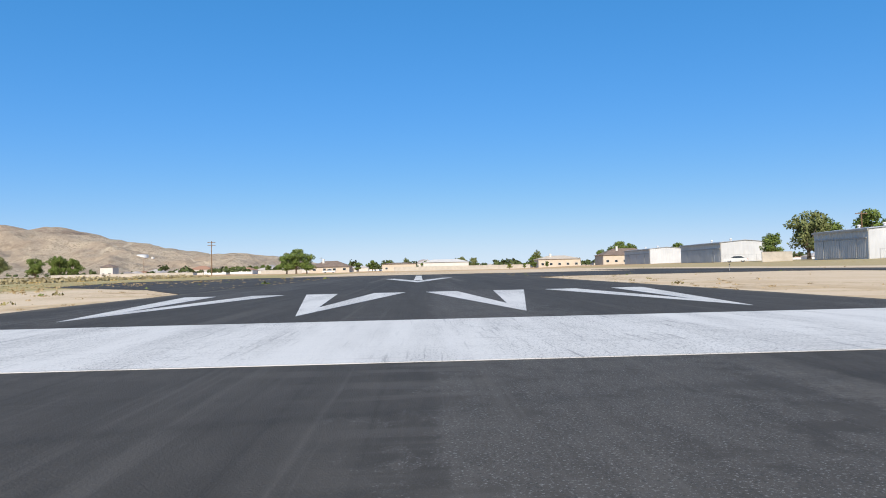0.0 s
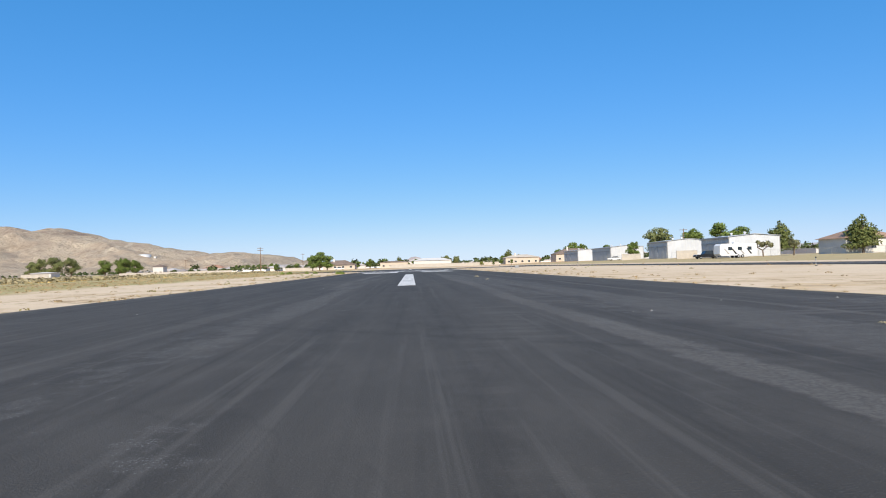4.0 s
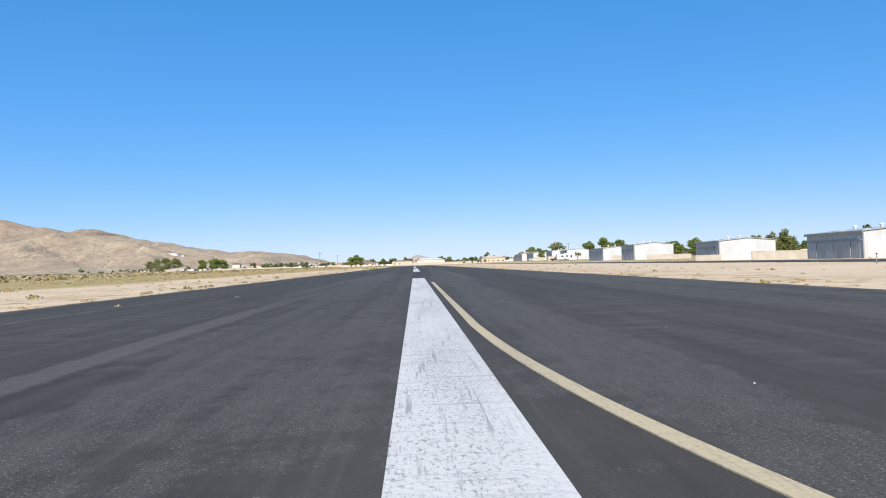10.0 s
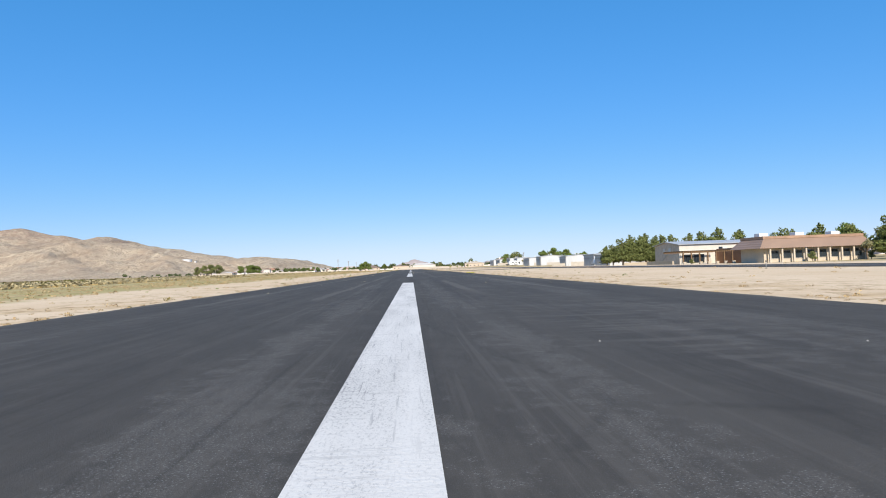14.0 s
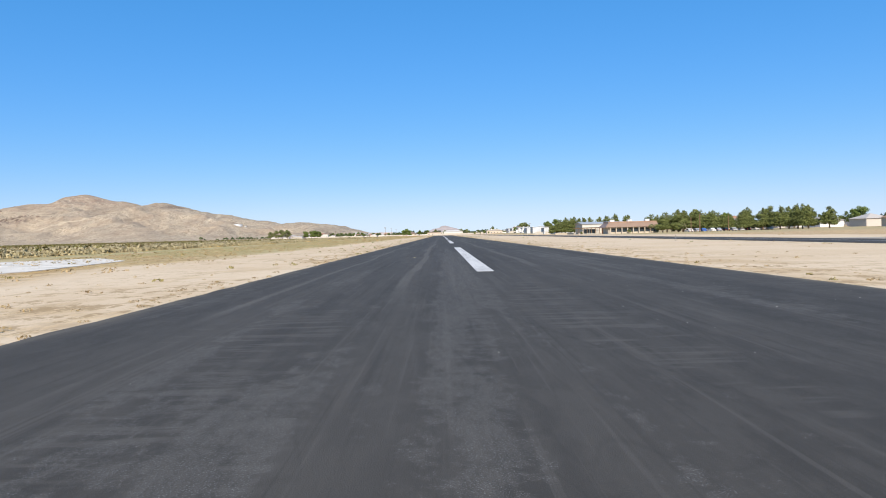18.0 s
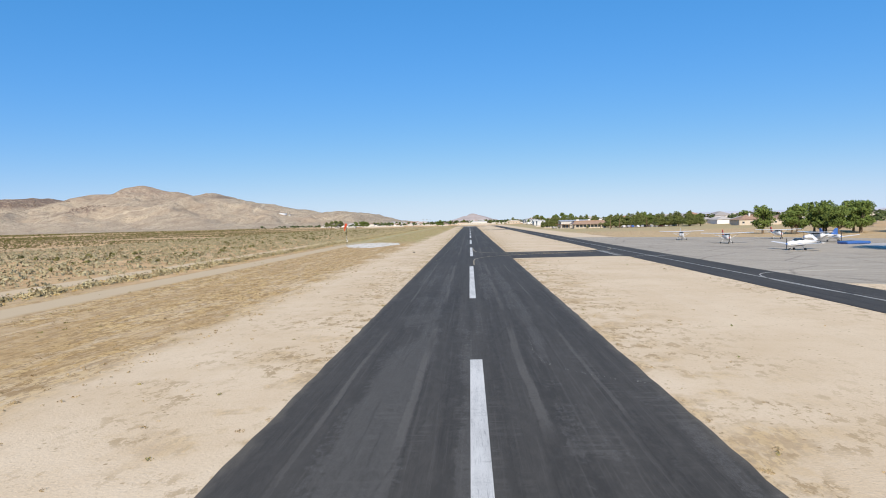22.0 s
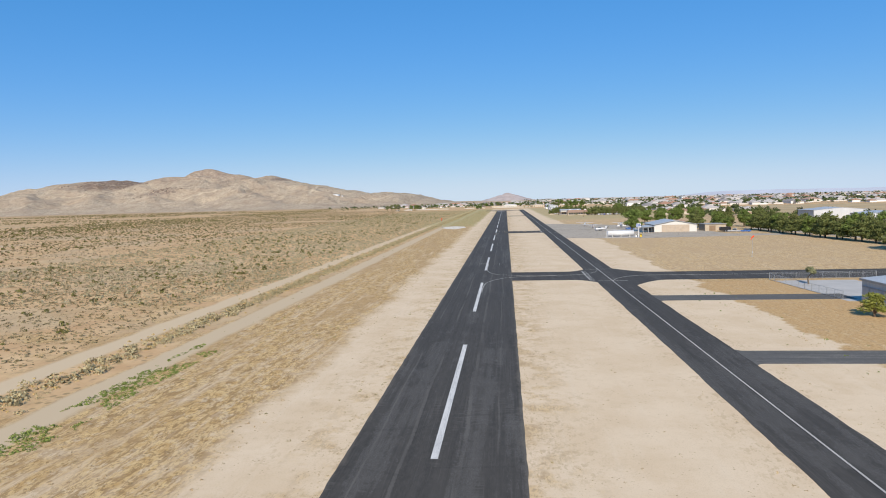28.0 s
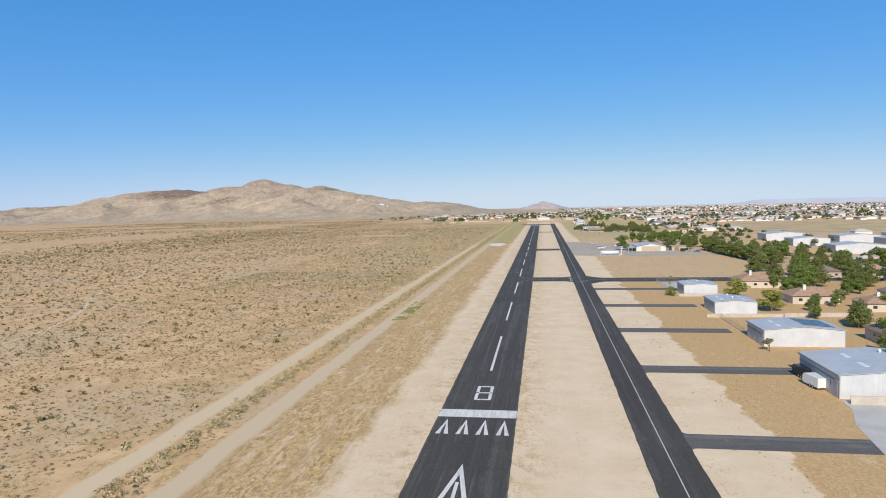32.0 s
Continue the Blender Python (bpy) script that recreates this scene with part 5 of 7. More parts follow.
for x, y, h in ((128, -26, 11.6), (131, -36, 11.0), (126, -44, 10.2), (130, -53, 10.0), (127, -62, 9.2), (131, -70, 8.8), (128, -78, 8.4)):
    plant("leafy" if int(x) % 2 else "pine", x, y, h, "trees by the parking row")
for x, y, h in ((122.5, -108, 8.4), (125.5, -114, 9.2), (131, -109, 10.2), (128.5, -121, 9.6), (132, -130, 9.8), (129.5, -138, 9.0), (134, -143, 8.2)):
    plant("pine", x, y, h, "trees by the parking row")
for x, y, h in ((88.5, -106.5, 7.6), (91.5, -103, 9.0), (95, -106, 9.8), (98.5, -102.5, 9.4), (102, -105.5, 9.9), (105.5, -103, 9.6), (109, -106, 9.2), (112.5, -104, 8.4), (119, -112, 9.0), (123, -106, 10.0), (137, -118, 10.2), (139, -108, 9.6)):
    plant("pine", x, y, h, "trees by the parking row")
plant("leafy", 184, -83, 10.0)
plant("leafy", 150, -92, 8.0)
for k, x, y, h in (
    ("leafy", 70.0, -420, 13.0), ("leafy", 104, -335, 9.0), ("leafy", 113, -330, 10.5), ("leafy", 109, -318, 10.6), ("leafy", 121, -313, 11.0), ("leafy", 124, -334, 11.0), ("leafy", 130, -326, 11.2), ("leafy", 92, -315, 9.6), ("leafy", 96, -328, 9.6), ("leafy", 100, -317, 9.2), ("leafy", 111, -309, 10.8), ("leafy", 106, -325, 9.6), ("leafy", 118, -322, 10.2), ("pine", 108, -398, 11.0), ("leafy", 112, -390, 10.5), ("leafy", 118, -402, 10.0), ("pine", 122, -394, 12.5), ("pine", 128, -388, 12.0), ("leafy", 134, -396, 10.5), ("pine", 140, -400, 12.5), ("leafy", 120, -412, 7.0),
    ("bright", 82.5, -660, 7.6), ("bright", 84, -691, 7.8), ("bright", 59.8, -656, 4.0), ("pine", 121, -630, 13.0), ("pine", 140, -631, 11.2), ("leafy", 122.6, -654.6, 7.4), ("leafy", 101.5, -654.6, 7.5), ("pine", 89, -752, 8.4), ("pine", 112, -612, 10.0), ("pine", 124, -616, 10.5), ("leafy", 104, -634, 6.2), ("leafy", 111, -640, 6.0), ("pine", 134, -640, 9.0), ("leafy", 128, -652, 6.5), ("leafy", 100, -684, 5.2), ("leafy", 107, -682, 5.0), ("leafy", 96, -690, 4.0), ("pine", 99, -716, 8.4), ("olive", 112, -674, 5.5), ("leafy", 118, -690, 6.0), ("leafy", 138, -690, 7.0), ("pine", 142, -612, 9.0), ("pine", 128, -590, 9), ("leafy", 150, -655, 7),
):
    plant(k, x, y, h)
for i in range(22):
    plant("pine" if i % 5 else "leafy", 127.5 + 0.11 * i * (1 + i * 0.12) + (i % 2) * 1.2, -424 - 5.6 * i, 8.6 + (i * 19 % 11) * 0.26, "row of trees along the road")
for i in range(16):
    plant("pine" if i % 3 else "leafy", 150 + 6 * (i % 5), -430 - 11 * i, 8.0 + (i * 23 % 9) * 0.35, "trees along the far street")


for i in range(34):
    gx_, gy_ = 106 + (i * 47 % 83) * 0.95, -652 + (i * 61 % 97) * 1.15
    if not (-616 < gy_ < -590):
        plant(("leafy", "pine", "leafy", "olive")[i % 4], gx_, gy_, 7.0 + (i * 29 % 17) * 0.32, "garden trees by the side road")
for i in range(16):
    plant(("leafy", "pine")[i % 2], 92 + (i * 37 % 61) * 0.9, -705 - (i * 53 % 71) * 1.0, 4.5 + (i * 23 % 13) * 0.3, "garden trees behind the hangars")


def joshua(x, y, h, seed):
    """A branching yucca with spiky heads."""
    rnd = random.Random(seed)
    ob = thing("joshua_tree", (x, y, ground_z(x, y)), seed * 40, "spiky joshua tree with forked grey trunk", "joshua tree")
    bm = B()
    heads = []

    def limb(a, d, r, depth):
        b = a + d
        cyl(bm, r, r * 0.8, a, b, 7)
        if depth == 0:
            heads.append(b)
            return
        for k in range(rnd.choice((2, 3))):
            v = Vector((rnd.uniform(-1, 1), rnd.uniform(-1, 1), rnd.uniform(0.35, 1.0))).normalized() * d.length * rnd.uniform(0.65, 0.9)
            limb(b, v, r * 0.75, depth - 1)

    limb(Vector((0, 0, -0.1)), Vector((0.05 * h, 0, 0.36 * h)), 0.038 * h, 2)
    part("trunk", bm, BARK, ob)
    lobes = [(*p, 0.125 * h, 0.125 * h) for p in heads]
    c = new("crown", crown_mesh("crown", lobes, 120 * len(heads), 0.05 * h, YUCCA, seed))
    c.parent = ob
    return ob


joshua(80, 195, 4.6, 1), joshua(74, 196, 4.0, 2), joshua(64.6, -748.6, 3.8, 3), joshua(66.2, -621, 4.2, 4), joshua(84, -106, 4.2, 5), joshua(96, -108, 4.4, 6)


# ---- hangars and houses ----
def hangar(x0, y0, w, d, h, label, vents=2, door=True, solar=False, z=None, skylights=True, group="hangars beside the runway"):
    """A sheet-metal hangar: front wall towards -y, sliding doors towards the runway, low roof with its ridge along y."""
    z = ground_z(x0 + w / 2, y0) if z is None else z
    ob = thing("hangar", (x0, y0, z), 0, label, "hangar", group)
    rise = 0.045 * w
    t = 0.15
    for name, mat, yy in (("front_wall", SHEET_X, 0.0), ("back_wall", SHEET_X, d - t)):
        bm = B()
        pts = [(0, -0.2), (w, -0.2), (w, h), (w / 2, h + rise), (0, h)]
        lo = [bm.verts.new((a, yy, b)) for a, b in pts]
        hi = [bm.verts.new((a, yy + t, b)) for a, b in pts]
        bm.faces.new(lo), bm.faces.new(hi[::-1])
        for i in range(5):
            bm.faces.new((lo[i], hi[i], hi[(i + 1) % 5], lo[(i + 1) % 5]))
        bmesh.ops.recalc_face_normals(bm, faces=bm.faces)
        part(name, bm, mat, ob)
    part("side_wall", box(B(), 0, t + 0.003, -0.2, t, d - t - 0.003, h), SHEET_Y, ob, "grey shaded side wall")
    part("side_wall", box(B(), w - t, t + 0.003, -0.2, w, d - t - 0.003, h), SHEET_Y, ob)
    over = 0.25
    for s in (0, 1):
        bm = B()
        xa, xb = (-over, w / 2) if s == 0 else (w / 2, w + over)
        za, zb = (h - over * 2 * rise / w, h + rise) if s == 0 else (h + rise, h - over * 2 * rise / w)
        vs = [bm.verts.new(v) for v in ((xa, -over, za + 0.02), (xb, -over, zb + 0.02), (xb, d + over, zb + 0.02), (xa, d + over, za + 0.02))]
        f = bm.faces.new(vs)
        r = bmesh.ops.extrude_face_region(bm, geom=[f])
        for v in r["geom"]:
            if isinstance(v, bmesh.types.BMVert):
                v.co.z += 0.10
        bmesh.ops.recalc_face_normals(bm, faces=bm.faces)
        roof = part("roof", bm, ROOF_SHEET, ob)
        if skylights:
            for yy in (0.25, 0.65):
                xm = xa + (xb - xa) * 0.5
                zm = (za + zb) / 2 + 0.125
                bm = box(B(), -0.45, -0.09 * d, -0.02, 0.45, 0.09 * d, 0.03)
                sk = part("skylight", bm, SKYLIGHT, roof)
                sk.matrix_basis = pose(xm, yy * d + 0.06 * d, zm, 0, -math.degrees(math.atan2(zb - za, xb - xa)), 0)
    bm = box(B(), -0.30, -0.30, h - 0.28, -0.22, d + 0.3, h + 0.05)
    part("eave_trim", bm, TRIM, ob)
    for i in range(vents):
        yy = d * (0.3 + 0.45 * i / max(1, vents - 1)) if vents > 1 else d / 2
        bm = B()
        cyl(bm, 0.22, 0.22, (0, 0, 0), (0, 0, 0.28), 10)
        bmesh.ops.create_uvsphere(bm, u_segments=10, v_segments=6, radius=0.36, matrix=Matrix.Translation((0, 0, 0.42)) @ Matrix.Diagonal((1, 1, 0.6, 1)))
        v = part("roof_vent", bm, WHITE, ob, "white turbine vent", smooth=True)
        v.location = (w / 2, yy, h + rise + 0.10)
    if door:
        n = 6
        dd = (d - 1.2) / n
        for i in range(n):
            part("door_panel", box(B(), -0.08 - 0.05 * (i % 2), 0.6 + i * dd, 0.02, -0.03 - 0.05 * (i % 2), 0.6 + (i + 1) * dd - 0.05, h * 0.66, 0.01), DOOR_Y, ob)
        part("door_rail", box(B(), -0.16, 0.3, h * 0.67, -0.02, d - 0.3, h * 0.72), TRIM, ob)
    part("corner_trim", box(B(), -0.03, -0.03, -0.1, 0.14, -0.004, h - 0.05), TRIM, ob)
    part("corner_trim", box(B(), w - 0.14, -0.03, -0.1, w + 0.03, -0.004, h - 0.05), TRIM, ob)
    if solar:
        tilt = -math.degrees(math.atan2(rise, w / 2))
        for i in range(4):
            for j in range(3):
                p = part("solar_panel", box(B(), -0.85, -0.5 * d / 4.4, 0.02, 0.85, 0.5 * d / 4.4, 0.08), PANEL, ob)
                p.matrix_basis = pose(w * 0.58 + i * 1.85 * w / 18.5, d * 0.30 + j * d / 4.0, h + rise * (1 - (w * 0.58 + i * 1.85 * w / 18.5 - w / 2) / (w / 2)) + 0.14, 0, -tilt, 0)
    return ob


def side_door(ob, x, w=0.95, h=2.05):
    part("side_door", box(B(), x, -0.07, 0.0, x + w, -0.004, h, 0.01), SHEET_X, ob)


def block_wall(x0, y0, x1, y1, h, label="tan concrete block wall with a flat cap", mat=None):
    L = math.hypot(x1 - x0, y1 - y0)
    ob = thing("block_wall", (x0, y0, min(ground_z(x0, y0), ground_z(x1, y1))), math.degrees(math.atan2(y1 - y0, x1 - x0)), label, "wall")
    rows = max(2, int(h / 0.2))
    for r in range(rows):
        part("block_course", box(B(), 0, -0.095 - 0.004 * (r % 2), -0.1 if r == 0 else r * h / rows + 0.006, L, 0.095 + 0.004 * (r % 2), (r + 1) * h / rows), mat or BLOCK, ob)
    part("cap", box(B(), -0.03, -0.13, h + 0.003, L + 0.03, 0.13, h + 0.07), mat or BLOCK, ob)
    return ob


hangar(64.7, -655.2, 12.3, 12.1, 4.0, "white sheet-metal hangar with pale blue roof", 1)
hangar(65.4, -696.5, 12.8, 13.4, 3.8, "white sheet-metal hangar with pale roof beside a low wall", 2)
hangar(65.0, -743.3, 18.5, 12.8, 4.1, "cream sheet-metal hangar with solar panels on its roof", 0, solar=True)
h4 = hangar(64.0, -786, 26, 18, 4.3, "large white hangar with skylights and solar panels", 2, solar=True)
side_door(h4, 6.5)
hangar(64.7, 126, 12.0, 17.6, 4.2, "white hangar with grey ribbed doors", 2)
hangar(64.6, 94.5, 11.8, 11.6, 4.45, "white hangar with grey ribbed sliding doors", 2)
hangar(64.1, 41.3, 12.3, 11.0, 4.1, "white hangar behind a tan block wall", 2)
hangar(62.9, -3.5, 11.5, 12.8, 3.95, "white hangar with grey ribbed sliding doors", 2)
hangar(59.7, -30.5, 11.0, 15, 3.5, "grey hangar with dark trim beside the trees", 1)
hangar(72.1, 241.2, 12.0, 14, 4.7, "tall white hangar with shaded grey runway wall", 2)
hangar(71.3, 205, 11.8, 13.5, 4.5, "long white hangar with fenced side yard", 2)
hangar(71.5, 290.2, 12.0, 23, 4.5, "white hangar behind a dark rail fence", 2)
hangar(73.4, 342, 11.0, 25, 4.6, "white hangar with shaded doors", 2)
for (a, b, c, d, e) in ((200, -330, 34, 22, 6), (240, -372, 30, 20, 6), (198, -395, 26, 18, 5.5), (252, -420, 34, 22, 6.2), (196, -470, 30, 18, 5.5), (236, -500, 34, 20, 5.8), (190, -545, 24, 14, 4.5)):
    hangar(a, b, c, d, e, "large pale metal warehouse behind the trees", 0, door=False, skylights=False, group="warehouses behind the trees")
for x0, y0, x1, y1, h in ((66.6, 122.5, 79, 122.5, 1.5), (62.0, 24.5, 84.0, 24.5, 1.6), (57.5, 38.2, 63.0, 38.2, 1.2), (62.0, -16.5, 70.0, -16.5, 1.6), (67.0, 91, 80, 91, 1.3), (65.2, 219, 70.4, 219, 2.0), (66, 262, 72, 262, 1.9), (62.2, -658.0, 79, -657.6, 1.0), (61.5, -702.8, 84, -701.8, 1.0), (84.3, -701.8, 104, -700.5, 1.2), (64.5, -789.2, 80, -789.2, 1.5)):
    block_wall(x0, y0, x1, y1, h)
block_wall(-12, 438, 52, 440, 1.9, "long pale block wall beyond the runway end")
block_wall(-70, 425, -52, 424, 1.7, "pale block wall beyond the runway end")
block_wall(-160, 424, -98, 420, 1.5, "long pale block wall across the desert edge")
block_wall(-172, 356, -160, 356, 2.0, "tan block shed wall")


def house(x, y, w, d, h, roof, wall, label, turn=0, chimney=True, rise=None):
    ob = thing("house", (x, y, ground_z(x, y)), turn, label, "house", "houses beside the airfield")
    bm = box(B(), 0, 0, -0.2, w, d, h)
    part("wall", bm, wall, ob)
    rise = rise or 0.22 * min(w, d)
    o = 0.6
    bm = B()
    m = min(w, d) / 2
    if w >= d:
        top = [(m, d / 2), (w - m, d / 2)]
    else:
        top = [(w / 2, m), (w / 2, d - m)]
    c = [bm.verts.new(v) for v in ((-o, -o, h - 0.12), (w + o, -o, h - 0.12), (w + o, d + o, h - 0.12), (-o, d + o, h - 0.12))]
    t = [bm.verts.new((a, b, h + rise)) for a, b in top]
    if w >= d:
        fs = ((c[0], c[1], t[1], t[0]), (c[1], c[2], t[1]), (c[2], c[3], t[0], t[1]), (c[3], c[0], t[0]))
    else:
        fs = ((c[0], c[1], t[0]), (c[1], c[2], t[1], t[0]), (c[2], c[3], t[1]), (c[3], c[0], t[0], t[1]))
    for f in fs:
        bm.faces.new(f)
    bm.faces.new((c[3], c[2], c[1], c[0]))
    bmesh.ops.recalc_face_normals(bm, faces=bm.faces)
    rf = part("roof", bm, roof, ob)
    if chimney:
        part("chimney", box(B(), w * 0.3, d * 0.3, h, w * 0.3 + 0.9, d * 0.3 + 0.9, h + rise + 0.9), STUCCO_W, rf)
    for i in range(max(2, int(w / 4))):
        xx = (i + 0.5) * w / max(2, int(w / 4))
        win = part("window", box(B(), xx - 0.7, -0.05, 0.95, xx + 0.7, -0.004, 2.1), STUCCO_W, ob)
        part("pane", box(B(), xx - 0.62, -0.075, 1.03, xx + 0.62, -0.054, 2.02), GLASS, win)
    return ob


house(91, -634, 16, 13, 3.0, TERRA_ROOF, STUCCO, "cream house with clay-coloured hip roof")
house(96, -676, 15, 11, 2.9, TERRA_ROOF, STUCCO, "cream house with clay roof and white chimney")
house(93, -748, 24, 16, 3.2, BROWN_ROOF, STUCCO, "wide house with dull brown shingle roof")
house(112, -692, 14, 10, 2.8, TERRA_ROOF, STUCCO, "cream house with clay-coloured roof")
house(126, -600, 18, 12, 3.0, BROWN_ROOF, TAN, "house with grey-brown roof among pines")
house(150, -600, 16, 12, 3.0, TERRA_ROOF, STUCCO, "cream house with clay roof behind pines")
house(130, -672, 16, 12, 3.0, BROWN_ROOF, STUCCO, "house with brown roof among dark trees")
house(146, -720, 18, 13, 3.2, TERRA_ROOF, STUCCO, "cream house with clay-coloured roof")
house(120, -730, 14, 12, 3.0, BROWN_ROOF, STUCCO, "house with brown hip roof")
house(100, -386, 8, 7, 2.8, TERRA_ROOF, TAN, "small tan house under the trees", chimney=False)
house(150, -158, 22, 12, 3.2, TERRA_ROOF, STUCCO, "long cream house with brown-red roof")
house(178, -140, 16, 12, 3.2, TERRA_ROOF, STUCCO, "cream house with brown-red roof")
house(-50, 432, 18, 12, 2.8, BROWN_ROOF, STUCCO, "low cream house with brown hip roof behind a wall")
house(-20, 482, 18, 10, 4.0, BROWN_ROOF, STUCCO, "flat tan building beyond the runway end", chimney=False, rise=0.6)
house(2, 505, 26, 12, 4.6, STUCCO_W, STUCCO_W, "long white building with a row of windows", chimney=False, rise=1.6)
house(56, 440, 20, 12, 4.0, STUCCO, STUCCO, "low cream house with a pale roof", rise=1.6)
house(84, 430, 24, 14, 4.4, BROWN_ROOF, STUCCO, "cream house with arched gable window")
house(-168, 356, 9, 7, 2.6, STUCCO_W, STUCCO_W, "small white shed at the desert edge", chimney=False, rise=0.4)
house(-186, 350, 6, 5, 2.2, STUCCO, STUCCO, "small tan shed at the desert edge", chimney=False, rise=0.3)
house(-153, 452, 6, 6, 5.2, BROWN_ROOF, STUCCO_W, "two-storey white house among trees", chimney=False)
house(92, 196, 12, 9, 3.4, TERRA_ROOF, STUCCO_W, "white house with tan roof behind joshua trees", chimney=False)


# ---- cafe ----
def cafe():
    z = -0.5
    ob = thing("cafe", (0, 0, z), 0, "grey gabled cafe hall with brown mansard wing and timber pergola", "cafe")
    x0, x1, y0, y1, h = 63.6, 84.5, -71.5, -56.5, 4.7
    for name, yy in (("front_wall", y0), ("back_wall", y1 - 0.2)):
        part(name, box(B(), x0, yy, -0.2, x1, yy + 0.2, h), TAN if yy == y1 - 0.2 else simple("cream_hall_wall", (0.59, 0.55, 0.485), 0.9, var=0.08), ob)
    bm = extrude_x(B(), [(y0 + 0.203, -0.2), (y1 - 0.203, -0.2), (y1 - 0.203, h), ((y0 + y1) / 2, h + 0.8), (y0 + 0.203, h)], x0, x0 + 0.2)
    gable = part("gable_wall", bm, simple("grey_wood_siding", (0.55, 0.46, 0.365), 0.85, var=0.15, scale=1.2), ob, "grey boarded gable wall")
    part("gable_wall", extrude_x(B(), [(y0 + 0.203, -0.2), (y1 - 0.203, -0.2), (y1 - 0.203, h), ((y0 + y1) / 2, h + 0.8), (y0 + 0.203, h)], x1 - 0.2, x1), TAN, ob)
    ym = (y0 + y1) / 2
    for s in (-1, 1):
        ye = y0 - 0.5 if s < 0 else y1 + 0.5
        ze = h - 0.05
        part("roof", extrude_x(B(), [(ye, ze), (ym, h + 0.85), (ym, h + 0.97), (ye, ze + 0.12)], x0 - 0.5, x1 + 0.4), ROOF_SHEET, ob)
    for yy in (-66.0, -62.5):
        w = part("window", box(B(), x0 - 0.06, yy - 0.7, 2.9, x0 - 0.004, yy + 0.7, 4.0), STUCCO_W, gable)
    part("stair_rail", cyl(B(), 0.05, 0.05, (x0 - 0.3, -60, 0.2), (x0 - 0.3, -66.0, 2.9), 6), TRIM, ob)
    for xx, w in ((73.0, 2.2), (81.5, 1.4)):
        win = part("window", box(B(), xx, y0 - 0.06, 3.1, xx + w, y0 - 0.004, 4.0), STUCCO_W, ob)
        part("pane", box(B(), xx + 0.1, y0 - 0.085, 3.2, xx + w / 2 - 0.05, y0 - 0.064, 3.9), GLASS, win)
    for xx in (68.0, 78.0, 80.0):
        part("roof_pipe", cyl(B(), 0.09, 0.09, (xx, -66, h + 0.4), (xx, -66, h + 1.6), 8), GREY_METAL, ob)
    # pergola
    py0, py1, px0, px1 = -83.0, -72.5, 59.2, 71.0
    for i in range(7):
        xx = px0 + 0.4 + i * (px1 - px0 - 0.8) / 6
        part("post", box(B(), xx - 0.13, py0 + 0.2, 0, xx + 0.13, py0 + 0.46, 2.6, 0.01), WOOD, ob)
        pl = part("planter", cyl(B(), 0.30, 0.38, (xx, py0 - 0.3, 0), (xx, py0 - 0.3, 0.6), 10), STUCCO, ob)
    part("beam", box(B(), px0, py0 + 0.2, 2.603, px1, py0 + 0.45, 2.85), WOOD, ob)
    part("beam", box(B(), px0, py1 - 0.5, 2.603, px1, py1 - 0.25, 2.85), WOOD, ob)
    for i in range(27):
        xx = px0 + 0.2 + i * (px1 - px0 - 0.4) / 26
        part("rafter", box(B(), xx - 0.05, py0 - 0.4, 2.853, xx + 0.05, py1, 3.03), WOOD, ob)
    part("terrace", box(B(), px0 - 1, py0 - 0.8, -0.2, px1 + 1, py1 + 0.9, 0.02), BLOCK, ob)
    part("low_wall", box(B(), 57.6, -81.5, 0, 58.0, -66, 0.85), TAN, ob)
    part("low_wall", box(B(), 52.0, -66.3, 0, 57.6, -66, 0.85), TAN, ob)
    for xx in (64.2, 66.9):
        part("dark_window", box(B(), xx, y0 - 0.07, 0.3, xx + 2.6, y0 - 0.003, 2.3), GLASS, ob)
    # mansard wing
    a0, a1, b0, b1 = 68.4, 88.6, -99.0, -90.5
    part("wing_wall", box(B(), a0, b0, -0.2, a1, b1, 3.0), STUCCO, ob)
    bm = B()
    o = 1.6
    lo = [bm.verts.new(v) for v in ((a0 - o, b0 - o, 2.75), (a1 + o, b0 - o, 2.75), (a1 + o, b1 + o, 2.75), (a0 - o, b1 + o, 2.75))]
    hi = [bm.verts.new(v) for v in ((a0 + 0.1, b0 + 0.1, 4.6), (a1 - 0.1, b0 + 0.1, 4.6), (a1 - 0.1, b1 - 0.1, 4.6), (a0 + 0.1, b1 - 0.1, 4.6))]
    for i in range(4):
        bm.faces.new((lo[i], lo[(i + 1) % 4], hi[(i + 1) % 4], hi[i]))
    bm.faces.new(hi), bm.faces.new(lo[::-1])
    bmesh.ops.recalc_face_normals(bm, faces=bm.faces)
    part("mansard_roof", bm, RED_METAL, ob, "brown-red ribbed mansard roof")
    part("parapet", box(B(), a0, b0, 4.603, a1, b1, 5.1), TERRA_ROOF, ob)
    for i in range(9):
        xx = a0 + 0.6 + i * (a1 - a0 - 1.2) / 8
        part("post", box(B(), xx - 0.15, b0 - 1.3, 0, xx + 0.15, b0 - 1.0, 2.76), STUCCO, ob)
        if i < 8:
            w = part("window", box(B(), xx + 0.4, b0 - 0.07, 0.7, xx + 2.4, b0 - 0.003, 2.3), TRIM, ob)
            part("pane", box(B(), xx + 0.5, b0 - 0.095, 0.8, xx + 2.3, b0 - 0.074, 2.2), GLASS, w)
    part("link_wall", box(B(), 72.5, -90.4, 0, 83, -71.6, 3.4), simple("brown_stucco", (0.27, 0.15, 0.09), 0.9), ob, "brown stucco link")
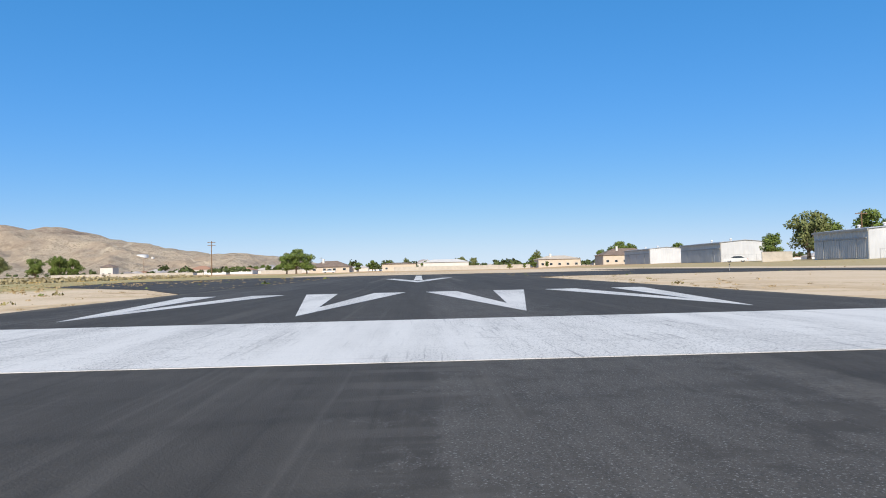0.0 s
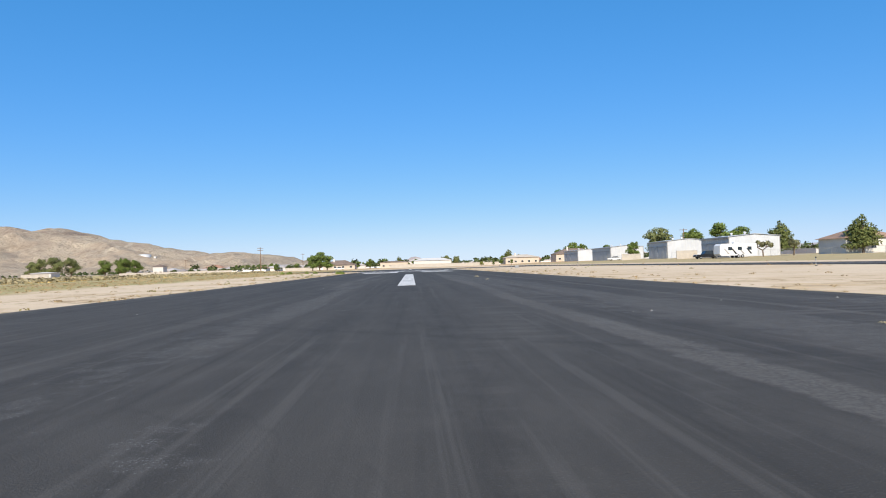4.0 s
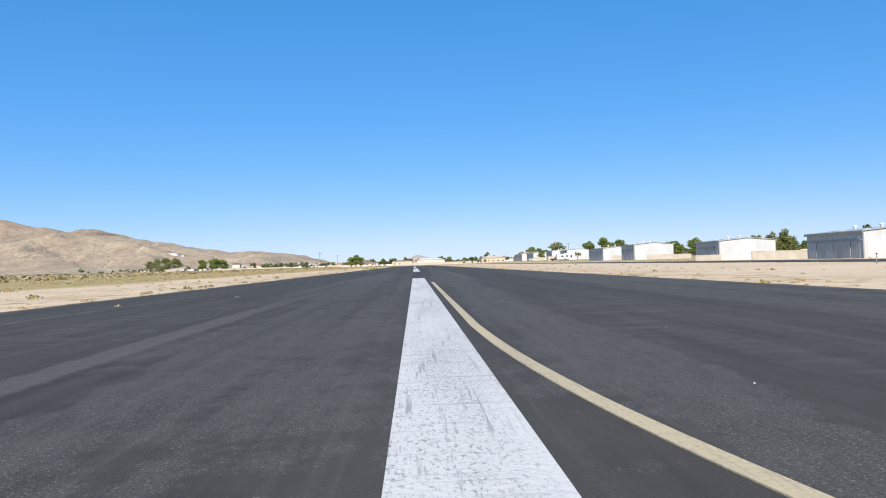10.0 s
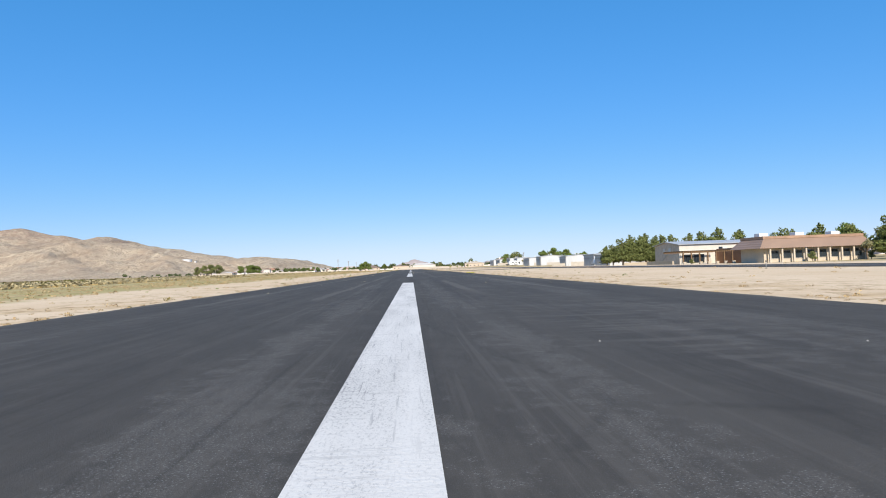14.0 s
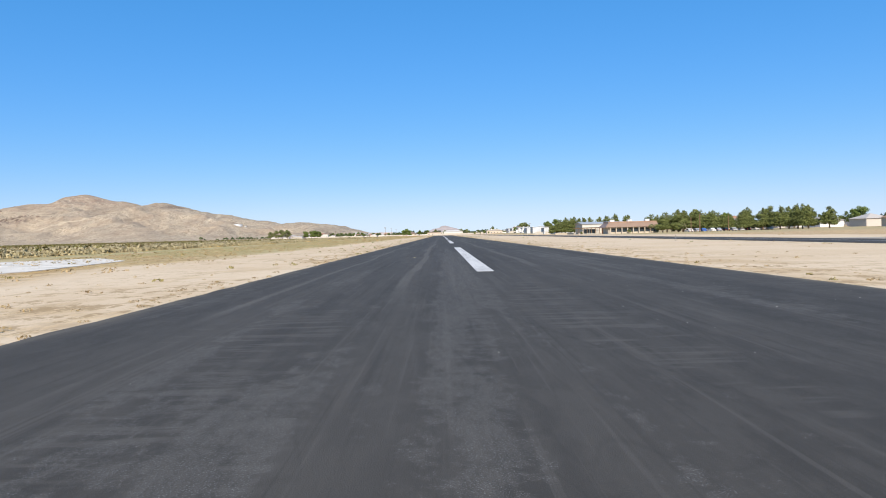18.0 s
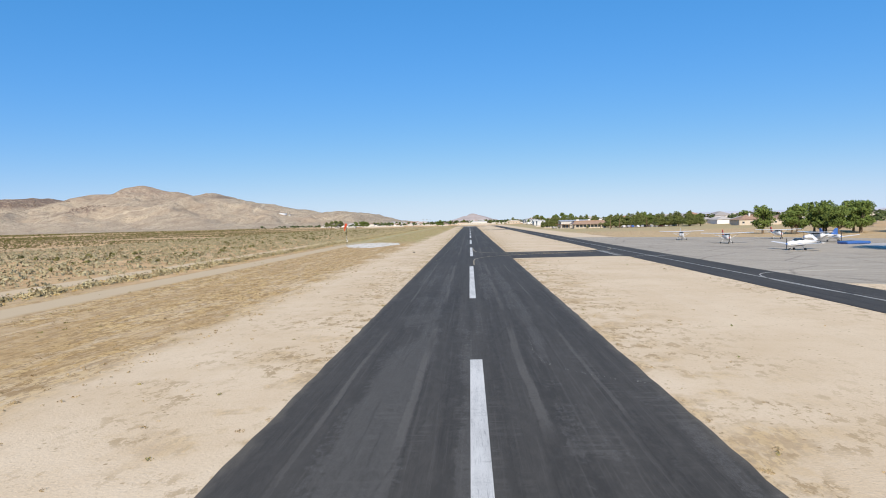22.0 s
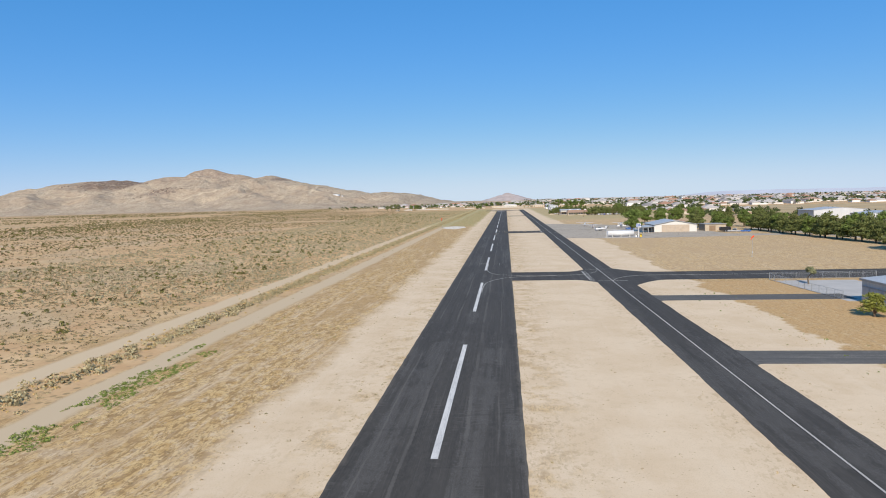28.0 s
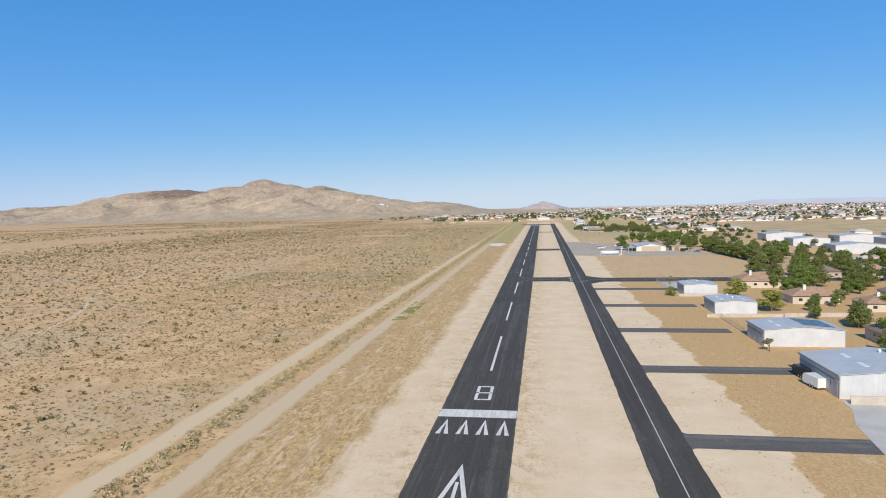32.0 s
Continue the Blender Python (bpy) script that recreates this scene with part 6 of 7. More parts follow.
    for xx in (70.5, 78.0, 85.5):
        part("rooftop_unit", box(B(), xx, -94, 5.103, xx + 1.8, -92, 5.9, 0.04), WHITE, ob)
    return ob


cafe()
for x, y, h in ((72.5, -86.5, 2.6), (76.5, -101.5, 2.2), (60.0, -86.0, 1.4), (88.0, -101.6, 2.0), (95.0, -101, 2.4), (98, -99, 2.2)):
    plant("olive", x, y, h, "shrubs in front of the cafe")


# ---- flying-club hangar, fuel tank and sign ----
def gable_hangar(x0, x1, y0, d, h, rise):
    ob = thing("hangar", (0, 0, 0), 0, "white gabled hangar with tan door and blue metal roof", "hangar")
    xm = (x0 + x1) / 2
    for nm, yy in (("front_wall", y0), ("back_wall", y0 + d)):
        bm = B()
        pts = [(x0, -0.2), (x1, -0.2), (x1, h), (xm, h + rise), (x0, h)]
        lo = [bm.verts.new((a, yy, b)) for a, b in pts]
        hi = [bm.verts.new((a, yy + 0.2, b)) for a, b in pts]
        bm.faces.new(lo), bm.faces.new(hi[::-1])
        for i in range(5):
            bm.faces.new((lo[i], hi[i], hi[(i + 1) % 5], lo[(i + 1) % 5]))
        bmesh.ops.recalc_face_normals(bm, faces=bm.faces)
        part(nm, bm, STUCCO_W, ob)
    part("side_wall", box(B(), x0, y0 + 0.203, -0.2, x0 + 0.2, y0 + d - 0.003, h), STUCCO_W, ob)
    part("side_wall", box(B(), x1 - 0.2, y0 + 0.203, -0.2, x1, y0 + d - 0.003, h), STUCCO_W, ob)
    for s in (0, 1):
        xa = x0 - 0.6 if s == 0 else x1 + 0.6
        sl = rise / (xm - x0)
        za = h - 0.6 * sl + 0.03
        bm = B()
        pts = [(xa, za), (xm, h + rise + 0.03), (xm, h + rise + 0.17), (xa, za + 0.14)]
        lo = [bm.verts.new((a, y0 - 0.7, b)) for a, b in pts]
        hi = [bm.verts.new((a, y0 + d + 0.6, b)) for a, b in pts]
        bm.faces.new(lo), bm.faces.new(hi[::-1])
        for i in range(4):
            bm.faces.new((lo[i], hi[i], hi[(i + 1) % 4], lo[(i + 1) % 4]))
        bmesh.ops.recalc_face_normals(bm, faces=bm.faces)
        part("roof", bm, ROOF_SHEET, ob)
    part("hangar_door", box(B(), x0 + 3.6, y0 - 0.12, 0.02, x1 - 3.6, y0 - 0.004, h - 0.1), simple("tan_hangar_door", (0.44, 0.36, 0.28), 0.7), ob, "wide tan sliding door")
    for k in range(5):
        xx = x0 + 3.6 + (k + 1) * (x1 - x0 - 7.2) / 6
        part("door_seam", box(B(), xx - 0.03, y0 - 0.15, 0.02, xx + 0.03, y0 - 0.123, h - 0.1), TRIM, ob)
    return ob


gable_hangar(79.0, 99.5, -430, 22, 3.6, 2.0)


def office():
    ob = thing("office", (0, 0, 0), 0, "small white office with shaded porch beside the hangar", "office")
    part("wall", box(B(), 73.5, -428, -0.2, 78.6, -418, 2.6), STUCCO_W, ob)
    bm = B()
    pts = [(72.6, 2.55), (78.9, 3.05), (78.9, 3.17), (72.6, 2.67)]
    lo = [bm.verts.new((a, -433.5, b)) for a, b in pts]
    hi = [bm.verts.new((a, -417.4, b)) for a, b in pts]
    bm.faces.new(lo), bm.faces.new(hi[::-1])
    for i in range(4):
        bm.faces.new((lo[i], hi[i], hi[(i + 1) % 4], lo[(i + 1) % 4]))
    bmesh.ops.recalc_face_normals(bm, faces=bm.faces)
    part("roof", bm, ROOF_SHEET, ob)
    for xx in (72.9, 75.6, 78.4):
        part("post", box(B(), xx - 0.07, -433.3, 0, xx + 0.07, -433.15, 2.56), WHITE, ob)
    w = part("window", box(B(), 74.2, -428.06, 0.9, 75.9, -428.003, 2.0), TRIM, ob)
    part("pane", box(B(), 74.3, -428.085, 1.0, 75.8, -428.064, 1.9), GLASS, w)
    part("door", box(B(), 76.6, -428.06, 0.0, 77.6, -428.003, 2.05), DARK, ob)


office()


def shed():
    ob = thing("shed", (0, 0, 0), 0, "flat tan shed beside the hangar", "shed")
    part("wall", box(B(), 104, -428, -0.2, 114, -418, 3.2), TAN, ob)
    part("roof", box(B(), 103.6, -428.4, 3.203, 114.4, -417.6, 3.45), TRIM, ob)
    part("door", box(B(), 106, -428.07, 0, 109, -428.004, 2.6), simple("brown_door", (0.24, 0.17, 0.11), 0.8), ob)


shed()


def fuel_tank():
    ob = thing("fuel_tank", (0, 0, 0), 0, "long white cylindrical fuel tank on saddles", "fuel tank")
    bm = B()
    cyl(bm, 1.2, 1.2, (51.4, -462, 1.75), (62.6, -462, 1.75), 28)
    for s, xx in ((-1, 51.4), (1, 62.6)):
        bmesh.ops.create_uvsphere(bm, u_segments=20, v_segments=10, radius=1.2, matrix=pose(xx, -462, 1.75, 0, 90, 0) @ Matrix.Diagonal((1, 1, 0.28, 1)))
    part("tank", bm, WHITE, ob, smooth=True)
    for xx in (53.2, 57.0, 60.8):
        part("saddle", box(B(), xx - 0.18, -463.0, 0.0, xx + 0.18, -461.0, 0.95, 0.02), CONCRETE, ob)
    for xx in (50.6, 50.95):
        part("ladder_rail", cyl(B(), 0.03, 0.03, (xx, -463.0, 0), (xx, -463.0, 3.4), 6), WHITE, ob)
    for i in range(9):
        part("rung", cyl(B(), 0.02, 0.02, (50.6, -463.0, 0.3 + 0.35 * i), (50.95, -463.0, 0.3 + 0.35 * i), 5), WHITE, ob)
    for xx in (52, 55, 58, 61):
        part("rail_post", cyl(B(), 0.025, 0.025, (xx, -462, 2.9), (xx, -462, 3.5), 5), WHITE, ob)
    part("hand_rail", cyl(B(), 0.025, 0.025, (50.9, -462, 3.5), (61.5, -462, 3.5), 5), WHITE, ob)
    part("kerb", box(B(), 49.8, -464.4, 0.0, 64.6, -459.6, 0.12, 0.02), CONCRETE, ob)
    return ob


fuel_tank()


def pump(x, y, mat, label):
    ob = thing("fuel_pump", (x, y, 0), 0, label, "fuel pump")
    part("cabinet", box(B(), -0.35, -0.3, 0.0, 0.35, 0.3, 1.45, 0.03), mat, ob)
    part("display", box(B(), -0.25, -0.325, 0.95, 0.25, -0.304, 1.3), DARK, ob)
    part("hose_reel", cyl(B(), 0.22, 0.22, (0.38, -0.1, 0.8), (0.38, 0.1, 0.8), 12), TYRE, ob)


pump(63.2, -465.2, WHITE, "white fuel pump cabinet with a dark display")
pump(65.2, -465.4, YELLOW, "yellow pump cabinet beside the fuel tank")


def sign(x, y):
    ob = thing("sign", (x, y, 0), 0, "blue and white sign on a tall white post", "sign")
    part("post", box(B(), -0.14, -0.14, 0, 0.14, 0.14, 6.2, 0.01), WHITE, ob)
    p = part("panel", box(B(), -1.1, -0.28, 4.4, 0.9, -0.144, 6.1, 0.02), WHITE, ob)
    part("emblem", box(B(), -1.0, -0.295, 4.5, -0.55, -0.284, 6.0), BLUE_PAINT, p)
    for k, (w, hh) in enumerate(((1.0, 0.22), (1.25, 0.42), (0.9, 0.2))):
        part("text_bar", box(B(), -0.42, -0.295, 5.62 - 0.52 * k, -0.42 + w, -0.284, 5.62 - 0.52 * k + hh), BLUE_PAINT, p)


sign(64.0, -466.6)


# ---- small aircraft ----
def loft(bm, rings, seg=12):
    """A closed body through elliptical rings: y, z centre, half width, half height."""
    rows = []
    for y, zc, a, b in rings:
        rows.append([bm.verts.new((a * math.cos(6.28318 * k / seg), y, zc + b * math.sin(6.28318 * k / seg))) for k in range(seg)])
    for r0, r1 in zip(rows, rows[1:]):
        for k in range(seg):
            bm.faces.new((r0[k], r0[(k + 1) % seg], r1[(k + 1) % seg], r1[k]))
    bm.faces.new(rows[0][::-1]), bm.faces.new(rows[-1])
    bmesh.ops.recalc_face_normals(bm, faces=bm.faces)
    return bm


def foil(bm, half, root, tip, thick, y, z, dihedral=0.0, sweep=0.0):
    for s in (-1, 1):
        rows = []
        for u, ch in ((0.0, root), (1.0, tip)):
            x = s * half * u
            zz = z + dihedral * u * half
            y0 = y - sweep * u
            t = thick * ch / root
            rows.append([bm.verts.new(v) for v in ((x, y0 + ch * 0.5, zz), (x, y0 + ch * 0.2, zz + t), (x, y0 - ch * 0.5, zz), (x, y0 + ch * 0.2, zz - t * 0.5))])
        for k in range(4):
            bm.faces.new((rows[0][k], rows[1][k], rows[1][(k + 1) % 4], rows[0][(k + 1) % 4]))
        bm.faces.new(rows[1])
    bmesh.ops.recalc_face_normals(bm, faces=bm.faces)
    return bm


def airplane(x, y, turn, high, label, stripe, vtail=False):
    """A parked single-engine aircraft; its nose points to local +y."""
    ob = thing("airplane", (x, y, 0), turn, label, "airplane", "parked aircraft on the apron")
    zc = 1.35 if high else 1.15
    part("fuselage", loft(B(), [(2.35, zc - 0.05, 0.22, 0.22), (2.1, zc - 0.05, 0.42, 0.40), (1.2, zc, 0.52, 0.50), (0.2, zc + 0.15, 0.58, 0.68), (-0.9, zc + 0.12, 0.52, 0.62), (-2.4, zc + 0.12, 0.28, 0.34), (-4.6, zc + 0.2, 0.08, 0.14)]), WHITE, ob, smooth=True)
    part("stripe", loft(B(), [(1.9, zc - 0.12, 0.475, 0.05), (0.2, zc - 0.05, 0.605, 0.07), (-2.4, zc + 0.1, 0.295, 0.05), (-4.2, zc + 0.18, 0.13, 0.03)]), stripe, ob)
    wz = 2.18 if high else 0.85
    part("wing", foil(B(), 5.3, 1.6, 1.15, 0.13, 0.1, wz, 0.03 if high else 0.09), WHITE, ob)
    part("windscreen", loft(B(), [(1.05, zc + 0.42, 0.36, 0.12), (0.55, zc + 0.62, 0.50, 0.26), (-0.5, zc + 0.62, 0.48, 0.26), (-1.1, zc + 0.5, 0.36, 0.14)]), GLASS, ob)
    if vtail:
        part("tail", foil(B(), 1.7, 1.0, 0.6, 0.05, -4.1, zc + 0.25, 0.62, 0.3), WHITE, ob)
    else:
        part("tailplane", foil(B(), 1.7, 0.95, 0.65, 0.05, -4.2, zc + 0.28), WHITE, ob)
        part("fin", extrude_x(B(), [(-3.3, zc + 0.35), (-4.2, zc + 1.6), (-4.75, zc + 1.6), (-4.7, zc + 0.2)], -0.05, 0.05), stripe, ob)
    part("propeller", box(B(), -0.09, 2.36, zc - 0.95, 0.09, 2.40, zc + 0.88, 0.015), DARK, ob)
    part("spinner", cyl(B(), 0.18, 0.03, (0, 2.33, zc - 0.04), (0, 2.62, zc - 0.04), 10), stripe, ob)
    for wx, wy in ((-1.2, -0.3), (1.2, -0.3), (0.0, 1.75)):
        part("gear_leg", cyl(B(), 0.05, 0.04, (wx * 0.35, wy, zc - 0.4), (wx, wy, 0.22), 6), WHITE, ob)
        wh = part("wheel", cyl(B(), 0.20, 0.20, (wx - 0.08, wy, 0.2), (wx + 0.08, wy, 0.2), 14), TYRE, ob)
        part("hub", cyl(B(), 0.09, 0.09, (wx - 0.09, wy, 0.2), (wx + 0.09, wy, 0.2), 10), SILVER, wh)
    if high:
        for s in (-1, 1):
            part("wing_strut", cyl(B(), 0.04, 0.04, (s * 0.5, 0.2, 1.0), (s * 2.6, 0.1, 2.2), 6), WHITE, ob)
    return ob


airplane(55.3, -409.4, 108, False, "white low-wing aircraft with a butterfly tail", BLUE_PAINT, True)
airplane(55.7, -378.5, 170, True, "white high-wing aircraft facing the hangars", RED_PAINT)
airplane(54.3, -353.0, 165, True, "grey and white high-wing aircraft", SILVER)
airplane(75.3, -360.0, 175, True, "white high-wing aircraft with red trim", RED_PAINT)
airplane(77.0, -381.0, 185, False, "white low-wing aircraft parked in tree shade", BLUE_PAINT)
airplane(70.5, -386.0, 95, True, "white high-wing aircraft by the trees", BLUE_PAINT)
tagged(part("tarp", box(B(), 72.0, -394.5, 0.02, 76.5, -391.0, 0.55, 0.15), BLUE_PAINT), "crumpled blue tarpaulin over a low load", "tarp")
slab("island_kerb", [(65, -424), (72, -428), (80, -416), (84, -402), (78, -394), (72, -398)], -0.2, 0.10, CONCRETE, "pale kerbed island under the shade tree", "kerb")


# ---- windsocks and poles ----
def windsock(x, y, h, turn, label, sag=1.0, banded=True):
    ob = thing("windsock", (x, y, 0), turn, label, "windsock")
    part("mast", cyl(B(), 0.07, 0.05, (0, 0, 0), (0, 0, h), 10), TYRE if banded else GREY_METAL, ob, "dark mast" if banded else "pale thin mast")
    for k in range(3 if banded else 0):
        part("mast_band", cyl(B(), 0.085, 0.085, (0, 0, 0.9 + 0.75 * k), (0, 0, 1.25 + 0.75 * k), 10), WHITE, ob, "white band")
    part("hoop", cyl(B(), 0.42 * sag, 0.42 * sag, (-0.05, -0.35, h - 0.35), (0.02, -0.30, h - 0.33), 18), ORANGE, ob)
    bm = B()
    pts = [(0, -0.3, h - 0.35, 0.40), (-0.25, 0.1, h - 0.75, 0.33), (-0.5, 0.35, h - 1.25, 0.26), (-0.62, 0.45, h - 1.75, 0.18), (-0.68, 0.5, h - 2.1, 0.14)]
    pts = [(sag * u, sag * (v + 0.3) - 0.3, h - 0.35 + sag * (w - h + 0.35), r * sag) for u, v, w, r in pts]
    for a, b in zip(pts, pts[1:]):
        cyl(bm, a[3], b[3], a[:3], b[:3], 14)
    part("sock", bm, ORANGE, ob, "drooping orange-red sock", smooth=True)
    part("mount", box(B(), -0.25, -0.25, 0.0, 0.25, 0.25, 0.12), CONCRETE, ob)
    part("hinge_box", box(B(), 0.08, -0.1, 1.05, 0.30, 0.1, 1.5), WHITE, ob)


windsock(-37.0, -330.4, 6.5, 0, "orange-red windsock on a banded mast over white gravel")
windsock(77.0, -562.0, 6.3, 40, "faded orange windsock on a thin mast", 0.6, False)


def pole(x, y, h, label, arms=1):
    ob = thing("utility_pole", (x, y, ground_z(x, y)), 0, label, "utility pole")
    part("pole", cyl(B(), 0.17, 0.11, (0, 0, -0.1), (0, 0, h), 9), WOOD, ob)
    for k in range(arms):
        arm = part("crossarm", box(B(), -1.2, -0.06, h - 0.5 - 0.9 * k, 1.2, 0.06, h - 0.35 - 0.9 * k), WOOD, ob)
        for xx in (-1.05, -0.45, 0.45, 1.05):
            part("insulator", cyl(B(), 0.05, 0.04, (xx, 0, h - 0.35 - 0.9 * k), (xx, 0, h - 0.2 - 0.9 * k), 6), GREY_METAL, arm)


for x, y, h in ((-63, 337, 10.6), (-66, 460, 10.5), (-69, 590, 10.5), (-140, 470, 9)):
    pole(x, y, h, "wooden utility pole with a crossarm", 1 if h < 10.6 else 2)
for x, y, h in ((74.5, -178, 5.2), (90, -132, 5.6), (96, -96, 5.8), (110, -118, 6.0)):
    pole(x, y, h, "bare wooden pole beside the parking row", 0)
pole(86, 262, 9.0, "wooden utility pole behind the hangars", 1)


# ---- vehicles ----
def car(x, y, turn, mat, label, pickup=False, z=None):
    ob = thing("car" if not pickup else "pickup", (x, y, ground_z(x, y) if z is None else z), turn, label, "pickup" if pickup else "car", "parked cars")
    L, W = (5.6, 1.95) if pickup else (4.6, 1.8)
    h = 0.95 if pickup else 0.85
    body = part("body", extrude_x(B(), [(-L / 2, 0.35), (L / 2, 0.35), (L / 2, 0.72), (L / 2 - 0.15, h - 0.04), (L / 2 - 1.3, h), (-L / 2 + 0.1, h), (-L / 2, h - 0.15)], -W / 2, W / 2), mat, ob)
    if pickup:
        cab = [(1.0, h), (0.45, 1.75), (-1.0, 1.78), (-1.15, h)]
    else:
        cab = [(1.1, h), (0.45, 1.42), (-1.1, 1.44), (-1.9, h)]
    part("cabin", extrude_x(B(), cab, -W / 2 + 0.12, W / 2 - 0.12), mat, ob)
    g = [(a * 0.93, b - 0.10 if b > h else b + 0.06) for a, b in cab]
    part("side_windows", extrude_x(B(), g, -W / 2 + 0.10, W / 2 - 0.10), GLASS, ob)
    part("windscreen", extrude_x(B(), [(a + 0.03, b - 0.04 if b > h else b + 0.05) for a, b in cab], -W / 2 + 0.25, W / 2 - 0.25), GLASS, ob)
    for wx in (-W / 2 + 0.02, W / 2 - 0.02):
        for wy in (-L / 2 + 0.95, L / 2 - 0.95):
            s = -1 if wx < 0 else 1
            wh = part("wheel", cyl(B(), 0.35, 0.35, (wx - 0.20 * (s > 0), wy, 0.35), (wx + 0.20 * (s < 0), wy, 0.35), 16), TYRE, ob)
            part("rim", cyl(B(), 0.20, 0.20, (wx - 0.19 * (s > 0) + s * 0.012, wy, 0.35), (wx + 0.19 * (s < 0) + s * 0.012, wy, 0.35), 12), SILVER, wh)
    for s in (-1, 1):
        part("headlight", box(B(), s * (W / 2 - 0.3) - 0.18, L / 2 - 0.02, 0.6, s * (W / 2 - 0.3) + 0.18, L / 2 + 0.02, 0.74), SKYLIGHT, ob)
        part("tail_light", box(B(), s * (W / 2 - 0.2) - 0.12, -L / 2 - 0.02, 0.6, s * (W / 2 - 0.2) + 0.12, -L / 2 + 0.02, 0.78), RED_PAINT, ob)
    return ob


def travel_trailer(x, y, turn, L, label, dark=False, swoosh=True):
    ob = thing("travel_trailer", (x, y, ground_z(x, y)), turn, label, "trailer")
    m = BLACK_PAINT if dark else WHITE
    h = 3.0 if swoosh else 2.3
    part("body", extrude_x(B(), [(-L / 2, 0.5), (L / 2 - 0.3, 0.5), (L / 2, 0.9), (L / 2 - 0.1, h - 0.4), (L / 2 - 0.5, h), (-L / 2 + 0.1, h), (-L / 2, h - 0.15)], -1.15, 1.15), m, ob)
    if swoosh:
        for k in range(4):
            part("graphic", extrude_x(B(), [(-L / 2 + 1 + 1.7 * k, 0.8), (-L / 2 + 1.5 + 1.7 * k, 0.8), (-L / 2 + 2.4 + 1.7 * k, 2.0), (-L / 2 + 2.1 + 1.7 * k, 2.0)], -1.163, 1.163), TRIM if k % 2 else DARK, ob, "dark swoosh")
        for k in range(3):
            part("window", extrude_x(B(), [(-L / 2 + 1.2 + 2.2 * k, 1.6), (-L / 2 + 2.1 + 2.2 * k, 1.6), (-L / 2 + 2.1 + 2.2 * k, 2.3), (-L / 2 + 1.2 + 2.2 * k, 2.3)], -1.17, 1.17), GLASS, ob)
        part("roof_unit", box(B(), -0.4, -0.6, h + 0.003, 0.4, 0.4, h + 0.28, 0.03), WHITE, ob)
    for s in (-1, 1):
        for wy in (-0.9, 0.0):
            wh = part("wheel", cyl(B(), 0.36, 0.36, (s * 1.0, wy, 0.36), (s * 1.18, wy, 0.36), 14), TYRE, ob)
            part("rim", cyl(B(), 0.2, 0.2, (s * 1.02, wy, 0.36), (s * 1.19, wy, 0.36), 10), SILVER, wh)
    part("drawbar", box(B(), -0.12, L / 2 - 0.2, 0.42, 0.12, L / 2 + 0.9, 0.52), TYRE, ob)
    return ob


travel_trailer(68.6, 197.2, 95, 8.4, "white travel trailer with dark swoosh graphics")
car(66.4, 205.5, 92, BLACK_PAINT, "black pickup parked before the trailer", True)
travel_trailer(61.8, -13.0, 92, 3.6, "plain white cargo trailer beside a grey hangar", swoosh=False)
travel_trailer(63.0, -778.5, 10, 5.0, "plain white cargo trailer beside the hangar", swoosh=False)
travel_trailer(63.6, -771.5, 8, 5.2, "black cargo trailer beside the hangar", True, False)
colours = (WHITE, SILVER, BLUE_PAINT, WHITE, SILVER, BLACK_PAINT, SILVER, WHITE, BLACK_PAINT, WHITE, SILVER, WHITE)
cname = {WHITE: "white", SILVER: "silver", BLUE_PAINT: "blue", BLACK_PAINT: "black"}
for i, m in enumerate(colours):
    car(97 + 2.9 * i, -112 + 0.5 * (i % 3), 8 * (i % 2), m, cname[m] + " car parked in a row under the trees")
car(113.5, -441, 70, SILVER, "silver pickup beside the tan shed", True)
car(118.0, -443, 75, BLUE_PAINT, "blue car beside the tan shed")
car(106.0, 262, 20, WHITE, "white pickup beside the hangar", True)
car(69.0, 278, 60, WHITE, "white car before a hangar")
car(-40, 424, 90, WHITE, "white pickup beside a far house", True)
travel_trailer(110.5, -437, 85, 5.0, "dark cargo trailer beside the shed", True, False)


# ---- fences, markers ----
def chain_fence(pts, h, label):
    ob = thing("fence", (*pts[0], ground_z(*pts[0])), 0, label, "fence")
    o = Vector((*pts[0], 0))
    for a, b in zip(pts, pts[1:]):
        a, b = Vector((*a, 0)) - o, Vector((*b, 0)) - o
        n = max(1, round((b - a).length / 2.6))
        for i in range(n + 1):
            p = a.lerp(b, i / n)
            part("fence_post", cyl(B(), 0.035, 0.035, p, p + Vector((0, 0, h)), 6), GREY_METAL, ob)
        for zz in (0.12, h - 0.03):
            part("rail", cyl(B(), 0.025, 0.025, a + Vector((0, 0, zz)), b + Vector((0, 0, zz)), 5), GREY_METAL, ob)
        bm = B()
        L = (b - a).length
        k = int(L / 0.35)
        for i in range(k):
            for s in (0, 1):
                p = a.lerp(b, i / k) + Vector((0, 0, 0.12 if s else h - 0.05))
                q = a.lerp(b, min(1, (i + h / 0.35 * 0.35) / k)) + Vector((0, 0, h - 0.05 if s else 0.12))
                cyl(bm, 0.006, 0.006, p, q, 3)
        part("wire_mesh", bm, GREY_METAL, ob)


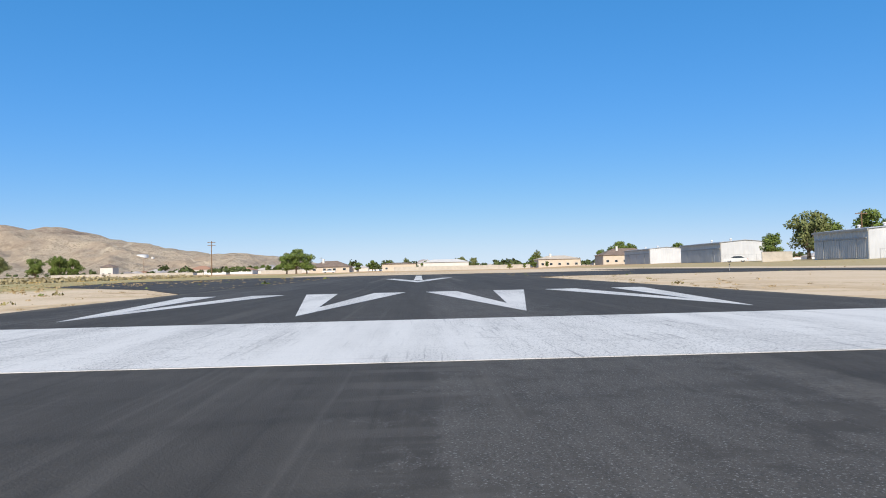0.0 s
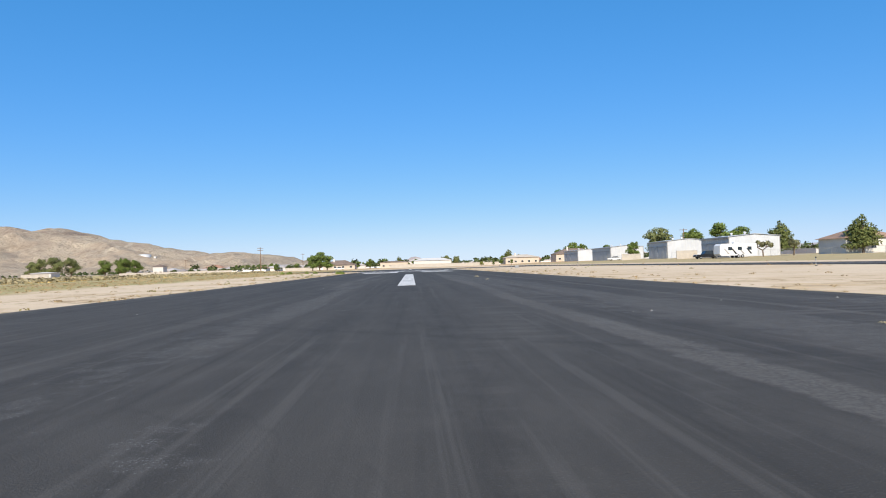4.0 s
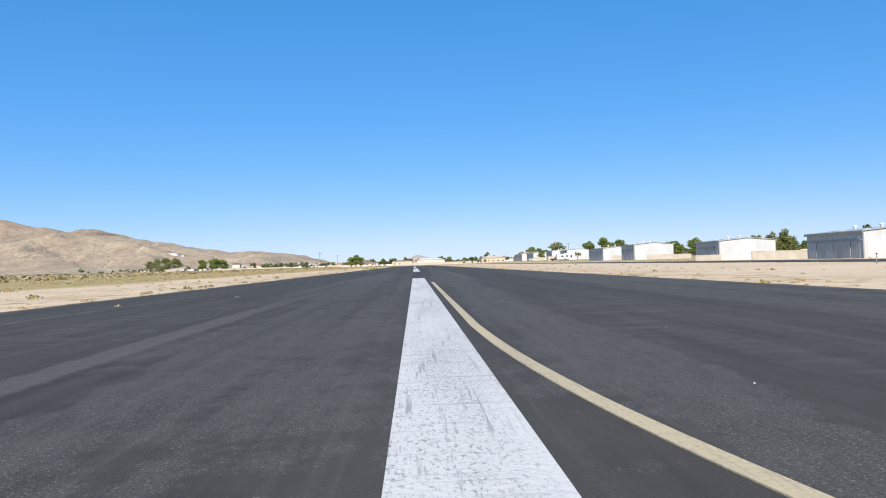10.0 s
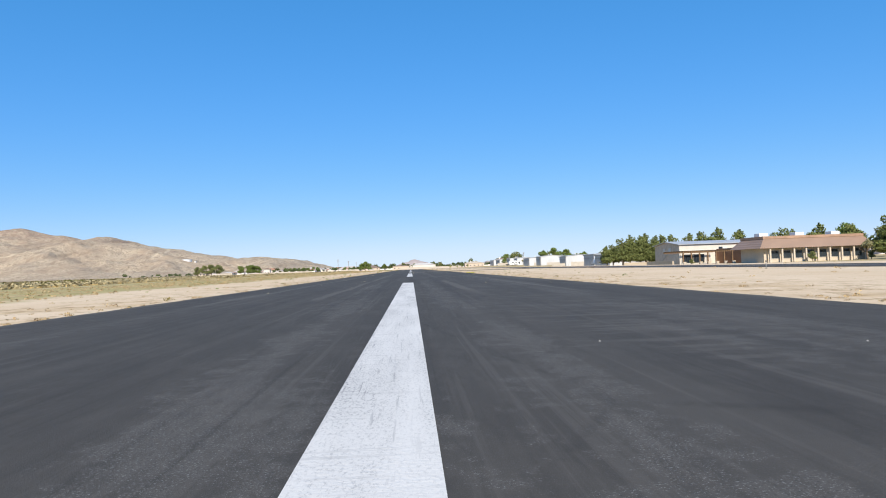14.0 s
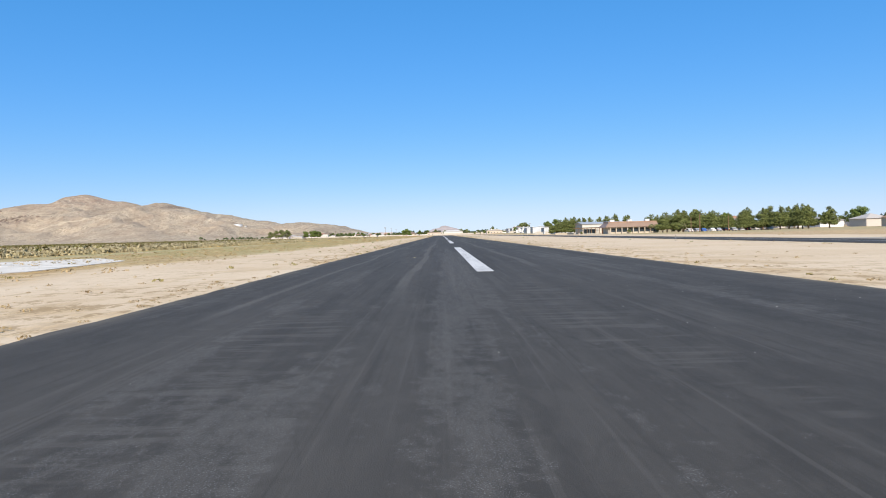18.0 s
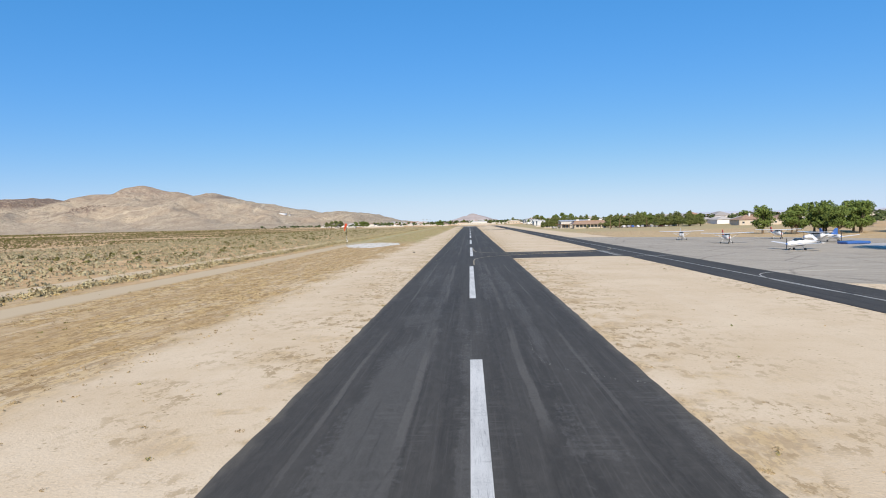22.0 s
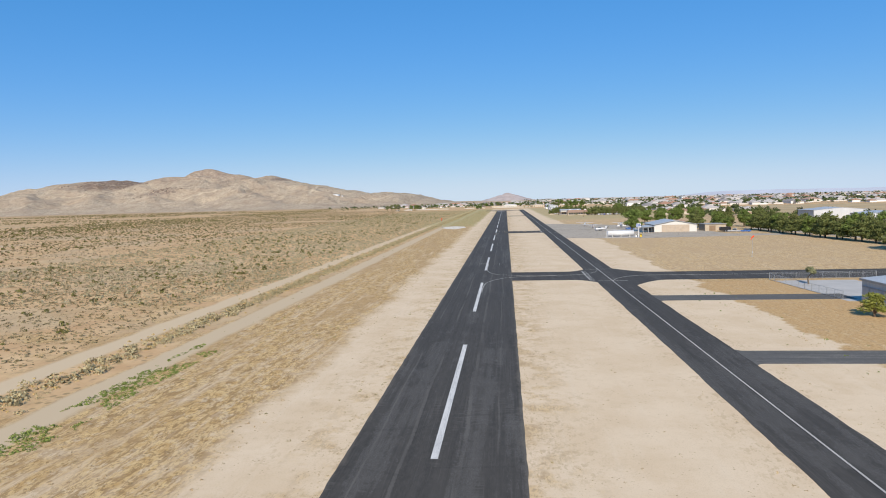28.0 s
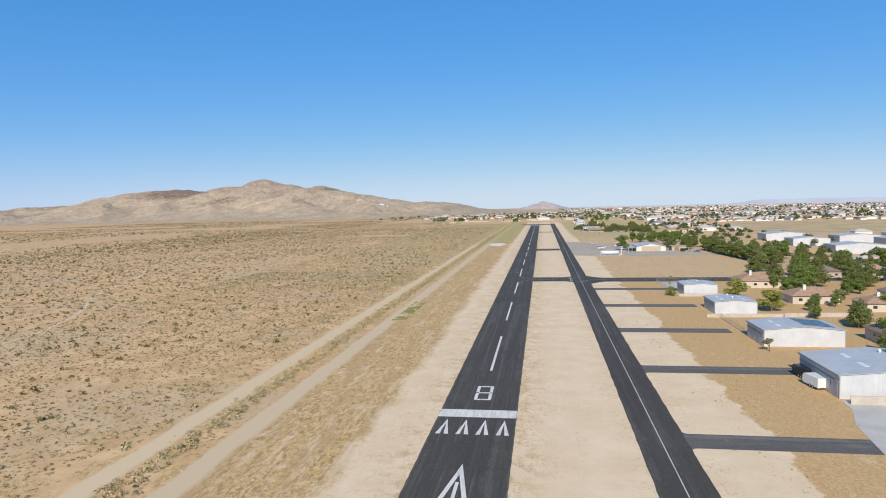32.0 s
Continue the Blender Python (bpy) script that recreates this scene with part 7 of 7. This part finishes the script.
chain_fence([(61.5, -613.6), (62.3, -628), (63.3, -640)], 1.5, "grey chain-link fence round a concrete yard")
chain_fence([(62, -612.5), (84, -612.0)], 1.5, "grey chain-link fence along the side road")
chain_fence([(65.3, -703.4), (65.2, -729.5)], 1.4, "grey chain-link fence beside a hangar")
chain_fence([(68, 286), (72, 284), (84, 284)], 1.8, "dark rail fence between hangars")
chain_fence([(72, 238.5), (78, 238.5), (84, 238.5)], 1.6, "grey chain-link fence beside the tall hangar")
chain_fence([(74, 202.6), (90, 202.0), (96, 190)], 1.5, "grey chain-link fence before the long hangar")
chain_fence([(63, -15), (58, -24)], 1.4, "dark rail fence beside the trees")


def marker(x, y, h, label):
    ob = thing("edge_marker", (x, y, 0.0), 0, label, "edge marker", "runway and taxiway edge markers")
    part("stake", cyl(B(), 0.016, 0.013, (0, 0, -0.05), (0, 0, h), 7), GREY_METAL, ob)
    part("foot", cyl(B(), 0.075, 0.06, (0, 0, 0), (0, 0, 0.03), 10), TYRE, ob)
    part("lens", cyl(B(), 0.045, 0.03, (0, 0, h), (0, 0, h + 0.08), 9), DARK, ob)
    part("collar", cyl(B(), 0.032, 0.032, (0, 0, h * 0.7), (0, 0, h * 0.7 + 0.07), 8), TRIM, ob)


for x, y in ((11.1, 144.3), (12.3, 142.5), (22.5, 187), (22.4, 150), (22.4, 100), (22.4, 50), (22.4, 0), (22.4, -60), (22.4, -130), (22.4, -180), (16.9, -246), (22.4, -300), (22.4, -350)):
    marker(x, y, 0.42, "small stake marker with a dark lens")
ob = thing("marker_board", (14.9, 154.3, 0), 12, "small tilted pale-blue board on the sand", "board")
part("board", box(B(), -0.27, -0.03, 0.04, 0.27, 0.03, 0.34, 0.01), GREY_METAL, ob)
part("foot", box(B(), -0.22, -0.12, 0, -0.15, 0.12, 0.06), GREY_METAL, ob)
part("foot", box(B(), 0.15, -0.12, 0, 0.22, 0.12, 0.06), GREY_METAL, ob)


# ---- water tank on the hill ----
def water_tank(x, y):
    z = hill_z(x, y - 17) - 3.5
    ob = thing("water_tank", (x, y, z), 0, "white round water tank on the hillside", "water tank")
    part("shell", cyl(B(), 15, 15, (0, 0, -9), (0, 0, 7.0), 40), WHITE, ob)
    part("roof", cyl(B(), 15.3, 1.0, (0, 0, 7.01), (0, 0, 8.4), 40), WHITE, ob)
    part("valve_house", box(B(), 23, -3, -8, 28, 3, 2.0), STUCCO_W, ob)


water_tank(-636, 1620)


# ---- town on the plain ----
TOWN_LEAF = foliage("dark_town_leaves", (0.050, 0.072, 0.028), (0.125, 0.150, 0.060), (0.08, 0.10, 0.04))
fw = Nodes("far_house_walls", 0.9, 0, 0.2)
FAR_WALL = fw.color(fw.mix(fw.island(), (0.50, 0.46, 0.41), (0.72, 0.71, 0.69)))
fr = Nodes("far_house_roofs", 0.9, 0, 0.2)
rr = fr.mix(fr.ramp(fr.island(), 0.0, 0.45), (0.26, 0.235, 0.22), (0.46, 0.42, 0.385))
FAR_ROOF = fr.color(fr.mix(fr.ramp(fr.island(), 0.72, 0.78), rr, (0.36, 0.21, 0.14)))


def in_field(x, y):
    return 235 < x < 640 and -230 < y < 160


def town(n, box_xy, seed, size=(9, 17)):
    rnd = random.Random(seed)
    vw, fwl, vr, frl = [], [], [], []
    x0, x1, y0, y1 = box_xy
    for _ in range(n):
        x, y = rnd.uniform(x0, x1), rnd.uniform(y0, y1)
        if in_field(x, y):
            continue
        w, d, h = rnd.uniform(*size), rnd.uniform(size[0], size[0] * 1.3), rnd.uniform(2.6, 3.6)
        if rnd.random() < 0.10:
            w, d, h = w * 2.2, d * 1.6, h * 1.6
        if rnd.random() < 0.5:
            w, d = d, w
        r = 0.2 * min(w, d)
        z = 0.0
        b = len(vw)
        vw += [(x, y, z), (x + w, y, z), (x + w, y + d, z), (x, y + d, z), (x, y, z + h), (x + w, y, z + h), (x + w, y + d, z + h), (x, y + d, z + h)]
        fwl += [(b, b + 1, b + 5, b + 4), (b + 1, b + 2, b + 6, b + 5), (b + 2, b + 3, b + 7, b + 6), (b + 3, b, b + 4, b + 7)]
        b = len(vr)
        o, m = 0.5, min(w, d) / 2
        t = [(x + m, y + d / 2, z + h + r), (x + w - m, y + d / 2, z + h + r)] if w >= d else [(x + w / 2, y + m, z + h + r), (x + w / 2, y + d - m, z + h + r)]
        vr += [(x - o, y - o, z + h - 0.1), (x + w + o, y - o, z + h - 0.1), (x + w + o, y + d + o, z + h - 0.1), (x - o, y + d + o, z + h - 0.1)] + t
        if w >= d:
            frl += [(b, b + 1, b + 5, b + 4), (b + 1, b + 2, b + 5), (b + 2, b + 3, b + 4, b + 5), (b + 3, b, b + 4)]
        else:
            frl += [(b, b + 1, b + 4), (b + 1, b + 2, b + 5, b + 4), (b + 2, b + 3, b + 5), (b + 3, b, b + 4, b + 5)]
    ob = pieces("distant_town", vw, fwl, FAR_WALL)
    tagged(ob, "pale houses of a town on the plain", "town", kind="stuff")
    rf = pieces("roofs", vr, frl, FAR_ROOF, ob, kind="stuff")
    return ob


town(150, (-150, 200, 620, 1250), 1)
town(260, (190, 700, 170, 900), 2)
town(420, (300, 1300, -350, 900), 3)
town(620, (500, 2300, -400, 1600), 4)
town(520, (100, 2600, 900, 2600), 5, (12, 22))
town(90, (-300, -150, 720, 1100), 6)
street = scatter(900, 160, 760, 150, 1000, 2.0, 4.2, 71, lambda x, y: not in_field(x, y)) + scatter(700, -160, 200, 540, 1300, 2.0, 4.2, 72)
scrub("town_trees", [(x, y, z + r * 0.8, r) for x, y, z, r in street], TOWN_LEAF, 34, "rounded green trees between the houses of the town", "trees", flat=1.1, leaf=0.34, seed=41)
street = scatter(1400, 300, 2400, -400, 1500, 2.2, 4.5, 73, lambda x, y: not in_field(x, y)) + scatter(1100, 100, 2600, 900, 2600, 2.6, 5.0, 74) + scatter(170, -420, -150, 660, 1100, 1.8, 3.5, 75)
scrub("town_trees", [(x, y, z + r * 0.8, r) for x, y, z, r in street], TOWN_LEAF, 18, "green trees spread over the far town", "trees", flat=1.1, leaf=0.46, seed=42)
near_trees = scatter(110, 150, 300, -700, -560, 2.2, 4.2, 76) + scatter(90, 155, 235, -540, -150, 2.2, 4.0, 77) + scatter(70, 160, 240, -120, 140, 2.2, 4.2, 78)
scrub("garden_trees", [(x, y, z + r * 0.8, r) for x, y, z, r in near_trees], TOWN_LEAF, 90, "rounded garden trees among the houses", "trees", flat=1.1, leaf=0.22, seed=43)
town(70, (155, 420, -760, -540), 8)
town(60, (165, 300, -130, 140), 9)
slab("road", [(131, -412), (137, -412), (156, -560), (150, -560)], -0.2, 0.02, OLD_ASPHALT, "pale street behind a row of trees", "road")
FIELD = simple("dry_field", (0.47, 0.35, 0.19), 0.95, var=0.2, scale=0.03, fine=0.6)
slab("field", [(235, -230), (640, -200), (640, 150), (240, 160)], -0.2, 0.015, FIELD, "open field of dry yellow grass before the town", "field")
